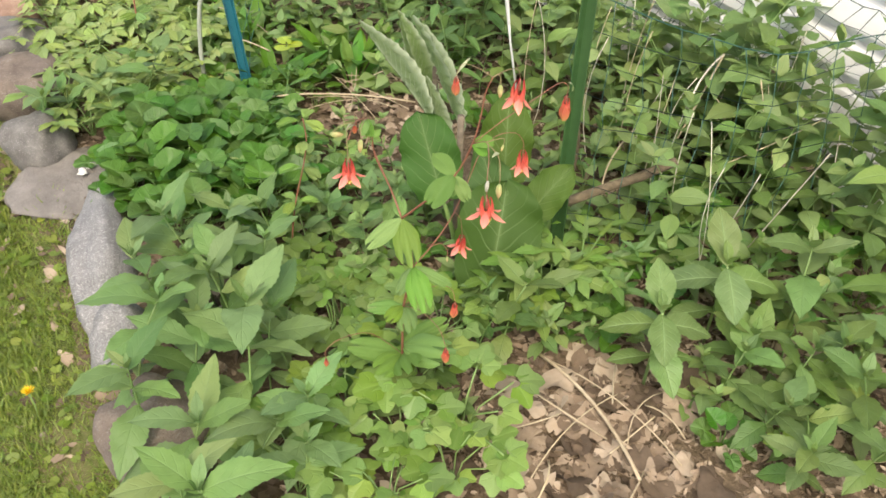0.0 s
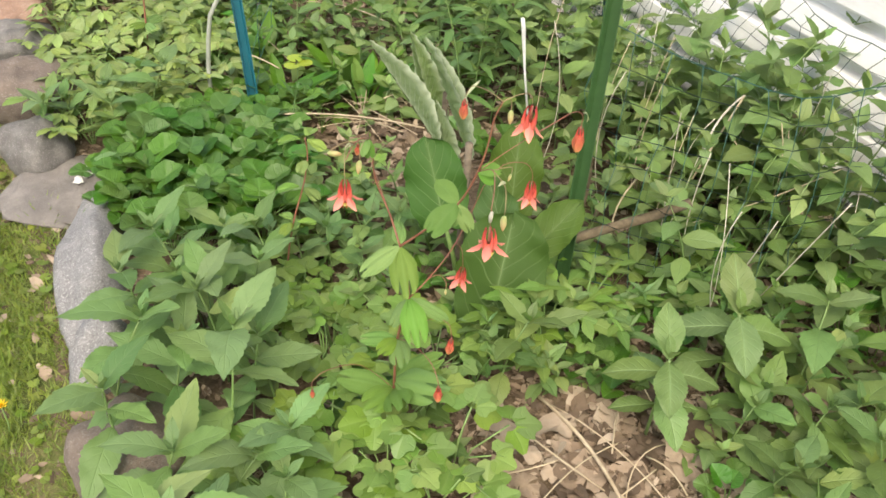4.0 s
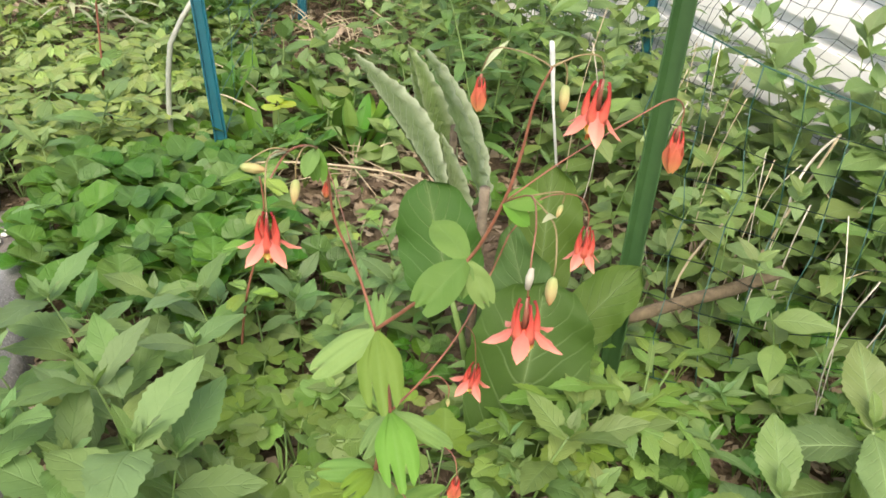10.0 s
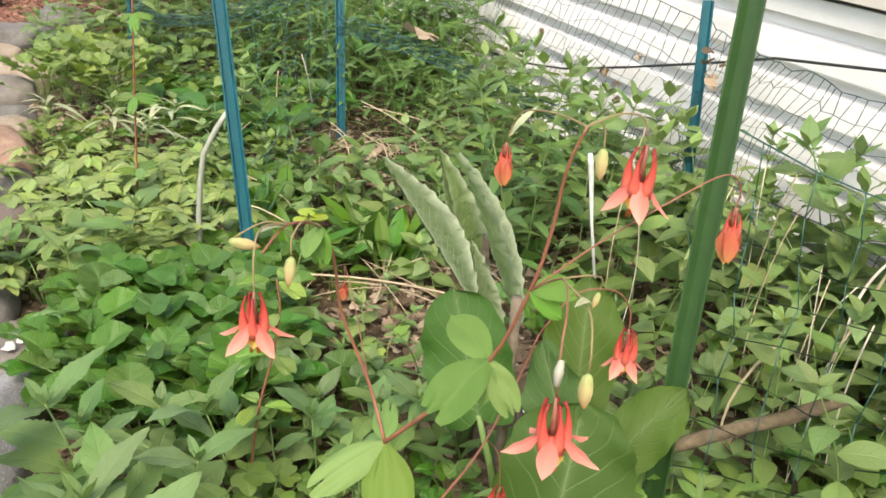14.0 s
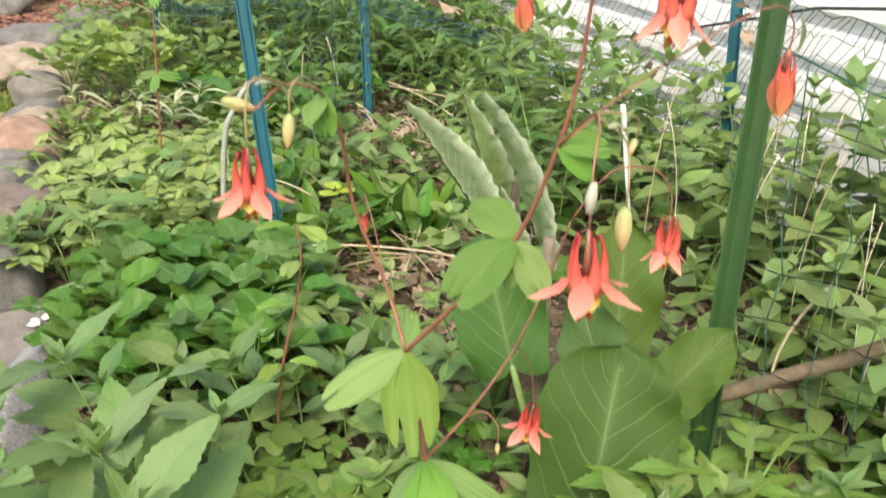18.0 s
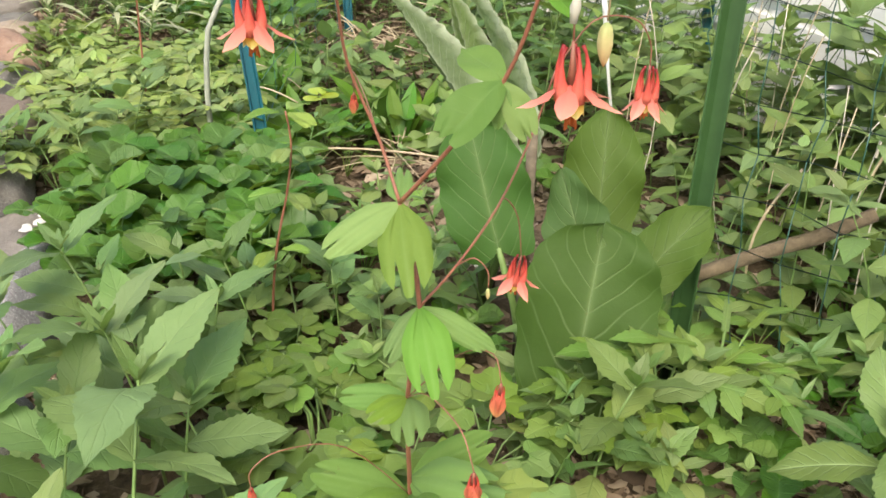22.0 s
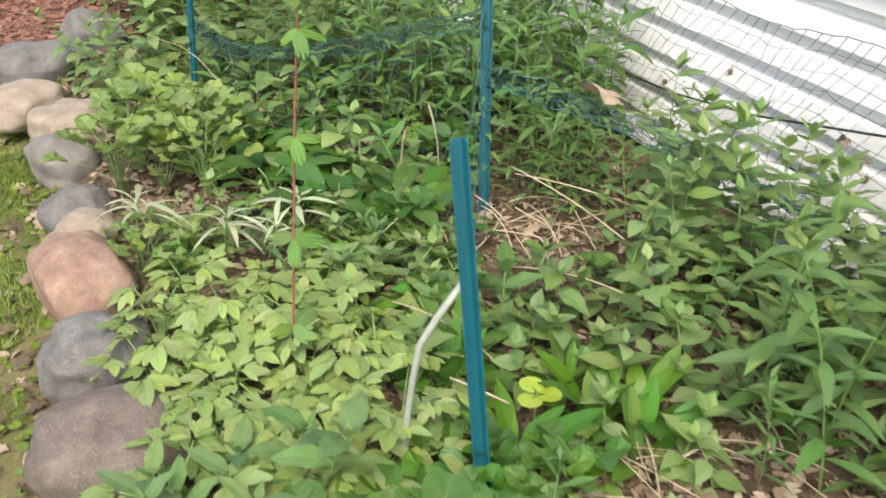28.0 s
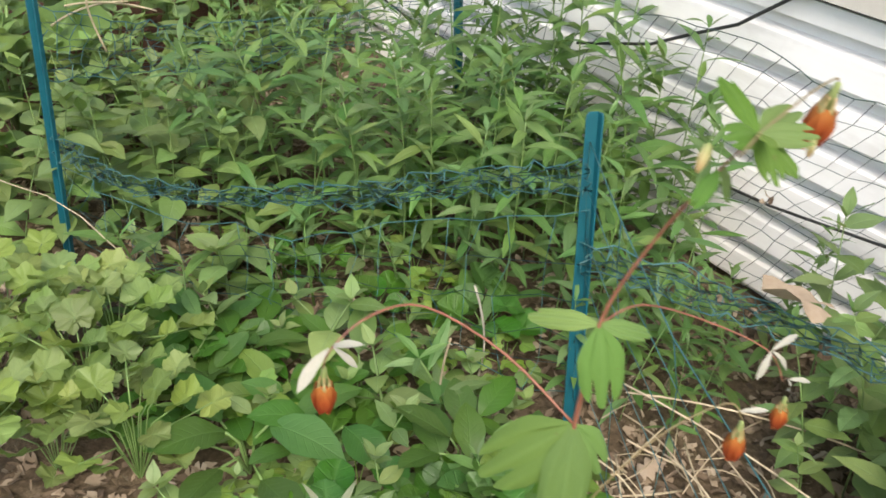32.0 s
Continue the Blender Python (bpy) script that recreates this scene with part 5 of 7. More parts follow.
def broad_plant():
    root = Vector((1.22, 1.66, -0.01))
    ob = thing("broad_leaved_plant", "burdock-like plant with large broad veined green leaves", "plant", root)
    off = -root
    # stalk end, leaf base, tip, facing, width, notch
    leaves = [
        ((1.158, 1.640, 0.215), (1.136, 1.705, 0.372), (-0.40, -0.85, 0.30), 0.70, 0.10),
        ((1.200, 1.485, 0.120), (1.245, 1.525, 0.290), (-0.45, -0.85, 0.25), 0.96, 0.44),
        ((1.295, 1.520, 0.200), (1.382, 1.513, 0.302), (-0.65, -0.50, 0.55), 0.62, 0.10),
        ((1.262, 1.570, 0.190), (1.235, 1.640, 0.315), (-0.75, -0.60, 0.25), 0.62, 0.08),
        ((1.325, 1.670, 0.200), (1.350, 1.715, 0.365), (-0.50, -0.80, 0.35), 0.66, 0.10),
    ]
    for i, (b, t, up, w, notch) in enumerate(leaves):
        geo = wavy_blade(w, 18, 0.45, 0.38 if i < 2 else 0.7, 0.12, 0.12, 0.075, 12, 7, notch, 0.018, i * 3.3, -0.02, 0.12 if i == 1 else 0.0)
        lf = part("leaf", Shape().add(*geo), BURDOCK, ob, m=Matrix.Translation(off) @ frame_to(b, t, up))
        stalk = tube([Vector(root) + off, (Vector(b) * 0.5 + Vector(root) * 0.5) + off + Vector((0, 0, 0.015)), Vector(b) + off], [0.007, 0.005, 0.004], 6)
        part("stalk", Shape().add(*stalk), STEM_GREEN, ob)
    ob2 = thing("woolly_plant", "upright woolly grey-green leaves with crinkled edges", "plant", (1.22, 1.83, 0.0))
    off = -Vector((1.22, 1.83, 0.0))
    up2 = Vector((-0.5, -0.8, 0.25))
    for i, (b, t, u, w) in enumerate([
        ((1.192, 1.768, 0.315), (1.099, 1.896, 0.500), (0.75, 0.45, 0.25), 0.30),
        ((1.245, 1.865, 0.250), (1.191, 1.911, 0.502), (0.65, 0.60, 0.2), 0.26),
        ((1.238, 1.712, 0.300), (1.189, 1.825, 0.524), (0.80, -0.45, 0.1), 0.42),
        ((1.225, 1.760, 0.200), (1.205, 1.800, 0.400), (0.80, 0.30, 0.1), 0.26),
    ]):
        geo = wavy_blade(w, 56, 0.40, 0.85, 0.48 if i == 2 else 0.62, 0.05, 0.004, 75, 8, 0, 0.017, 11 + i * 2.7, 0.05)
        part("leaf", Shape().add(*geo), MULLEIN, ob2, m=Matrix.Translation(off) @ frame_to(b, t, u))
        part("stalk", Shape().add(*tube([Vector((1.22, 1.83, 0.0)) + off, Vector(b) * 0.6 + Vector((1.22, 1.83, 0.0)) * 0.4 + off, Vector(b) + off], [0.007, 0.006, 0.005], 6)), STEM_GREEN, ob2)
    rod("dead_stalk", "dry hollow brown flower stalk among the woolly leaves", "stalk", [(1.215, 1.68, 0.0), (1.212, 1.67, 0.15), (1.204, 1.652, 0.30), (1.200, 1.646, 0.384)], [0.008, 0.0075, 0.007, 0.0075], STALK_GREY, 8)
    rod("dead_stalk", "short dry brown stalk stub among the woolly leaves", "stalk", [(1.255, 1.87, 0.0), (1.25, 1.862, 0.376)], [0.0075, 0.0065], STALK_GREY, 8)


broad_plant()


# ---- red columbine ----
def petal_material(name, a, b_col, tip, rough=0.5):
    m, nt, b = material(name)
    uv = nt.nodes.new("ShaderNodeUVMap").outputs["UV"]
    sep = nt.nodes.new("ShaderNodeSeparateXYZ")
    link(nt, uv, sep.inputs[0])
    n1 = noise_fac(nt, nt.nodes.new("ShaderNodeTexCoord").outputs["Object"], 180, 4)
    t = math_node(nt, "ADD", sep.outputs["Y"], math_node(nt, "MULTIPLY", math_node(nt, "SUBTRACT", n1, 0.5), 0.35))
    col = ramp(nt, t, [(0.05, a), (0.5, b_col), (0.95, tip)])
    link(nt, col, b.inputs["Base Color"])
    b.inputs["Roughness"].default_value = rough
    tr = nt.nodes.new("ShaderNodeBsdfTranslucent")
    link(nt, col, tr.inputs["Color"])
    mx = nt.nodes.new("ShaderNodeMixShader")
    mx.inputs[0].default_value = 0.35
    link(nt, b.outputs[0], mx.inputs[1])
    link(nt, tr.outputs[0], mx.inputs[2])
    link(nt, mx.outputs[0], nt.nodes["Material Output"].inputs["Surface"])
    return m


SEPAL = petal_material("coral_sepal", (0.68, 0.12, 0.095), (0.75, 0.22, 0.17), (0.78, 0.34, 0.26))
SPUR = petal_material("red_spur", (0.74, 0.21, 0.15), (0.62, 0.085, 0.065), (0.30, 0.022, 0.026))
LIP = petal_material("yellow_petal", (0.75, 0.20, 0.06), (0.80, 0.58, 0.10), (0.82, 0.74, 0.30))
BUD = petal_material("pale_bud", (0.34, 0.42, 0.16), (0.60, 0.54, 0.27), (0.66, 0.42, 0.22))
RUST = petal_material("rusty_petal", (0.52, 0.20, 0.05), (0.40, 0.085, 0.022), (0.26, 0.035, 0.014))
BRACT = plain_material("white_bract", (0.38, 0.38, 0.31), (0.52, 0.50, 0.43), 60, 0.6, 0.1, soft=0.3)


def spur_mesh(mat, knob=True):
    """One hollow petal spur: wide at its mouth, narrowing up to a knob."""
    pts = [(0, 0.0056, -0.004), (0, 0.0068, 0.002), (0, 0.0078, 0.008), (0, 0.0078, 0.014), (0, 0.0068, 0.0195), (0, 0.0050, 0.0235)]
    v, f = tube(pts, [0.0042, 0.0036, 0.0023, 0.0013, 0.0008, 0.0012], 8, True)
    uv = [(0, i // 8 / 5) for i in range(len(v))]
    return Shape().add(v, f, uv).mesh("spur", mat)


def sepal_mesh(mat, w=0.46):
    return Shape().add(*blade(w, 10, 0.45, 0.9, 0, 0, -0.40, -0.14, 0.03, 0.12, 3)).mesh("sepal", mat)


SPUR_ME, SEPAL_ME = spur_mesh(SPUR), sepal_mesh(SEPAL)
LIP_ME = Shape().add(*blade(0.75, 4, 0.5, 0.5, 0, 0, -0.5, 0.1)).mesh("petal_lip", LIP)
RUST_SPUR = spur_mesh(BUD)
RUST_SEPAL = Shape().add(*blade(0.62, 7, 0.45, 0.7, 0, 0, -0.5, 0.28, 0.0)).mesh("sepal", RUST)


def stamens_shape():
    sh = Shape()
    r = random.Random(3)
    sh.add(*tube([(0, 0, 0.010), (0, 0, -0.004), (0, 0, -0.010)], [0.0022, 0.0026, 0.0012], 7))
    for i in range(12):
        a = i * 2.4
        e = (0.003 * math.cos(a), 0.003 * math.sin(a), -0.017 + r.uniform(-0.003, 0.003))
        sh.add(*tube([(0.0015 * math.cos(a), 0.0015 * math.sin(a), -0.006), e], [0.0004, 0.0007], 4))
    return sh.mesh("stamen", LIP)


CLOSED_SEPAL = Shape().add(*blade(0.60, 7, 0.45, 0.7, 0, 0, -0.5, 0.28, 0.0)).mesh("sepal", petal_material("closed_sepal", (0.56, 0.13, 0.085), (0.60, 0.18, 0.10), (0.68, 0.33, 0.14)))
STAMENS = stamens_shape()


def flower(plant, at, flare=0.6, size=1.0, yaw=0.0, tilt=(0, 0), rusty=False):
    """A hanging flower whose spur tips meet the stalk at at; flare 0 is closed, 1 wide open."""
    hub = part("flower", Shape().add(*tube([(0, 0, 0.026 if not rusty and flare >= 0 else 0.017), (0, 0, 0.016), (0, 0, 0.004)], [0.0008, 0.0016, 0.0030], 8)), STEM_RED if not rusty else BUD, plant,
               "nodding red and yellow flower" if not rusty else "fading rust-red flower",
               m=Matrix.Translation(Vector(at) - plant.matrix_world.translation) @ Matrix.Rotation(tilt[0], 4, "X") @ Matrix.Rotation(tilt[1], 4, "Y") @ Matrix.Rotation(yaw, 4, "Z") @ Matrix.Scale(size * (1.0 if rusty else 0.86), 4) @ Matrix.Translation((0, 0, -0.024 if not rusty and flare >= 0 else -0.015)))
    for k in range(5):
        turn = Matrix.Rotation(2 * math.pi * k / 5, 4, "Z")
        put_mesh("spur", RUST_SPUR if rusty else SPUR_ME, hub, turn @ Matrix.Scale(0.42 if rusty else 0.56 if flare < 0 else 1.0, 4))
        if not rusty and flare >= 0:
            put_mesh("petal_lip", LIP_ME, hub, turn @ Matrix.Translation((0, 0.0062, -0.001)) @ Matrix.Rotation(radians(-82), 4, "X") @ Matrix.Scale(0.012, 4))
        half = Matrix.Rotation(2 * math.pi * (k + 0.5) / 5, 4, "Z")
        put_mesh("sepal", RUST_SEPAL if rusty else CLOSED_SEPAL if flare < 0 else SEPAL_ME, hub, half @ Matrix.Translation((0, 0.0050, 0.005)) @ Matrix.Rotation(radians(-86 + 50 * flare if not rusty and flare >= 0 else -78 if flare < 0 else -74), 4, "X") @ Matrix.Scale(0.021 if rusty else 0.027 if flare < 0 else 0.026, 4))
    put_mesh("stamen", STAMENS, hub, Matrix.Identity(4))
    return hub


def bud(plant, at, tilt=(0, 0), size=1.0, name="bud"):
    """A ribbed, pointed bud that hangs from at."""
    v, f = tube([(0, 0, 0.0), (0, 0, -0.002), (0, 0, -0.006), (0, 0, -0.011), (0, 0, -0.016), (0, 0, -0.021), (0, 0, -0.024)], [0.0012, 0.0030, 0.0040, 0.0043, 0.0036, 0.0020, 0.0005], 15)
    v = [Vector((p.x * (1 + 0.10 * math.cos(2 * math.pi * (i % 15) / 3)), p.y * (1 + 0.10 * math.cos(2 * math.pi * (i % 15) / 3)), p.z)) for i, p in enumerate(v)]
    sh = Shape().add(v, f, [(0, i // 15 / 6) for i in range(len(v))])
    return part(name, sh, BUD, plant, "pale yellow-green flower bud",
                m=Matrix.Translation(Vector(at) - plant.matrix_world.translation) @ Matrix.Rotation(tilt[0], 4, "X") @ Matrix.Rotation(tilt[1], 4, "Y") @ Matrix.Scale(size * 0.82, 4))


def lobed_leaflet(kind):
    """A broad leaflet with a notched front; the third sort has a second lobe at its side."""
    sh = Shape().add(*leaflet_geo(kind, 12, 10))
    if kind == 2:
        sh.add(*leaflet_geo(3, 12, 8), Matrix.Translation((0, 0.03, -0.015)) @ Matrix.Rotation(radians(-34), 4, "Z") @ Matrix.Scale(0.72, 4))
    return sh.mesh("leaflet", COLUMBINE)


LEAFLETS = [lobed_leaflet(k) for k in range(4)]


def fingered_leaflet(kind, n=12, half=12):
    """A drooping wedge whose broad front is cut into two or three blunt fingers."""
    width, cuts = [(0.66, (-0.36, 0.36)), (0.58, (0.12,)), (0.74, (-0.30, 0.40)), (0.42, (0.5,))][kind]
    depth = (0.30, 0.26, 0.36, 0.10)[kind]
    verts, faces, uv = [], [], []
    for c in range(-half, half + 1):
        u = c / half
        reach = 1 - 0.24 * u * u - sum(depth * math.exp(-((u - q) / 0.10) ** 2) for q in cuts) - 0.10 * abs(u) ** 8
        for i in range(n + 1):
            v = i / n
            w = 0.10 + 0.90 * math.sin(math.pi * min(0.5, 0.78 * v)) ** 1.1 - 0.10 * max(0.0, v - 0.7)
            x, y = u * w * width / 2, v * reach
            verts.append((x, y, -0.26 * y * y - 0.22 * x * x / width + 0.02 * math.cos(9 * u) * v))
            uv.append((u, v))
    k = n + 1
    for c in range(2 * half):
        for i in range(n):
            a = c * k + i
            faces.append((a, a + k, a + k + 1, a + 1))
    return Shape().add(verts, faces, uv).mesh("leaflet", COLUMBINE)


FINGERED = [fingered_leaflet(k) for k in range(4)]


def leaflet(plant, k, p, tip, up=(-0.35, -0.55, 0.75), width=1.0, sorts=None):
    o = plant.matrix_world.translation
    p, tip = Vector(p), Vector(tip)
    put_mesh("leaflet", (sorts or LEAFLETS)[k % 4], plant, frame_to(p - o, p.lerp(tip, 0.86 if sorts else 0.78) - o, up, width))


def stem(plant, pts, r0, r1, mat=None, name="stem"):
    o = plant.matrix_world.translation
    pts = [Vector(p) - o for p in pts]
    # round the corners
    fine = []
    for i in range(len(pts) - 1):
        a, b, c, d = pts[max(i - 1, 0)], pts[i], pts[i + 1], pts[min(i + 2, len(pts) - 1)]
        for s in (0.0, 0.25, 0.5, 0.75):
            fine.append(0.5 * ((2 * b) + (c - a) * s + (2 * a - 5 * b + 4 * c - d) * s * s + (3 * b - a - 3 * c + d) * s ** 3))
    fine.append(pts[-1])
    n = len(fine)
    part(name, Shape().add(*tube(fine, [r0 + (r1 - r0) * i / (n - 1) for i in range(n)], 7)), mat or STEM_RED, plant)


def columbine_one():
    base = Vector((0.937, 1.347, -0.01))
    c = thing("red_columbine", "wild red columbine with nodding red and yellow flowers on thin stems", "flower", base)
    N1, N2, N3 = (0.943, 1.185, 0.600), (0.900, 1.262, 0.490), (0.908, 1.240, 0.412)
    stem(c, [base, (0.928, 1.325, 0.14), (0.914, 1.288, 0.29), N3, N2], 0.0026, 0.0018)
    stem(c, [N2, (0.918, 1.228, 0.535), N1, (0.951, 1.155, 0.665), (0.954, 1.143, 0.710), (0.951, 1.130, 0.750), (0.954, 1.120, 0.776)], 0.0018, 0.0007)
    stem(c, [N2, (0.893, 1.285, 0.530), (0.872, 1.290, 0.590), (0.862, 1.275, 0.640), (0.846, 1.250, 0.676), (0.820, 1.225, 0.690), (0.800, 1.200, 0.684)], 0.0014, 0.0007)
    stem(c, [N3, (0.935, 1.235, 0.445), (0.965, 1.232, 0.490), (0.990, 1.235, 0.540), (1.000, 1.225, 0.590)], 0.0012, 0.0007)
    # flowers
    spec = [((0.792, 1.181, 0.668), 0.85, 1.0, 0.3, (0, 0)), ((0.995, 1.124, 0.761), 0.55, 1.08, 0.9, (0.05, 0.05)), ((1.078, 1.141, 0.712), -0.15, 1.1, 0.2, (0, 0)),
            ((0.914, 1.049, 0.662), 1.0, 1.05, 0.6, (-0.1, 0)), ((1.067, 1.213, 0.590), 0.45, 1.0, 1.4, (0, 0)), ((0.996, 1.251, 0.433), 0.8, 0.95, 0.1, (0.1, 0.1)),
            ((0.943, 1.190, 0.745), -0.2, 0.8, 0.5, (0, 0)), ((0.954, 1.187, 0.365), -0.2, 0.9, 0.8, (0, 0.1)), ((0.905, 1.120, 0.350), -0.1, 0.9, 0.3, (0, 0)), ((0.951, 1.571, 0.470), -0.15, 0.75, 0.3, (0.2, 0)), ((0.772, 1.273, 0.245), -0.1, 0.55, 0.3, (0, 0))]
    for at, fl, sz, yaw, tilt in spec:
        flower(c, at, fl, sz, yaw, tilt)
    for at, tilt, sz in [((0.965, 1.119, 0.764), (0, 0), 0.9), ((0.785, 1.222, 0.684), (0.3, -1.2), 1.0), ((0.817, 1.200, 0.680), (0, 0.1), 0.95), ((0.936, 1.058, 0.668), (0, 0), 1.05), ((0.976, 1.120, 0.678), (0, 0.3), 0.5), ((0.955, 1.22, 0.43), (0, 0), 0.5)]:
        bud(c, at, tilt, sz)
    # thin stalks down to each flower
    G = STALK_TAN
    for pts in [
        [(0.954, 1.120, 0.776), (0.970, 1.117, 0.783), (0.988, 1.121, 0.779), (0.995, 1.124, 0.764)],
        [(0.954, 1.120, 0.776), (0.960, 1.119, 0.779), (0.964, 1.119, 0.774), (0.965, 1.119, 0.764)],
        [(0.954, 1.120, 0.776), (0.950, 1.145, 0.776), (0.945, 1.178, 0.768), (0.943, 1.190, 0.748)],
        [(0.951, 1.155, 0.665), (0.985, 1.140, 0.700), (1.025, 1.130, 0.728), (1.060, 1.135, 0.738), (1.077, 1.140, 0.728), (1.078, 1.141, 0.714)],
        [(0.951, 1.155, 0.665), (0.945, 1.110, 0.695), (0.925, 1.068, 0.702), (0.915, 1.052, 0.690), (0.914, 1.049, 0.664)],
        [(0.945, 1.110, 0.695), (0.945, 1.080, 0.692), (0.937, 1.060, 0.682), (0.936, 1.058, 0.669)],
        [(0.945, 1.110, 0.695), (0.962, 1.112, 0.694), (0.975, 1.118, 0.688), (0.976, 1.120, 0.679)],
        [(1.000, 1.225, 0.590), (1.020, 1.215, 0.625), (1.050, 1.212, 0.625), (1.065, 1.213, 0.608), (1.067, 1.213, 0.592)],
        [(0.965, 1.232, 0.490), (0.975, 1.240, 0.492), (0.990, 1.248, 0.470), (0.996, 1.251, 0.435)],
        [(0.935, 1.235, 0.445), (0.945, 1.225, 0.455), (0.954, 1.220, 0.445), (0.955, 1.220, 0.431)],
        [(0.820, 1.225, 0.690), (0.800, 1.200, 0.700), (0.793, 1.185, 0.690), (0.792, 1.181, 0.670)],
        [(0.820, 1.225, 0.690), (0.805, 1.222, 0.694), (0.788, 1.222, 0.686)],
        [(0.846, 1.250, 0.676), (0.828, 1.215, 0.696), (0.818, 1.202, 0.692), (0.817, 1.200, 0.681)],
        [(0.914, 1.288, 0.29), (0.94, 1.24, 0.36), (0.952, 1.20, 0.385), (0.954, 1.187, 0.367)],
        [(0.914, 1.288, 0.29), (0.90, 1.20, 0.36), (0.902, 1.14, 0.375), (0.905, 1.120, 0.352)],
        [(0.893, 1.285, 0.530), (0.92, 1.42, 0.52), (0.945, 1.55, 0.50), (0.951, 1.571, 0.472)],
        [(0.928, 1.325, 0.14), (0.86, 1.30, 0.24), (0.80, 1.28, 0.27), (0.774, 1.274, 0.262), (0.772, 1.273, 0.247)],
    ]:
        stem(c, pts, 0.0006, 0.0005, G if pts[0][2] > 0.67 else None, "flower_stalk")
    # white scrap on one stalk, and small bracts
    o = c.matrix_world.translation
    part("white_scrap", Shape().add(*tube([Vector((0.915, 1.050, 0.684)) - o, Vector((0.913, 1.048, 0.679)) - o, Vector((0.912, 1.047, 0.672)) - o], [0.0014, 0.0026, 0.0016], 9)), BRACT, c, "small white papery scrap")
    for p, t in [((0.943, 1.188, 0.750), (0.950, 1.182, 0.772)), ((1.075, 1.138, 0.734), (1.105, 1.145, 0.722)), ((0.80, 1.205, 0.695), (0.83, 1.235, 0.70)), ((0.93, 1.07, 0.70), (0.955, 1.085, 0.705))]:
        o = c.matrix_world.translation
        put_mesh("bract", SILVER_LEAVES[0], c, frame_to(Vector(p) - o, Vector(t) - o, (-0.3, -0.5, 0.8), 1.3))
    # three-part leaves
    for node_at, tips in [
        (N1, [(0.930, 1.245, 0.622), (0.885, 1.165, 0.575), (0.955, 1.150, 0.568)]),
        (N2, [(0.912, 1.305, 0.512), (0.828, 1.240, 0.476), (0.880, 1.185, 0.458)]),
        (N3, [(0.912, 1.290, 0.430), (0.868, 1.215, 0.385), (0.893, 1.165, 0.380), (0.960, 1.190, 0.390)]),
        ((0.951, 1.155, 0.665), [(0.975, 1.140, 0.645), (0.990, 1.150, 0.668)]),
        ((0.846, 1.250, 0.676), [(0.826, 1.225, 0.668), (0.842, 1.232, 0.652)]),
        ((0.928, 1.325, 0.14), [(0.86, 1.26, 0.20), (0.83, 1.33, 0.20), (0.89, 1.24, 0.22)]),
        ((0.928, 1.325, 0.16), [(0.99, 1.24, 0.20), (1.01, 1.30, 0.22), (0.95, 1.22, 0.23)]),
        ((0.914, 1.288, 0.29), [(0.87, 1.25, 0.315), (0.85, 1.29, 0.31), (0.89, 1.22, 0.31)]),
    ]:
        low = node_at[2] < 0.5  # the lower leaves are parted into fingers, the upper ones broad
        for k, t in enumerate(tips):
            leaflet(c, k, node_at, t, width=0.72 if low else 1.0, sorts=FINGERED if low else None)


columbine_one()


def columbine_seedling():
    """A thin dark stem with three tiers of small yellow-green leaves."""
    base = Vector((0.878, 1.80, -0.01))
    c = thing("columbine_seedling", "slender young columbine with small yellow-green leaves on a dark stem", "plant", base)
    axis = [base, (0.880, 1.785, 0.10), (0.888, 1.762, 0.20), (0.905, 1.745, 0.29), (0.912, 1.735, 0.355), (0.908, 1.735, 0.40)]
    stem(c, axis, 0.0022, 0.0011)
    me = Shape().add(*leaflet_geo(1)).mesh("leaflet", FOLIAGE)
    for k, q in enumerate(axis[2:]):
        for a in (0.3, 2.3, 4.4):
            d = Matrix.Rotation(a + k * 1.1, 3, "Z") @ Vector((0, 1, 0))
            put_mesh("leaflet", me, c, leaf_pose(Vector(q) - base + d * 0.008, a + k * 1.1, 0.05, 0.036 + 0.006 * (k % 2)))


columbine_seedling()


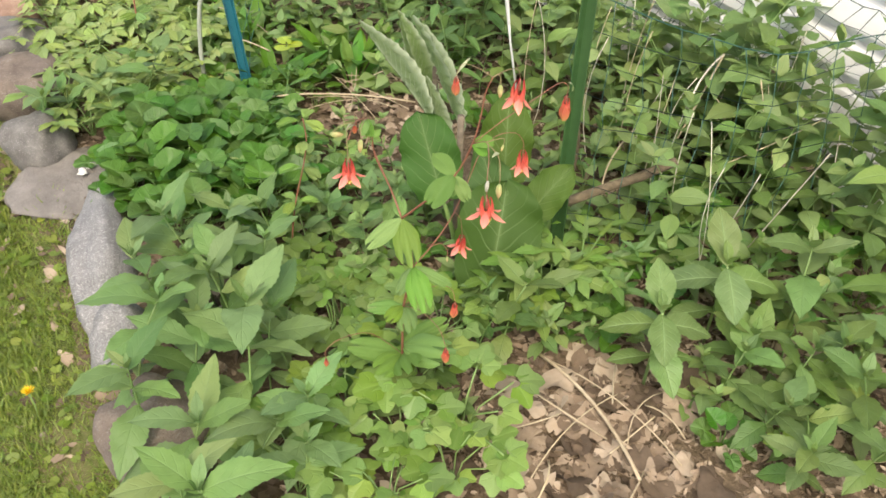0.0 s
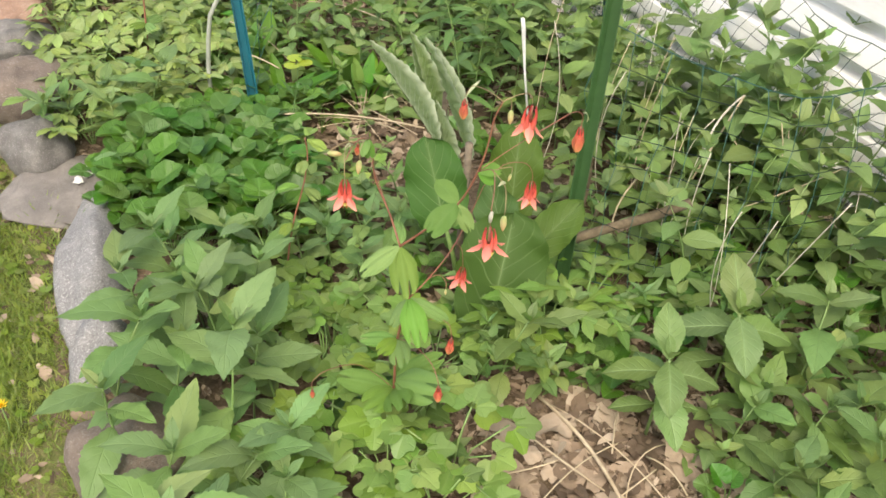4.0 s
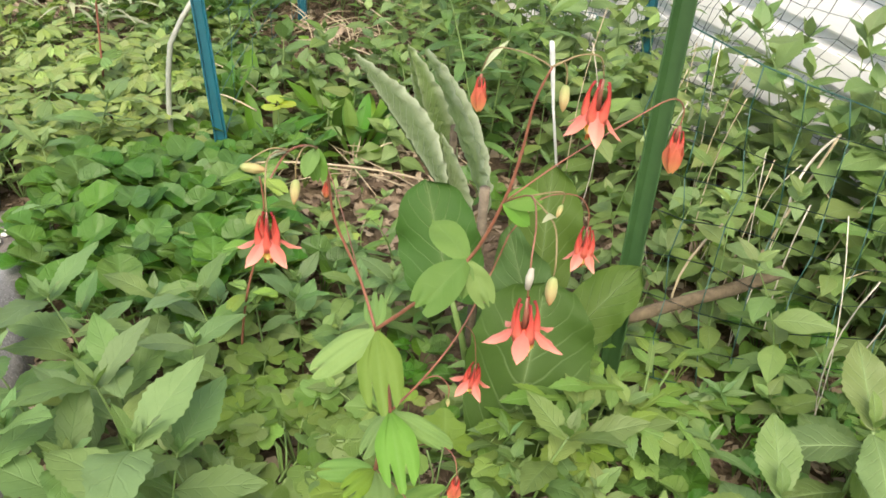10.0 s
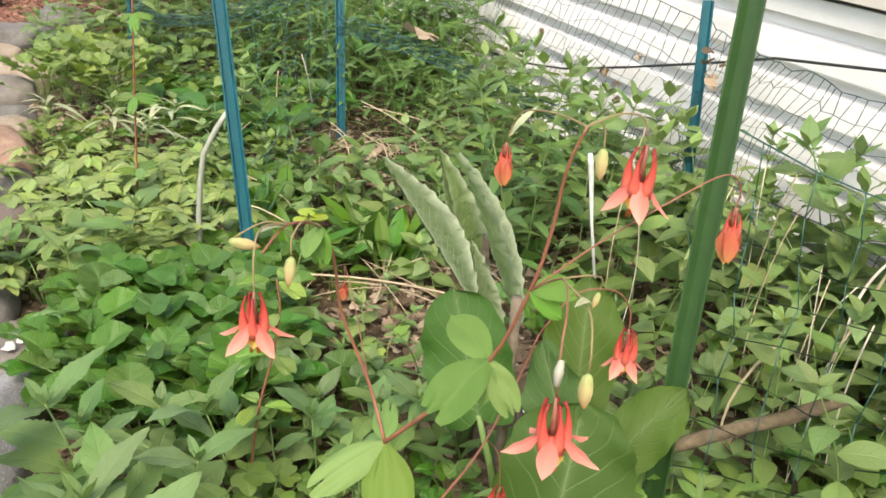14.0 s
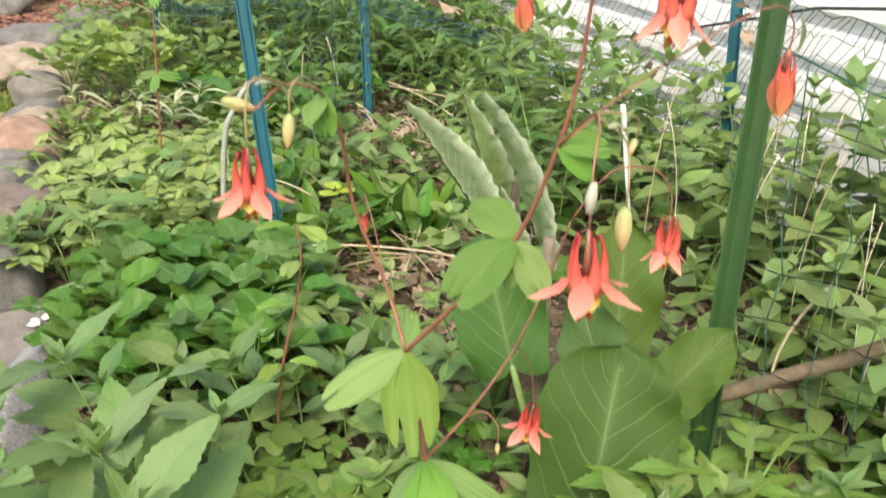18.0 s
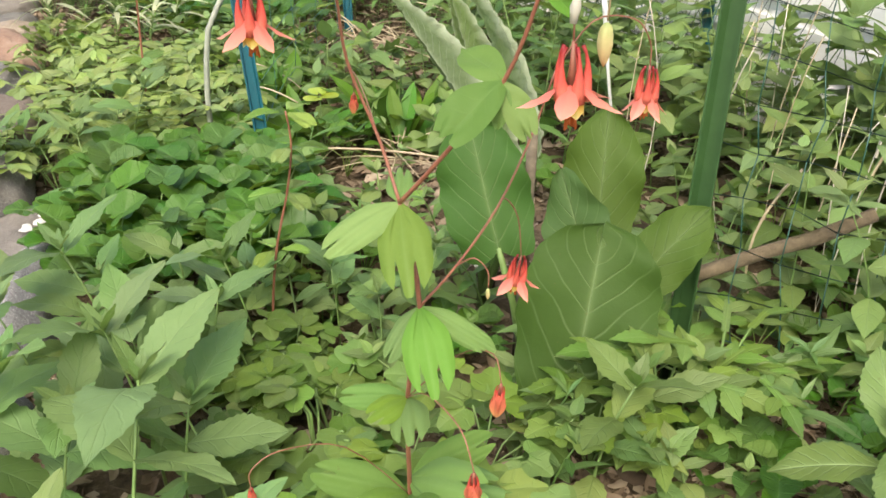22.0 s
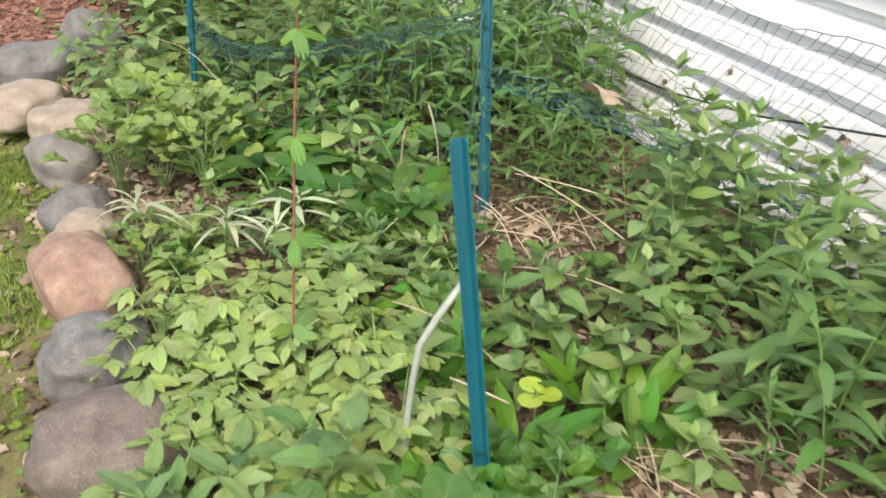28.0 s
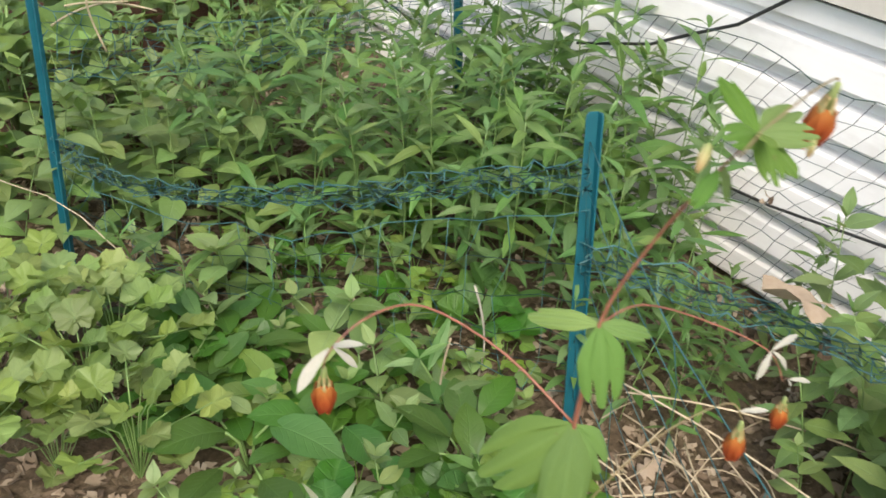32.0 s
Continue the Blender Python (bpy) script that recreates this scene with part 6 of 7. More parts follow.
def columbine_two():
    base = Vector((0.784, 2.91, -0.01))
    c = thing("fading_columbine", "columbine with fading rust-red flowers and white bracts on a red stem", "flower", base)
    A0 = [(0.791, 2.91, 0.15), (0.799, 2.91, 0.33), (0.808, 2.912, 0.52), (0.819, 2.912, 0.70), (0.825, 2.912, 0.80), (0.828, 2.911, 0.87)]
    stem(c, [base] + A0 + [(0.834, 2.895, 0.925), (0.840, 2.872, 0.975), (0.846, 2.862, 0.995)], 0.0029, 0.0003)
    stem(c, [(0.825, 2.912, 0.80), (0.806, 2.955, 0.828), (0.770, 2.985, 0.855), (0.735, 2.985, 0.862), (0.712, 2.985, 0.850), (0.706, 2.985, 0.838)], 0.0009, 0.0005)
    stem(c, [(0.828, 2.911, 0.87), (0.870, 2.920, 0.862), (0.920, 2.912, 0.838), (0.960, 2.890, 0.815), (0.972, 2.880, 0.792)], 0.0007, 0.0005)
    stem(c, [(0.819, 2.912, 0.70), (0.870, 2.895, 0.775), (0.915, 2.880, 0.800), (0.925, 2.872, 0.788)], 0.0006, 0.0005, STALK_TAN)
    stem(c, [(0.846, 2.862, 0.995), (0.875, 2.862, 1.008), (0.902, 2.868, 1.008), (0.905, 2.868, 1.006)], 0.0006, 0.0005, STALK_TAN)
    stem(c, [(0.846, 2.862, 0.995), (0.836, 2.855, 1.000), (0.826, 2.855, 0.992)], 0.0006, 0.0005, STALK_TAN)
    flower(c, (0.712, 2.995, 0.828), 0.0, 0.95, 0.2, (0, 0), True)
    flower(c, (0.972, 2.875, 0.782), 0.0, 0.75, 0.7, (0, 0), True)
    flower(c, (0.925, 2.872, 0.786), 0.05, 0.9, 0.1, (0, 0), True)
    flower(c, (0.905, 2.868, 1.004), 0.15, 1.0, 0.4, (0.15, 0), True)
    bud(c, (0.826, 2.870, 0.992), (0, 0.3), 0.7)
    bud(c, (0.889, 2.862, 0.985), (0, 0), 0.55)
    o = c.matrix_world.translation
    me = Shape().add(*blade(0.25, 9, 0.60, 0.6, 0, 0, 0.5, 0.55, 0.05, 0.5)).mesh("bract", BRACT)
    for p, t in [((0.710, 2.985, 0.850), (0.680, 2.972, 0.846)), ((0.712, 2.985, 0.850), (0.712, 2.968, 0.868)), ((0.712, 2.985, 0.850), (0.722, 2.968, 0.842)),
                 ((0.962, 2.888, 0.815), (0.975, 2.880, 0.832)), ((0.962, 2.888, 0.815), (0.975, 2.870, 0.803)), ((0.962, 2.888, 0.815), (0.943, 2.880, 0.803)),
                 ((0.975, 2.879, 0.793), (0.990, 2.866, 0.797)), ((0.975, 2.879, 0.793), (0.985, 2.872, 0.778)), ((0.922, 2.874, 0.795), (0.930, 2.860, 0.806))]:
        put_mesh("bract", me, c, frame_to(Vector(p) - o, Vector(p).lerp(Vector(t), 0.8) - o, (-0.4, -0.4, 0.8)))
    for node_at, tips in [
        (A0[5], [(0.800, 2.946, 0.868, 3), (0.863, 2.893, 0.862, 3), (0.822, 2.884, 0.822, 2)]),
        (A0[4], [(0.768, 2.940, 0.755, 2), (0.796, 2.880, 0.735, 1), (0.846, 2.890, 0.758, 2)]),
        (A0[3], [(0.784, 2.926, 0.675, 1), (0.818, 2.872, 0.660, 0), (0.868, 2.888, 0.690, 3), (0.858, 2.928, 0.712, 3)]),
        (A0[2], [(0.770, 2.93, 0.505, 1), (0.805, 2.866, 0.485, 0), (0.86, 2.90, 0.52, 1)]),
        (A0[1], [(0.745, 2.94, 0.33), (0.78, 2.85, 0.31), (0.86, 2.89, 0.33), (0.83, 2.97, 0.34)]),
        (A0[0], [(0.74, 2.87, 0.17), (0.80, 2.84, 0.16), (0.85, 2.94, 0.17)]),
        ((0.846, 2.862, 0.995), [(0.866, 2.842, 1.001, 0), (0.830, 2.842, 1.008, 3), (0.886, 2.862, 1.004, 0), (0.850, 2.892, 1.018, 3), (0.818, 2.855, 1.006, 0), (0.862, 2.840, 0.980, 3), (0.838, 2.838, 0.984, 0)]),
        ((0.840, 2.872, 0.975), [(0.865, 2.870, 0.955), (0.822, 2.868, 0.962)]),
    ]:
        for k, t in enumerate(tips):
            leaflet(c, t[3] if len(t) > 3 else k, node_at, t[:3], width=0.74, sorts=FINGERED)


columbine_two()


# ---- litter, straw and lawn ----
def oak_leaf(seed, n=20):
    """A dead oak leaf of length 1: rounded lobes in pairs along a midrib, cut halfway in."""
    verts, faces, uv = [], [], []
    for i in range(n + 1):
        v = i / n
        full = 0.06 + 0.30 * math.sin(math.pi * min(1.0, v * 0.93 + 0.02)) ** 0.7 * (0.55 + 0.55 * v)
        for k, u in enumerate((-1.0, -0.5, 0.0, 0.5, 1.0)):
            swing = 0.5 + 0.5 * math.cos(2 * math.pi * 3.4 * v + (0.7 if u > 0 else 0.0) + seed)
            w = full * (0.42 + 0.58 * swing ** 0.6) if v > 0.08 else 0.03
            verts.append((u * w, v - 0.5 + 0.10 * abs(u) * w, 0.10 * u * u * math.sin(3 * v + seed)))
            uv.append((u, v))
    for i in range(n):
        for k in range(4):
            a = i * 5 + k
            faces.append((a, a + 1, a + 6, a + 5))
    return verts, faces, uv


def dry_leaf_geo(seed, oak, segs=20):
    r = random.Random(seed)
    if oak:
        v, f, uv = oak_leaf(seed)
    else:
        v, f, uv = round_leaf(lambda a: 0.5 * (1 + 0.35 * math.cos(a)) * (1 + 0.12 * math.sin(5 * a + seed)), segs, 0.12, 0.16, 0.05)
    ax = r.uniform(0, 3)
    v = [(x * (1.15 if oak else 0.8), y, z + 0.13 * math.sin(x * 4 + ax) * math.cos(y * 4 + ax)) for x, y, z in v]
    return v, f, uv


LITTER_GEO = [dry_leaf_geo(k, k < 3) for k in range(6)]
LITTER_ME = [Shape().add(*geo).mesh("dead_leaf", DRY_LEAF) for geo in LITTER_GEO]


def litter():
    r = random.Random(12)
    sh = Shape()
    # big dead leaves that can be told apart
    spots = [(1.22, 1.12, 0.24, 0.19, 135), (1.08, 1.00, 0.10, 0.10, 30), (1.28, 2.29, 0.24, 0.11, 64), (1.34, 2.50, 0.16, 0.08, 24), (1.20, 1.55, 0.10, 0.06, 10), (1.45, 3.35, 0.14, 0.12, 12), (0.60, 3.70, 0.09, 0.12, 14), (0.56, 4.65, 0.10, 0.25, 20), (1.05, 3.25, 0.3, 0.3, 14), (1.62, 1.45, 0.2, 0.15, 16), (0.85, 4.35, 0.15, 0.25, 14), (0.33, 2.95, 0.06, 0.55, 30), (0.32, 3.85, 0.07, 0.5, 26)]
    for cx, cy, rx, ry, n in spots:
        for _ in range(n):
            x, y = r.gauss(cx, rx * 0.55), r.gauss(cy, ry * 0.55)
            s = r.uniform(0.034, 0.085) if cy < 1.2 else r.uniform(0.024, 0.060)
            m = Matrix.Translation((x, y, height(x, y) + 0.010 + r.uniform(0, 0.012))) @ Matrix.Rotation(r.uniform(0, 6.28), 4, "Z") @ Matrix.Rotation(r.uniform(-0.4, 0.4), 4, "X") @ Matrix.Rotation(r.uniform(-0.5, 0.5), 4, "Y") @ Matrix.Scale(s, 4)
            k = r.randrange(6)
            if cy > 2.9 or cx < 0.5:  # far from the path: joined to the loose litter
                sh.add(*LITTER_GEO[k], m)
                continue
            ob = new("dead_leaf", LITTER_ME[k])
            ob.matrix_world = m
            tagged(ob, "curled dry brown leaf lying on the soil", "dead leaf", "leaf litter")
    # the rest of the litter
    geos = [dry_leaf_geo(k + 20, False, 8) for k in range(5)]
    for i in range(26000):
        x, y = (r.uniform(0.45 if i % 30 else 0.25, 2.12 if i % 30 else 0.5), r.uniform(0.7, 5.4)) if i > 4500 else (r.uniform(1.0, 2.0), r.uniform(0.75, 1.5))
        s = r.uniform(0.012, 0.040)
        v, f, uv = geos[r.randrange(5)]
        m = Matrix.Translation((x, y, height(x, y) + r.uniform(0.002, 0.010))) @ Matrix.Rotation(r.uniform(0, 6.28), 4, "Z") @ Matrix.Rotation(r.uniform(-0.8, 0.8), 4, "X") @ Matrix.Diagonal((s * r.uniform(0.22, 0.9), s, s, 1))
        sh.add(v, f, uv, m)
    ob = put_mesh("leaf_litter", sh.mesh("leaf_litter", DRY_LEAF))
    tagged(ob, "brown broken leaf litter covering the soil", "leaf litter", kind="stuff")


litter()


def straws():
    r = random.Random(31)
    def one(x, y, L, yaw, lift, rad, name="straw", label="thin dry straw stalk lying on the bed", z0=0.012):
        d = Vector((math.cos(yaw), math.sin(yaw), 0))
        a = Vector((x, y, height(x, y) + z0)) - d * L / 2
        pts = bend(a, a + d * L + Vector((0, 0, lift)), r.uniform(0.0, 0.02), 6, r.uniform(-0.02, 0.02))
        rod(name, label, "straw", pts, rad, STRAW, 5, "dry stalks")
    for _ in range(30):  # heap at the foot of the stake
        one(r.gauss(1.47, 0.12), r.gauss(3.32, 0.09), r.uniform(0.08, 0.26), r.uniform(0, 3.14), r.uniform(-0.01, 0.05), r.uniform(0.0009, 0.002), z0=0.02 + r.uniform(0, 0.03))
    for _ in range(16):
        one(r.gauss(1.35, 0.14), r.gauss(2.42, 0.10), r.uniform(0.10, 0.28), r.uniform(0, 3.14), r.uniform(-0.01, 0.04), r.uniform(0.0009, 0.002), z0=0.03)
    for _ in range(9):
        one(r.gauss(1.22, 0.10), r.gauss(1.10, 0.10), r.uniform(0.08, 0.22), r.uniform(0, 3.14), r.uniform(-0.01, 0.03), r.uniform(0.0008, 0.0018), z0=0.025)
    for _ in range(14):  # between the dock and the fading columbine
        one(r.gauss(1.02, 0.12), r.gauss(3.18, 0.13), r.uniform(0.08, 0.22), r.uniform(0, 3.14), r.uniform(-0.01, 0.04), r.uniform(0.0009, 0.0018), z0=0.03)
    # long ones
    L = [((0.960, 2.43, 0.070), (1.39, 2.258, 0.055), 0.0024), ((1.217, 1.313, 0.025), (1.21, 0.98, 0.035), 0.0034), ((1.225, 1.30, 0.02), (1.30, 0.98, 0.025), 0.0013), ((1.04, 1.06, 0.03), (1.30, 1.16, 0.03), 0.0012),
         ((1.50, 3.42, 0.16), (1.62, 2.85, 0.10), 0.0018), ((1.50, 3.40, 0.15), (1.85, 3.05, 0.08), 0.0018), ((1.02, 3.0, 0.10), (1.16, 2.75, 0.06), 0.0016), ((1.10, 2.62, 0.10), (1.02, 2.70, 0.12), 0.002),
         ((1.30, 3.02, 0.12), (1.52, 2.80, 0.10), 0.0016)]
    for a, b, rad in L:
        rod("dry_stalk", "long pale dry stalk lying across the plants", "straw", bend(a, b, 0.015, 8, 0.015), rad, STRAW, 6, "dry stalks")
    rod("dry_stalk", "long pale dry stalk curving across the plants", "straw", [(0.716, 4.378, 0.30), (0.764, 4.31, 0.293), (0.80, 4.26, 0.29), (0.84, 4.19, 0.27), (0.882, 4.12, 0.22), (0.95, 4.16, 0.12)], 0.0011, STRAW, 6, "dry stalks")
    # standing dead stalks by the fence
    S = [((1.605, 1.61, 0.0), (1.599, 1.597, 0.284), 0.0022), ((1.72, 1.55, 0.0), (1.66, 1.50, 0.36), 0.0018), ((1.83, 1.75, 0.0), (1.885, 1.674, 0.367), 0.0026), ((1.885, 1.674, 0.367), (1.80, 1.66, 0.25), 0.0026),
         ((1.66, 1.78, 0.0), (1.62, 1.76, 0.42), 0.0016), ((1.75, 1.85, 0.0), (1.79, 1.83, 0.45), 0.0016), ((1.70, 1.60, 0.1), (1.98, 1.44, 0.30), 0.0018), ((1.95, 1.62, 0.0), (1.98, 1.55, 0.46), 0.0014),
         ((1.60, 2.02, 0.0), (1.58, 2.0, 0.44), 0.0014), ((1.88, 2.02, 0.0), (1.86, 2.05, 0.40), 0.0015), ((1.45, 1.66, 0.0), (1.452, 1.64, 0.40), 0.004), ((1.28, 3.62, 0.0), (1.27, 3.60, 0.22), 0.0022), ((1.40, 3.68, 0.0), (1.36, 3.66, 0.26), 0.0022), ((1.10, 3.30, 0.02), (1.12, 3.24, 0.16), 0.0014)]
    for _ in range(9):
        x, y = r.uniform(1.55, 2.05), r.uniform(1.5, 2.1)
        S.append(((x, y, 0.0), (x + r.uniform(-0.05, 0.05), y + r.uniform(-0.05, 0.05), r.uniform(0.30, 0.50)), r.uniform(0.0010, 0.0016)))
    for _ in range(14):
        x, y = r.uniform(1.6, 2.06), r.uniform(1.25, 1.85)
        S.append(((x, y, 0.0), (x + r.uniform(-0.14, 0.14), y + r.uniform(-0.12, 0.12), r.uniform(0.26, 0.46)), r.uniform(0.0011, 0.0017)))
    for a, b, rad in S:
        rod("standing_stalk", "dead pale stalk standing among the weeds", "stalk", bend(a, b, 0.0, 8, r.uniform(-0.05, 0.05)), rad * (0.72 if rad < 0.0021 else 1.0), BARK if rad > 0.0035 else PALE_TWIG if r.random() < 0.6 else STRAW, 6, "dead stalks")


straws()


def lawn():
    r = random.Random(8)
    sh = Shape()
    v, f, uv = [(-0.05, 0, 0), (0.05, 0, 0), (0.04, 0.55, -0.05), (-0.04, 0.55, -0.05), (0, 1.0, -0.25)], [(0, 1, 2, 3), (3, 2, 4)], [(-1, 0), (1, 0), (1, 0.5), (-1, 0.5), (0, 1)]
    for _ in range(120000):
        x = 0.46 - abs(r.gauss(0, 0.30))
        y = r.uniform(0.9, 5.4)
        bare = noise.noise(Vector((x * 5, y * 5, 1.0)))
        if bare < -0.25 or x < -0.8 or (x > 0.33 and r.random() < 0.7) or (y > 2.2 and r.random() < 0.55) or y - 0.6 * x > 4.75:
            continue
        s = r.uniform(0.015, 0.04) * (1 + 0.6 * bare)
        m = Matrix.Translation((x, y, height(x, y) - 0.002)) @ Matrix.Rotation(r.uniform(0, 6.28), 4, "Z") @ Matrix.Rotation(r.uniform(0.4, 1.4), 4, "X") @ Matrix.Diagonal((s * 0.8, s, s, 1))
        sh.add(v, f, uv, m)
    for _ in range(45000):
        x, y = r.uniform(0.02, 0.44), r.uniform(1.1, 2.5)
        bare = noise.noise(Vector((x * 6, y * 6, 4.0)))
        if bare < -0.15 or (x > 0.36 and r.random() < 0.6):
            continue
        s = r.uniform(0.010, 0.026) * (1 + 0.5 * bare)
        sh.add(v, f, uv, Matrix.Translation((x, y, height(x, y) - 0.002)) @ Matrix.Rotation(r.uniform(0, 6.28), 4, "Z") @ Matrix.Rotation(r.uniform(0.3, 1.4), 4, "X") @ Matrix.Diagonal((s * 1.0, s, s, 1)))
    for _ in range(900):  # small lawn weeds
        x, y = 0.42 - abs(r.gauss(0, 0.3)), r.uniform(1.2, 5.2)
        s = r.uniform(0.012, 0.024)
        hv, hf, huv = HEARTS
        sh.add(hv, hf, huv, Matrix.Translation((x, y, height(x, y) + r.uniform(0.006, 0.02))) @ Matrix.Rotation(r.uniform(0, 6.28), 4, "Z") @ Matrix.Rotation(r.uniform(-0.4, 0.4), 4, "X") @ Matrix.Scale(s, 4))
    ob = put_mesh("lawn_grass", sh.mesh("lawn_grass", GRASS))
    tagged(ob, "thin yellow-green lawn grass with clover", "grass", kind="stuff")


HEARTS = round_leaf(heart, 10, 0.1, 0.1)
lawn()


def dandelion(x, y):
    d = thing("dandelion", "single yellow dandelion flower in the lawn", "flower", (x, y, height(x, y)))
    part("stem", Shape().add(*tube([(0, 0, 0), (0.003, 0, 0.04), (0.0, 0.003, 0.075)], 0.0015, 6)), STEM_GREEN, d)
    yel = plain_material("dandelion_yellow", (0.70, 0.42, 0.01), (0.85, 0.62, 0.02), 80, 0.6, 0.2)
    sh = Shape()
    v, f, uv = blade(0.22, 3, 0.5, 0.6, 0, 0, 0, -0.2, 0, 0, 1)
    for k in range(46):
        ring = k / 46
        sh.add(v, f, uv, Matrix.Translation((0, 0.003, 0.076)) @ Matrix.Rotation(k * 2.4, 4, "Z") @ Matrix.Rotation(radians(85 - 75 * ring), 4, "X") @ Matrix.Scale(0.009 + 0.007 * ring, 4))
    part("flower_head", sh, yel, d, "yellow flower head")


dandelion(0.31, 1.66)


def small_things():
    # the yellow seedling, white petals, a dry leaf hung on the net
    y = thing("yellow_seedling", "bright yellow-green seedling with three round leaves", "plant", (1.150, 2.615, 0.0))
    part("stem", Shape().add(*tube([(0, 0, 0), (0, 0, 0.115)], 0.0013, 5)), STEM_GREEN, y)
    ymat = leaf_material("yellow_leaf", (0.24, 0.36, 0.03), (0.33, 0.45, 0.05), (0.4, 0.5, 0.12), veins=4)
    me = Shape().add(*round_leaf(lambda a: 0.5 + 0.1 * math.cos(a), 16, 0.1, 0.1)).mesh("leaf", ymat)
    for k in range(3):
        put_mesh("leaf", me, y, leaf_pose((0.018 * math.sin(k * 2.1), 0.018 * math.cos(k * 2.1), 0.117 - 0.003 * k), -k * 2.1, 0.1, 0.044))
    d = new("dry_leaf", Shape().add(*dry_leaf_geo(99, False)).mesh("dry_leaf", DRY_LEAF))
    d.matrix_world = pose(1.63, 3.215, 0.405, 25, 10, 40) @ Matrix.Scale(0.11, 4)
    tagged(d, "curled tan dry leaf caught in the sagging net", "dead leaf")
    r = random.Random(5)
    white = plain_material("white_petal", (0.62, 0.62, 0.60), (0.80, 0.80, 0.78), 40, 0.6, 0.1)
    me = Shape().add(*round_leaf(lambda a: 0.5, 8, 0.2, 0.3)).mesh("petal", white)
    for _ in range(26):
        x, yy = r.choice([(1.30, 2.1), (1.6, 1.9), (0.8, 2.0), (1.2, 3.4), (1.55, 2.2)])
        x, yy = x + r.gauss(0, 0.22), yy + r.gauss(0, 0.25)
        if x > 2.1 or x < 0.5:
            continue
        ob = new("fallen_petal", me)
        ob.matrix_world = Matrix.Translation((x, yy, height(x, yy) + 0.012)) @ Matrix.Rotation(r.uniform(0, 6), 4, "Z") @ Matrix.Rotation(r.uniform(-0.5, 0.5), 4, "X") @ Matrix.Scale(0.008, 4)
        tagged(ob, "tiny fallen white petal on the ground", "petal", "fallen petals")


small_things()


# ---- far border: shrubs behind the mulch ----
def shrub(at, size, seed):
    r = random.Random(seed)
    s = thing("dark_shrub", "dark green leafy shrub behind the mulch path", "shrub", at, "far shrubs")
    sh = Shape()
    tips = []
    for k in range(9):
        a = k * 2.4
        e = Vector((math.cos(a) * size * r.uniform(0.3, 0.8), math.sin(a) * size * r.uniform(0.3, 0.8), size * r.uniform(0.6, 1.2)))
        sh.add(*tube([(0, 0, 0), e * 0.5 + Vector((0, 0, 0.1)), e], [0.012, 0.008, 0.004], 5))
        tips.append(e)
    tagged(part("branchwork", sh, BARK, s), kind="stuff")
    sh = Shape()
    v, f, uv = blade(0.5, 4, 0.4, 0.9, 0, 0, 0.2, 0.2, 0, 0, 1)
    for _ in range(900):
        e = r.choice(tips) * r.uniform(0.35, 1.1) + Vector((r.gauss(0, 0.12), r.gauss(0, 0.12), r.gauss(0, 0.1))) * size
        if e.z < 0.02:
            continue
        sh.add(v, f, uv, leaf_pose(e, r.uniform(0, 6.28), r.uniform(-0.5, 0.7), r.uniform(0.06, 0.11)))
    tagged(part("crown", sh, WEED, s), kind="stuff")


for k, (x, y, sz) in enumerate([(-0.9, 7.2, 0.7), (-0.1, 7.2, 0.8), (0.25, 6.9, 0.55), (0.7, 7.2, 0.7), (1.4, 7.0, 0.7), (-1.8, 7.0, 0.6), (1.9, 6.5, 0.6)]):
    shrub((x, y, -0.03), sz, k + 40)


def blossoms(at, seed):
    """A low clump with white five-petalled flowers."""
    r = random.Random(seed)
    c = thing("white_flower", "small clump of white blossoms beside the mulch path", "flower", at, "white blossoms")
    for k in range(6):
        e = Vector((r.gauss(0, 0.05), r.gauss(0, 0.06), r.uniform(0.05, 0.13)))
        part("stem", Shape().add(*tube([(0, 0, 0), e * 0.5 + Vector((0, 0, 0.02)), e], 0.0015, 5)), STEM_GREEN, c)
        sh = Shape()
        v, f, uv = blade(0.7, 3, 0.6, 0.5, 0, 0, 0.1, 0.2, 0, 0, 1)
        for a in range(5):
            sh.add(v, f, uv, Matrix.Translation(e) @ Matrix.Rotation(a * 1.257 + k, 4, "Z") @ Matrix.Rotation(0.35, 4, "X") @ Matrix.Scale(0.022, 4))
        part("blossom", sh, BRACT, c, "white flower")


for k, at in enumerate([(0.72, 6.22, -0.03), (0.42, 6.75, -0.03), (0.95, 5.9, -0.02)]):
    blossoms(at, k + 3)


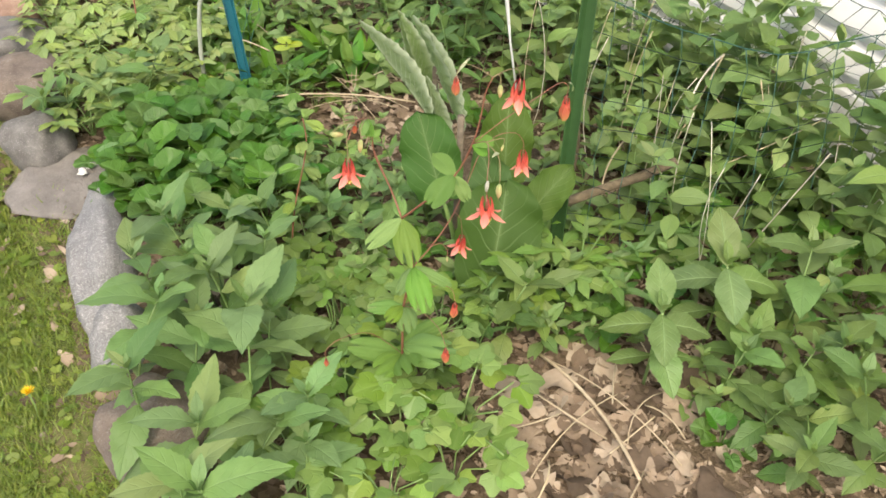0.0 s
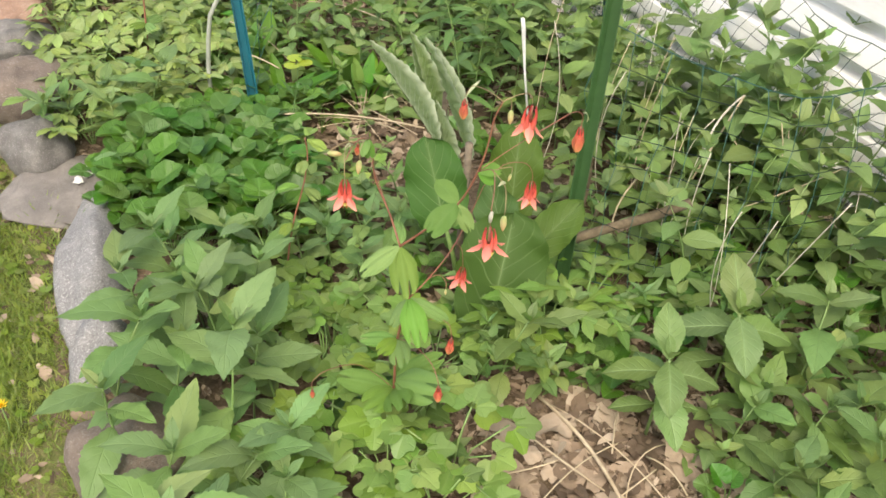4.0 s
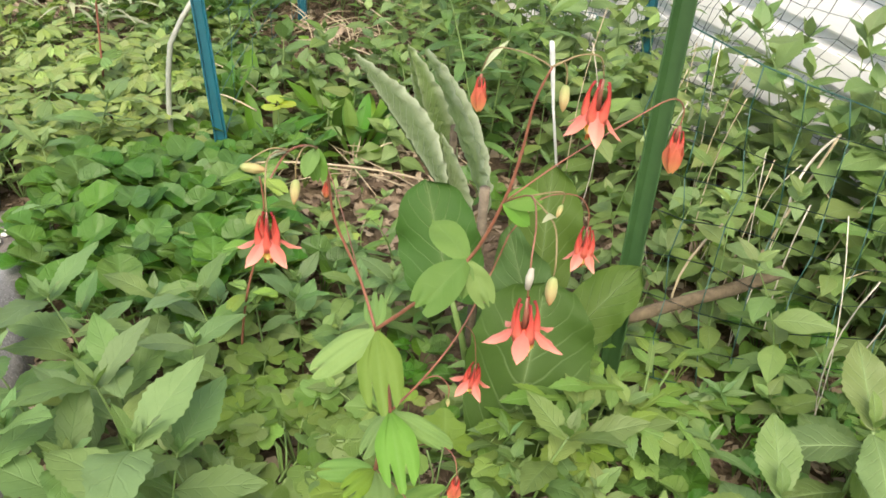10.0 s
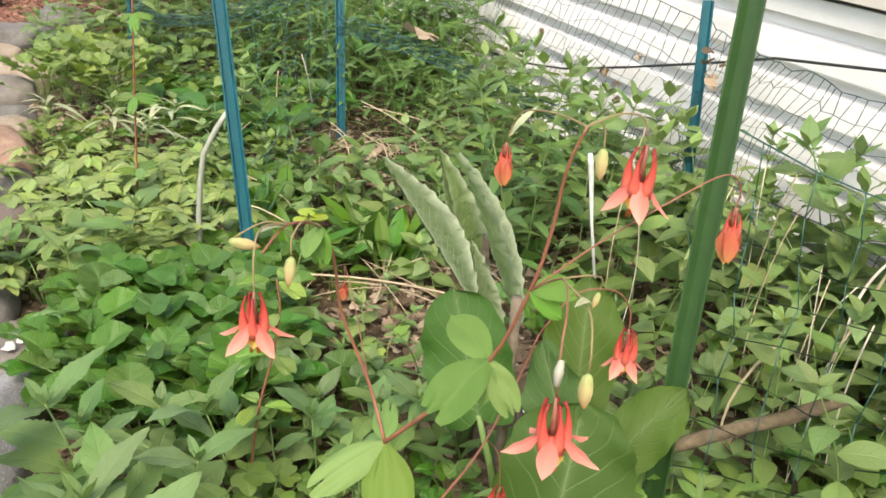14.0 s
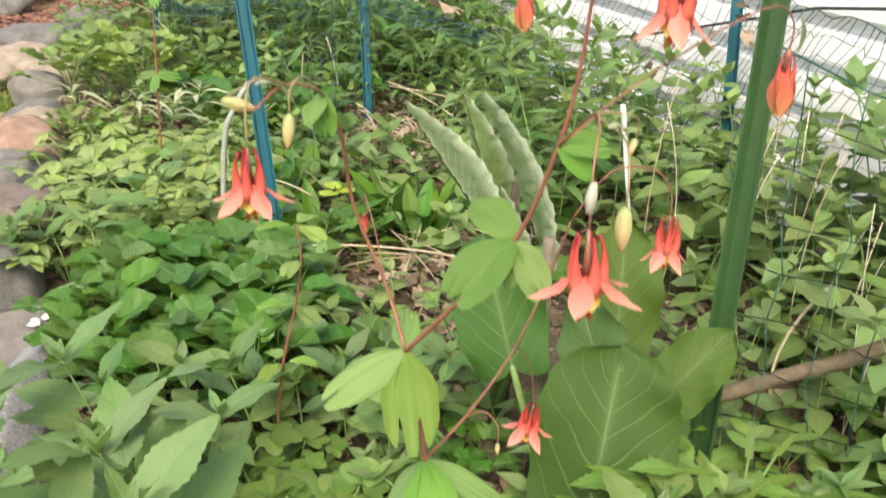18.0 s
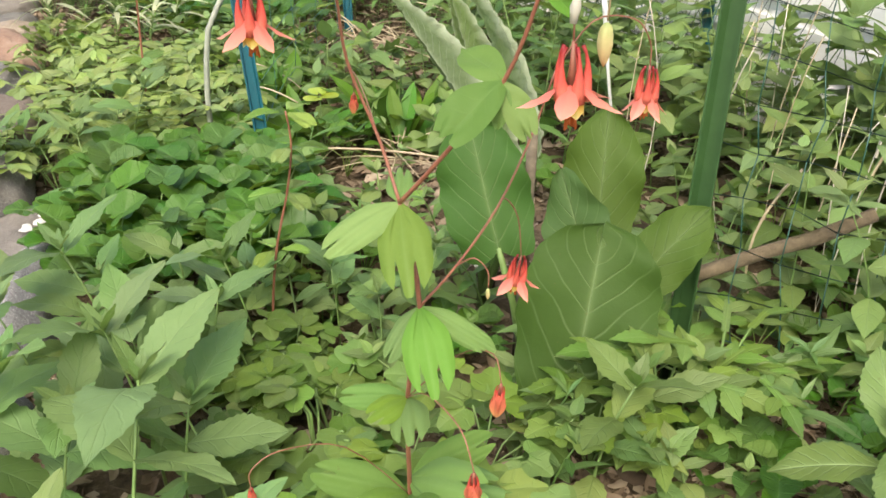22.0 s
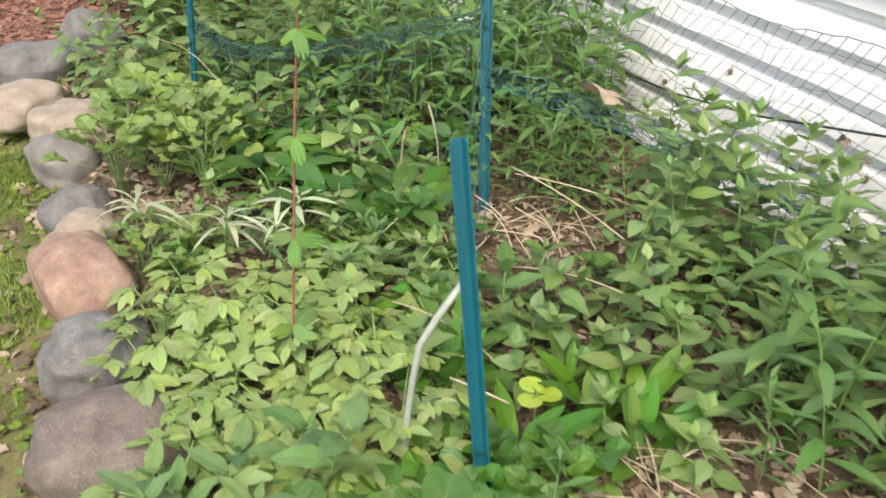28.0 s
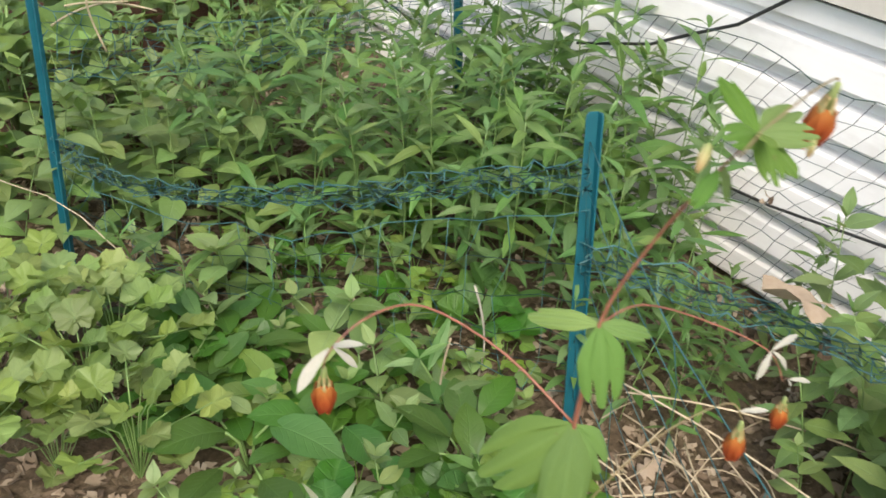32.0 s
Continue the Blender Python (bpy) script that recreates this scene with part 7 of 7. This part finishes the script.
# ---- bark chips of the mulch path ----
def chips():
    r = random.Random(77)
    m = plain_material("bark_chip", (0.10, 0.040, 0.026), (0.26, 0.135, 0.095), 60, 0.9, 0.6, vary=0.9)
    sh = Shape()
    for _ in range(5200):
        x, y = r.uniform(-0.9, 1.0), r.uniform(4.2, 6.9)
        if y - 0.6 * x < 4.72 + r.uniform(-0.1, 0.1) or (x > 0.62 and y < 5.4):
            continue
        L, w, t = r.uniform(0.010, 0.035), r.uniform(0.004, 0.011), r.uniform(0.002, 0.005)
        box = [(a * L, b * w * (1 + 0.3 * a), c * t) for c in (-1, 1) for a, b in ((-1, -1), (1, -1), (1, 1), (-1, 1))]
        sh.add(box, [(4, 5, 6, 7), (0, 1, 5, 4), (1, 2, 6, 5), (2, 3, 7, 6), (3, 0, 4, 7)], None,
               Matrix.Translation((x, y, height(x, y) + 0.006)) @ Matrix.Rotation(r.uniform(0, 6.28), 4, "Z") @ Matrix.Rotation(r.uniform(-0.4, 0.4), 4, "X") @ Matrix.Rotation(r.uniform(-0.3, 0.3), 4, "Y"))
    tagged(put_mesh("bark_mulch", sh.mesh("bark_mulch", m, False)), "reddish brown bark chips of the mulch path", "mulch", kind="stuff")


chips()


# ---- large leaves behind the far stake ----
def rhubarb(at, seed):
    r = random.Random(seed)
    ob = thing("large_leaf_plant", "plant with very large pale green leaves beside the mulch", "plant", at)
    mat = LARGE_LEAF
    for k in range(5):
        a = -0.6 - k * 1.1 + r.uniform(-0.3, 0.3)
        b = Vector((math.cos(a) * 0.10, math.sin(a) * 0.10, 0.30 + 0.025 * k))
        t = b + Vector((math.cos(a) * 0.20, math.sin(a) * 0.20, 0.07))
        part("leaf", Shape().add(*wavy_blade(0.95, 14, 0.42, 0.5, 0.1, 0.25, 0.05, 9, 6, 0.2, 0.02, seed + k)), mat, ob, m=frame_to(b, t, (0, -0.5, 0.9)))
        part("stalk", Shape().add(*tube([(0, 0, 0), b * 0.5 + Vector((0, 0, 0.03)), b], [0.007, 0.006, 0.005], 6)), STEM_GREEN, ob)


LARGE_LEAF = leaf_material("large_leaf", (0.09, 0.18, 0.045), (0.13, 0.24, 0.065), (0.18, 0.28, 0.09), veins=6, vein_amount=0.4)
rhubarb((0.92, 5.22, 0.0), 4)
netting("wire_net", [(0.873, 4.45, 0.58), (1.20, 4.55, 0.47), (1.65, 4.66, 0.40), (2.08, 4.75, 0.38)], [(0.868, 4.45, 0.44), (1.20, 4.55, 0.36), (1.65, 4.66, 0.31), (2.08, 4.74, 0.30)], 7, 34, 7, "bunched green net running back to the wall", thick=0.0006, jitter=0.007, bunch=0.3)
for k, (a, b) in enumerate([((0.93, 4.46, 0.575), (1.12, 4.50, 0.53)), ((0.90, 4.46, 0.54), (1.06, 4.49, 0.56)), ((0.97, 4.45, 0.585), (1.00, 4.47, 0.47))]):
    rod("dry_straw", "dry pale straw caught in the net", "straw", bend(a, b, 0.01, 8, 0.01), 0.0022, STRAW, 5, "dry stalks")


def dead_vine(at, seed, size):
    """A dry tendril with two curled leaves, caught in the net."""
    r = random.Random(seed)
    v = thing("dead_vine", "dry tan vine scrap tangled in the net and weeds", "dead vine", at, "vine scraps")
    pts = [Vector((0, 0, 0))]
    for _ in range(6):
        pts.append(pts[-1] + Vector((r.uniform(-0.004, 0.004), r.uniform(-0.025, 0.025), r.uniform(-0.022, 0.014))) * size)
    part("tendril", Shape().add(*tube(pts, 0.0013, 5)), STRAW, v)
    for k in (2, 5):
        part("dry_leaf", Shape().add(*dry_leaf_geo(seed + k, False)), DRY_LEAF, v, m=Matrix.Translation(pts[k]) @ Matrix.Rotation(r.uniform(0, 6), 4, "X") @ Matrix.Rotation(r.uniform(0, 6), 4, "Z") @ Matrix.Scale(0.026 * size, 4))


for k, (x, y, z, s) in enumerate([(1.93, 1.50, 0.20, 1.2), (1.98, 1.42, 0.17, 1.2), (2.02, 1.62, 0.30, 1.0), (1.88, 1.66, 0.26, 0.9)]):
    dead_vine((x, y, z), 90 + k, s)
for k, (y, z, s) in enumerate([(2.45, 0.545, 1.3), (2.43, 0.47, 1.3), (2.89, 0.364, 1.0), (2.83, 0.357, 1.1), (2.40, 0.53, 0.8), (2.75, 0.45, 0.7), (3.3, 0.42, 0.7), (3.6, 0.30, 0.7)]):
    dead_vine((2.062, y, z), 70 + k, s)
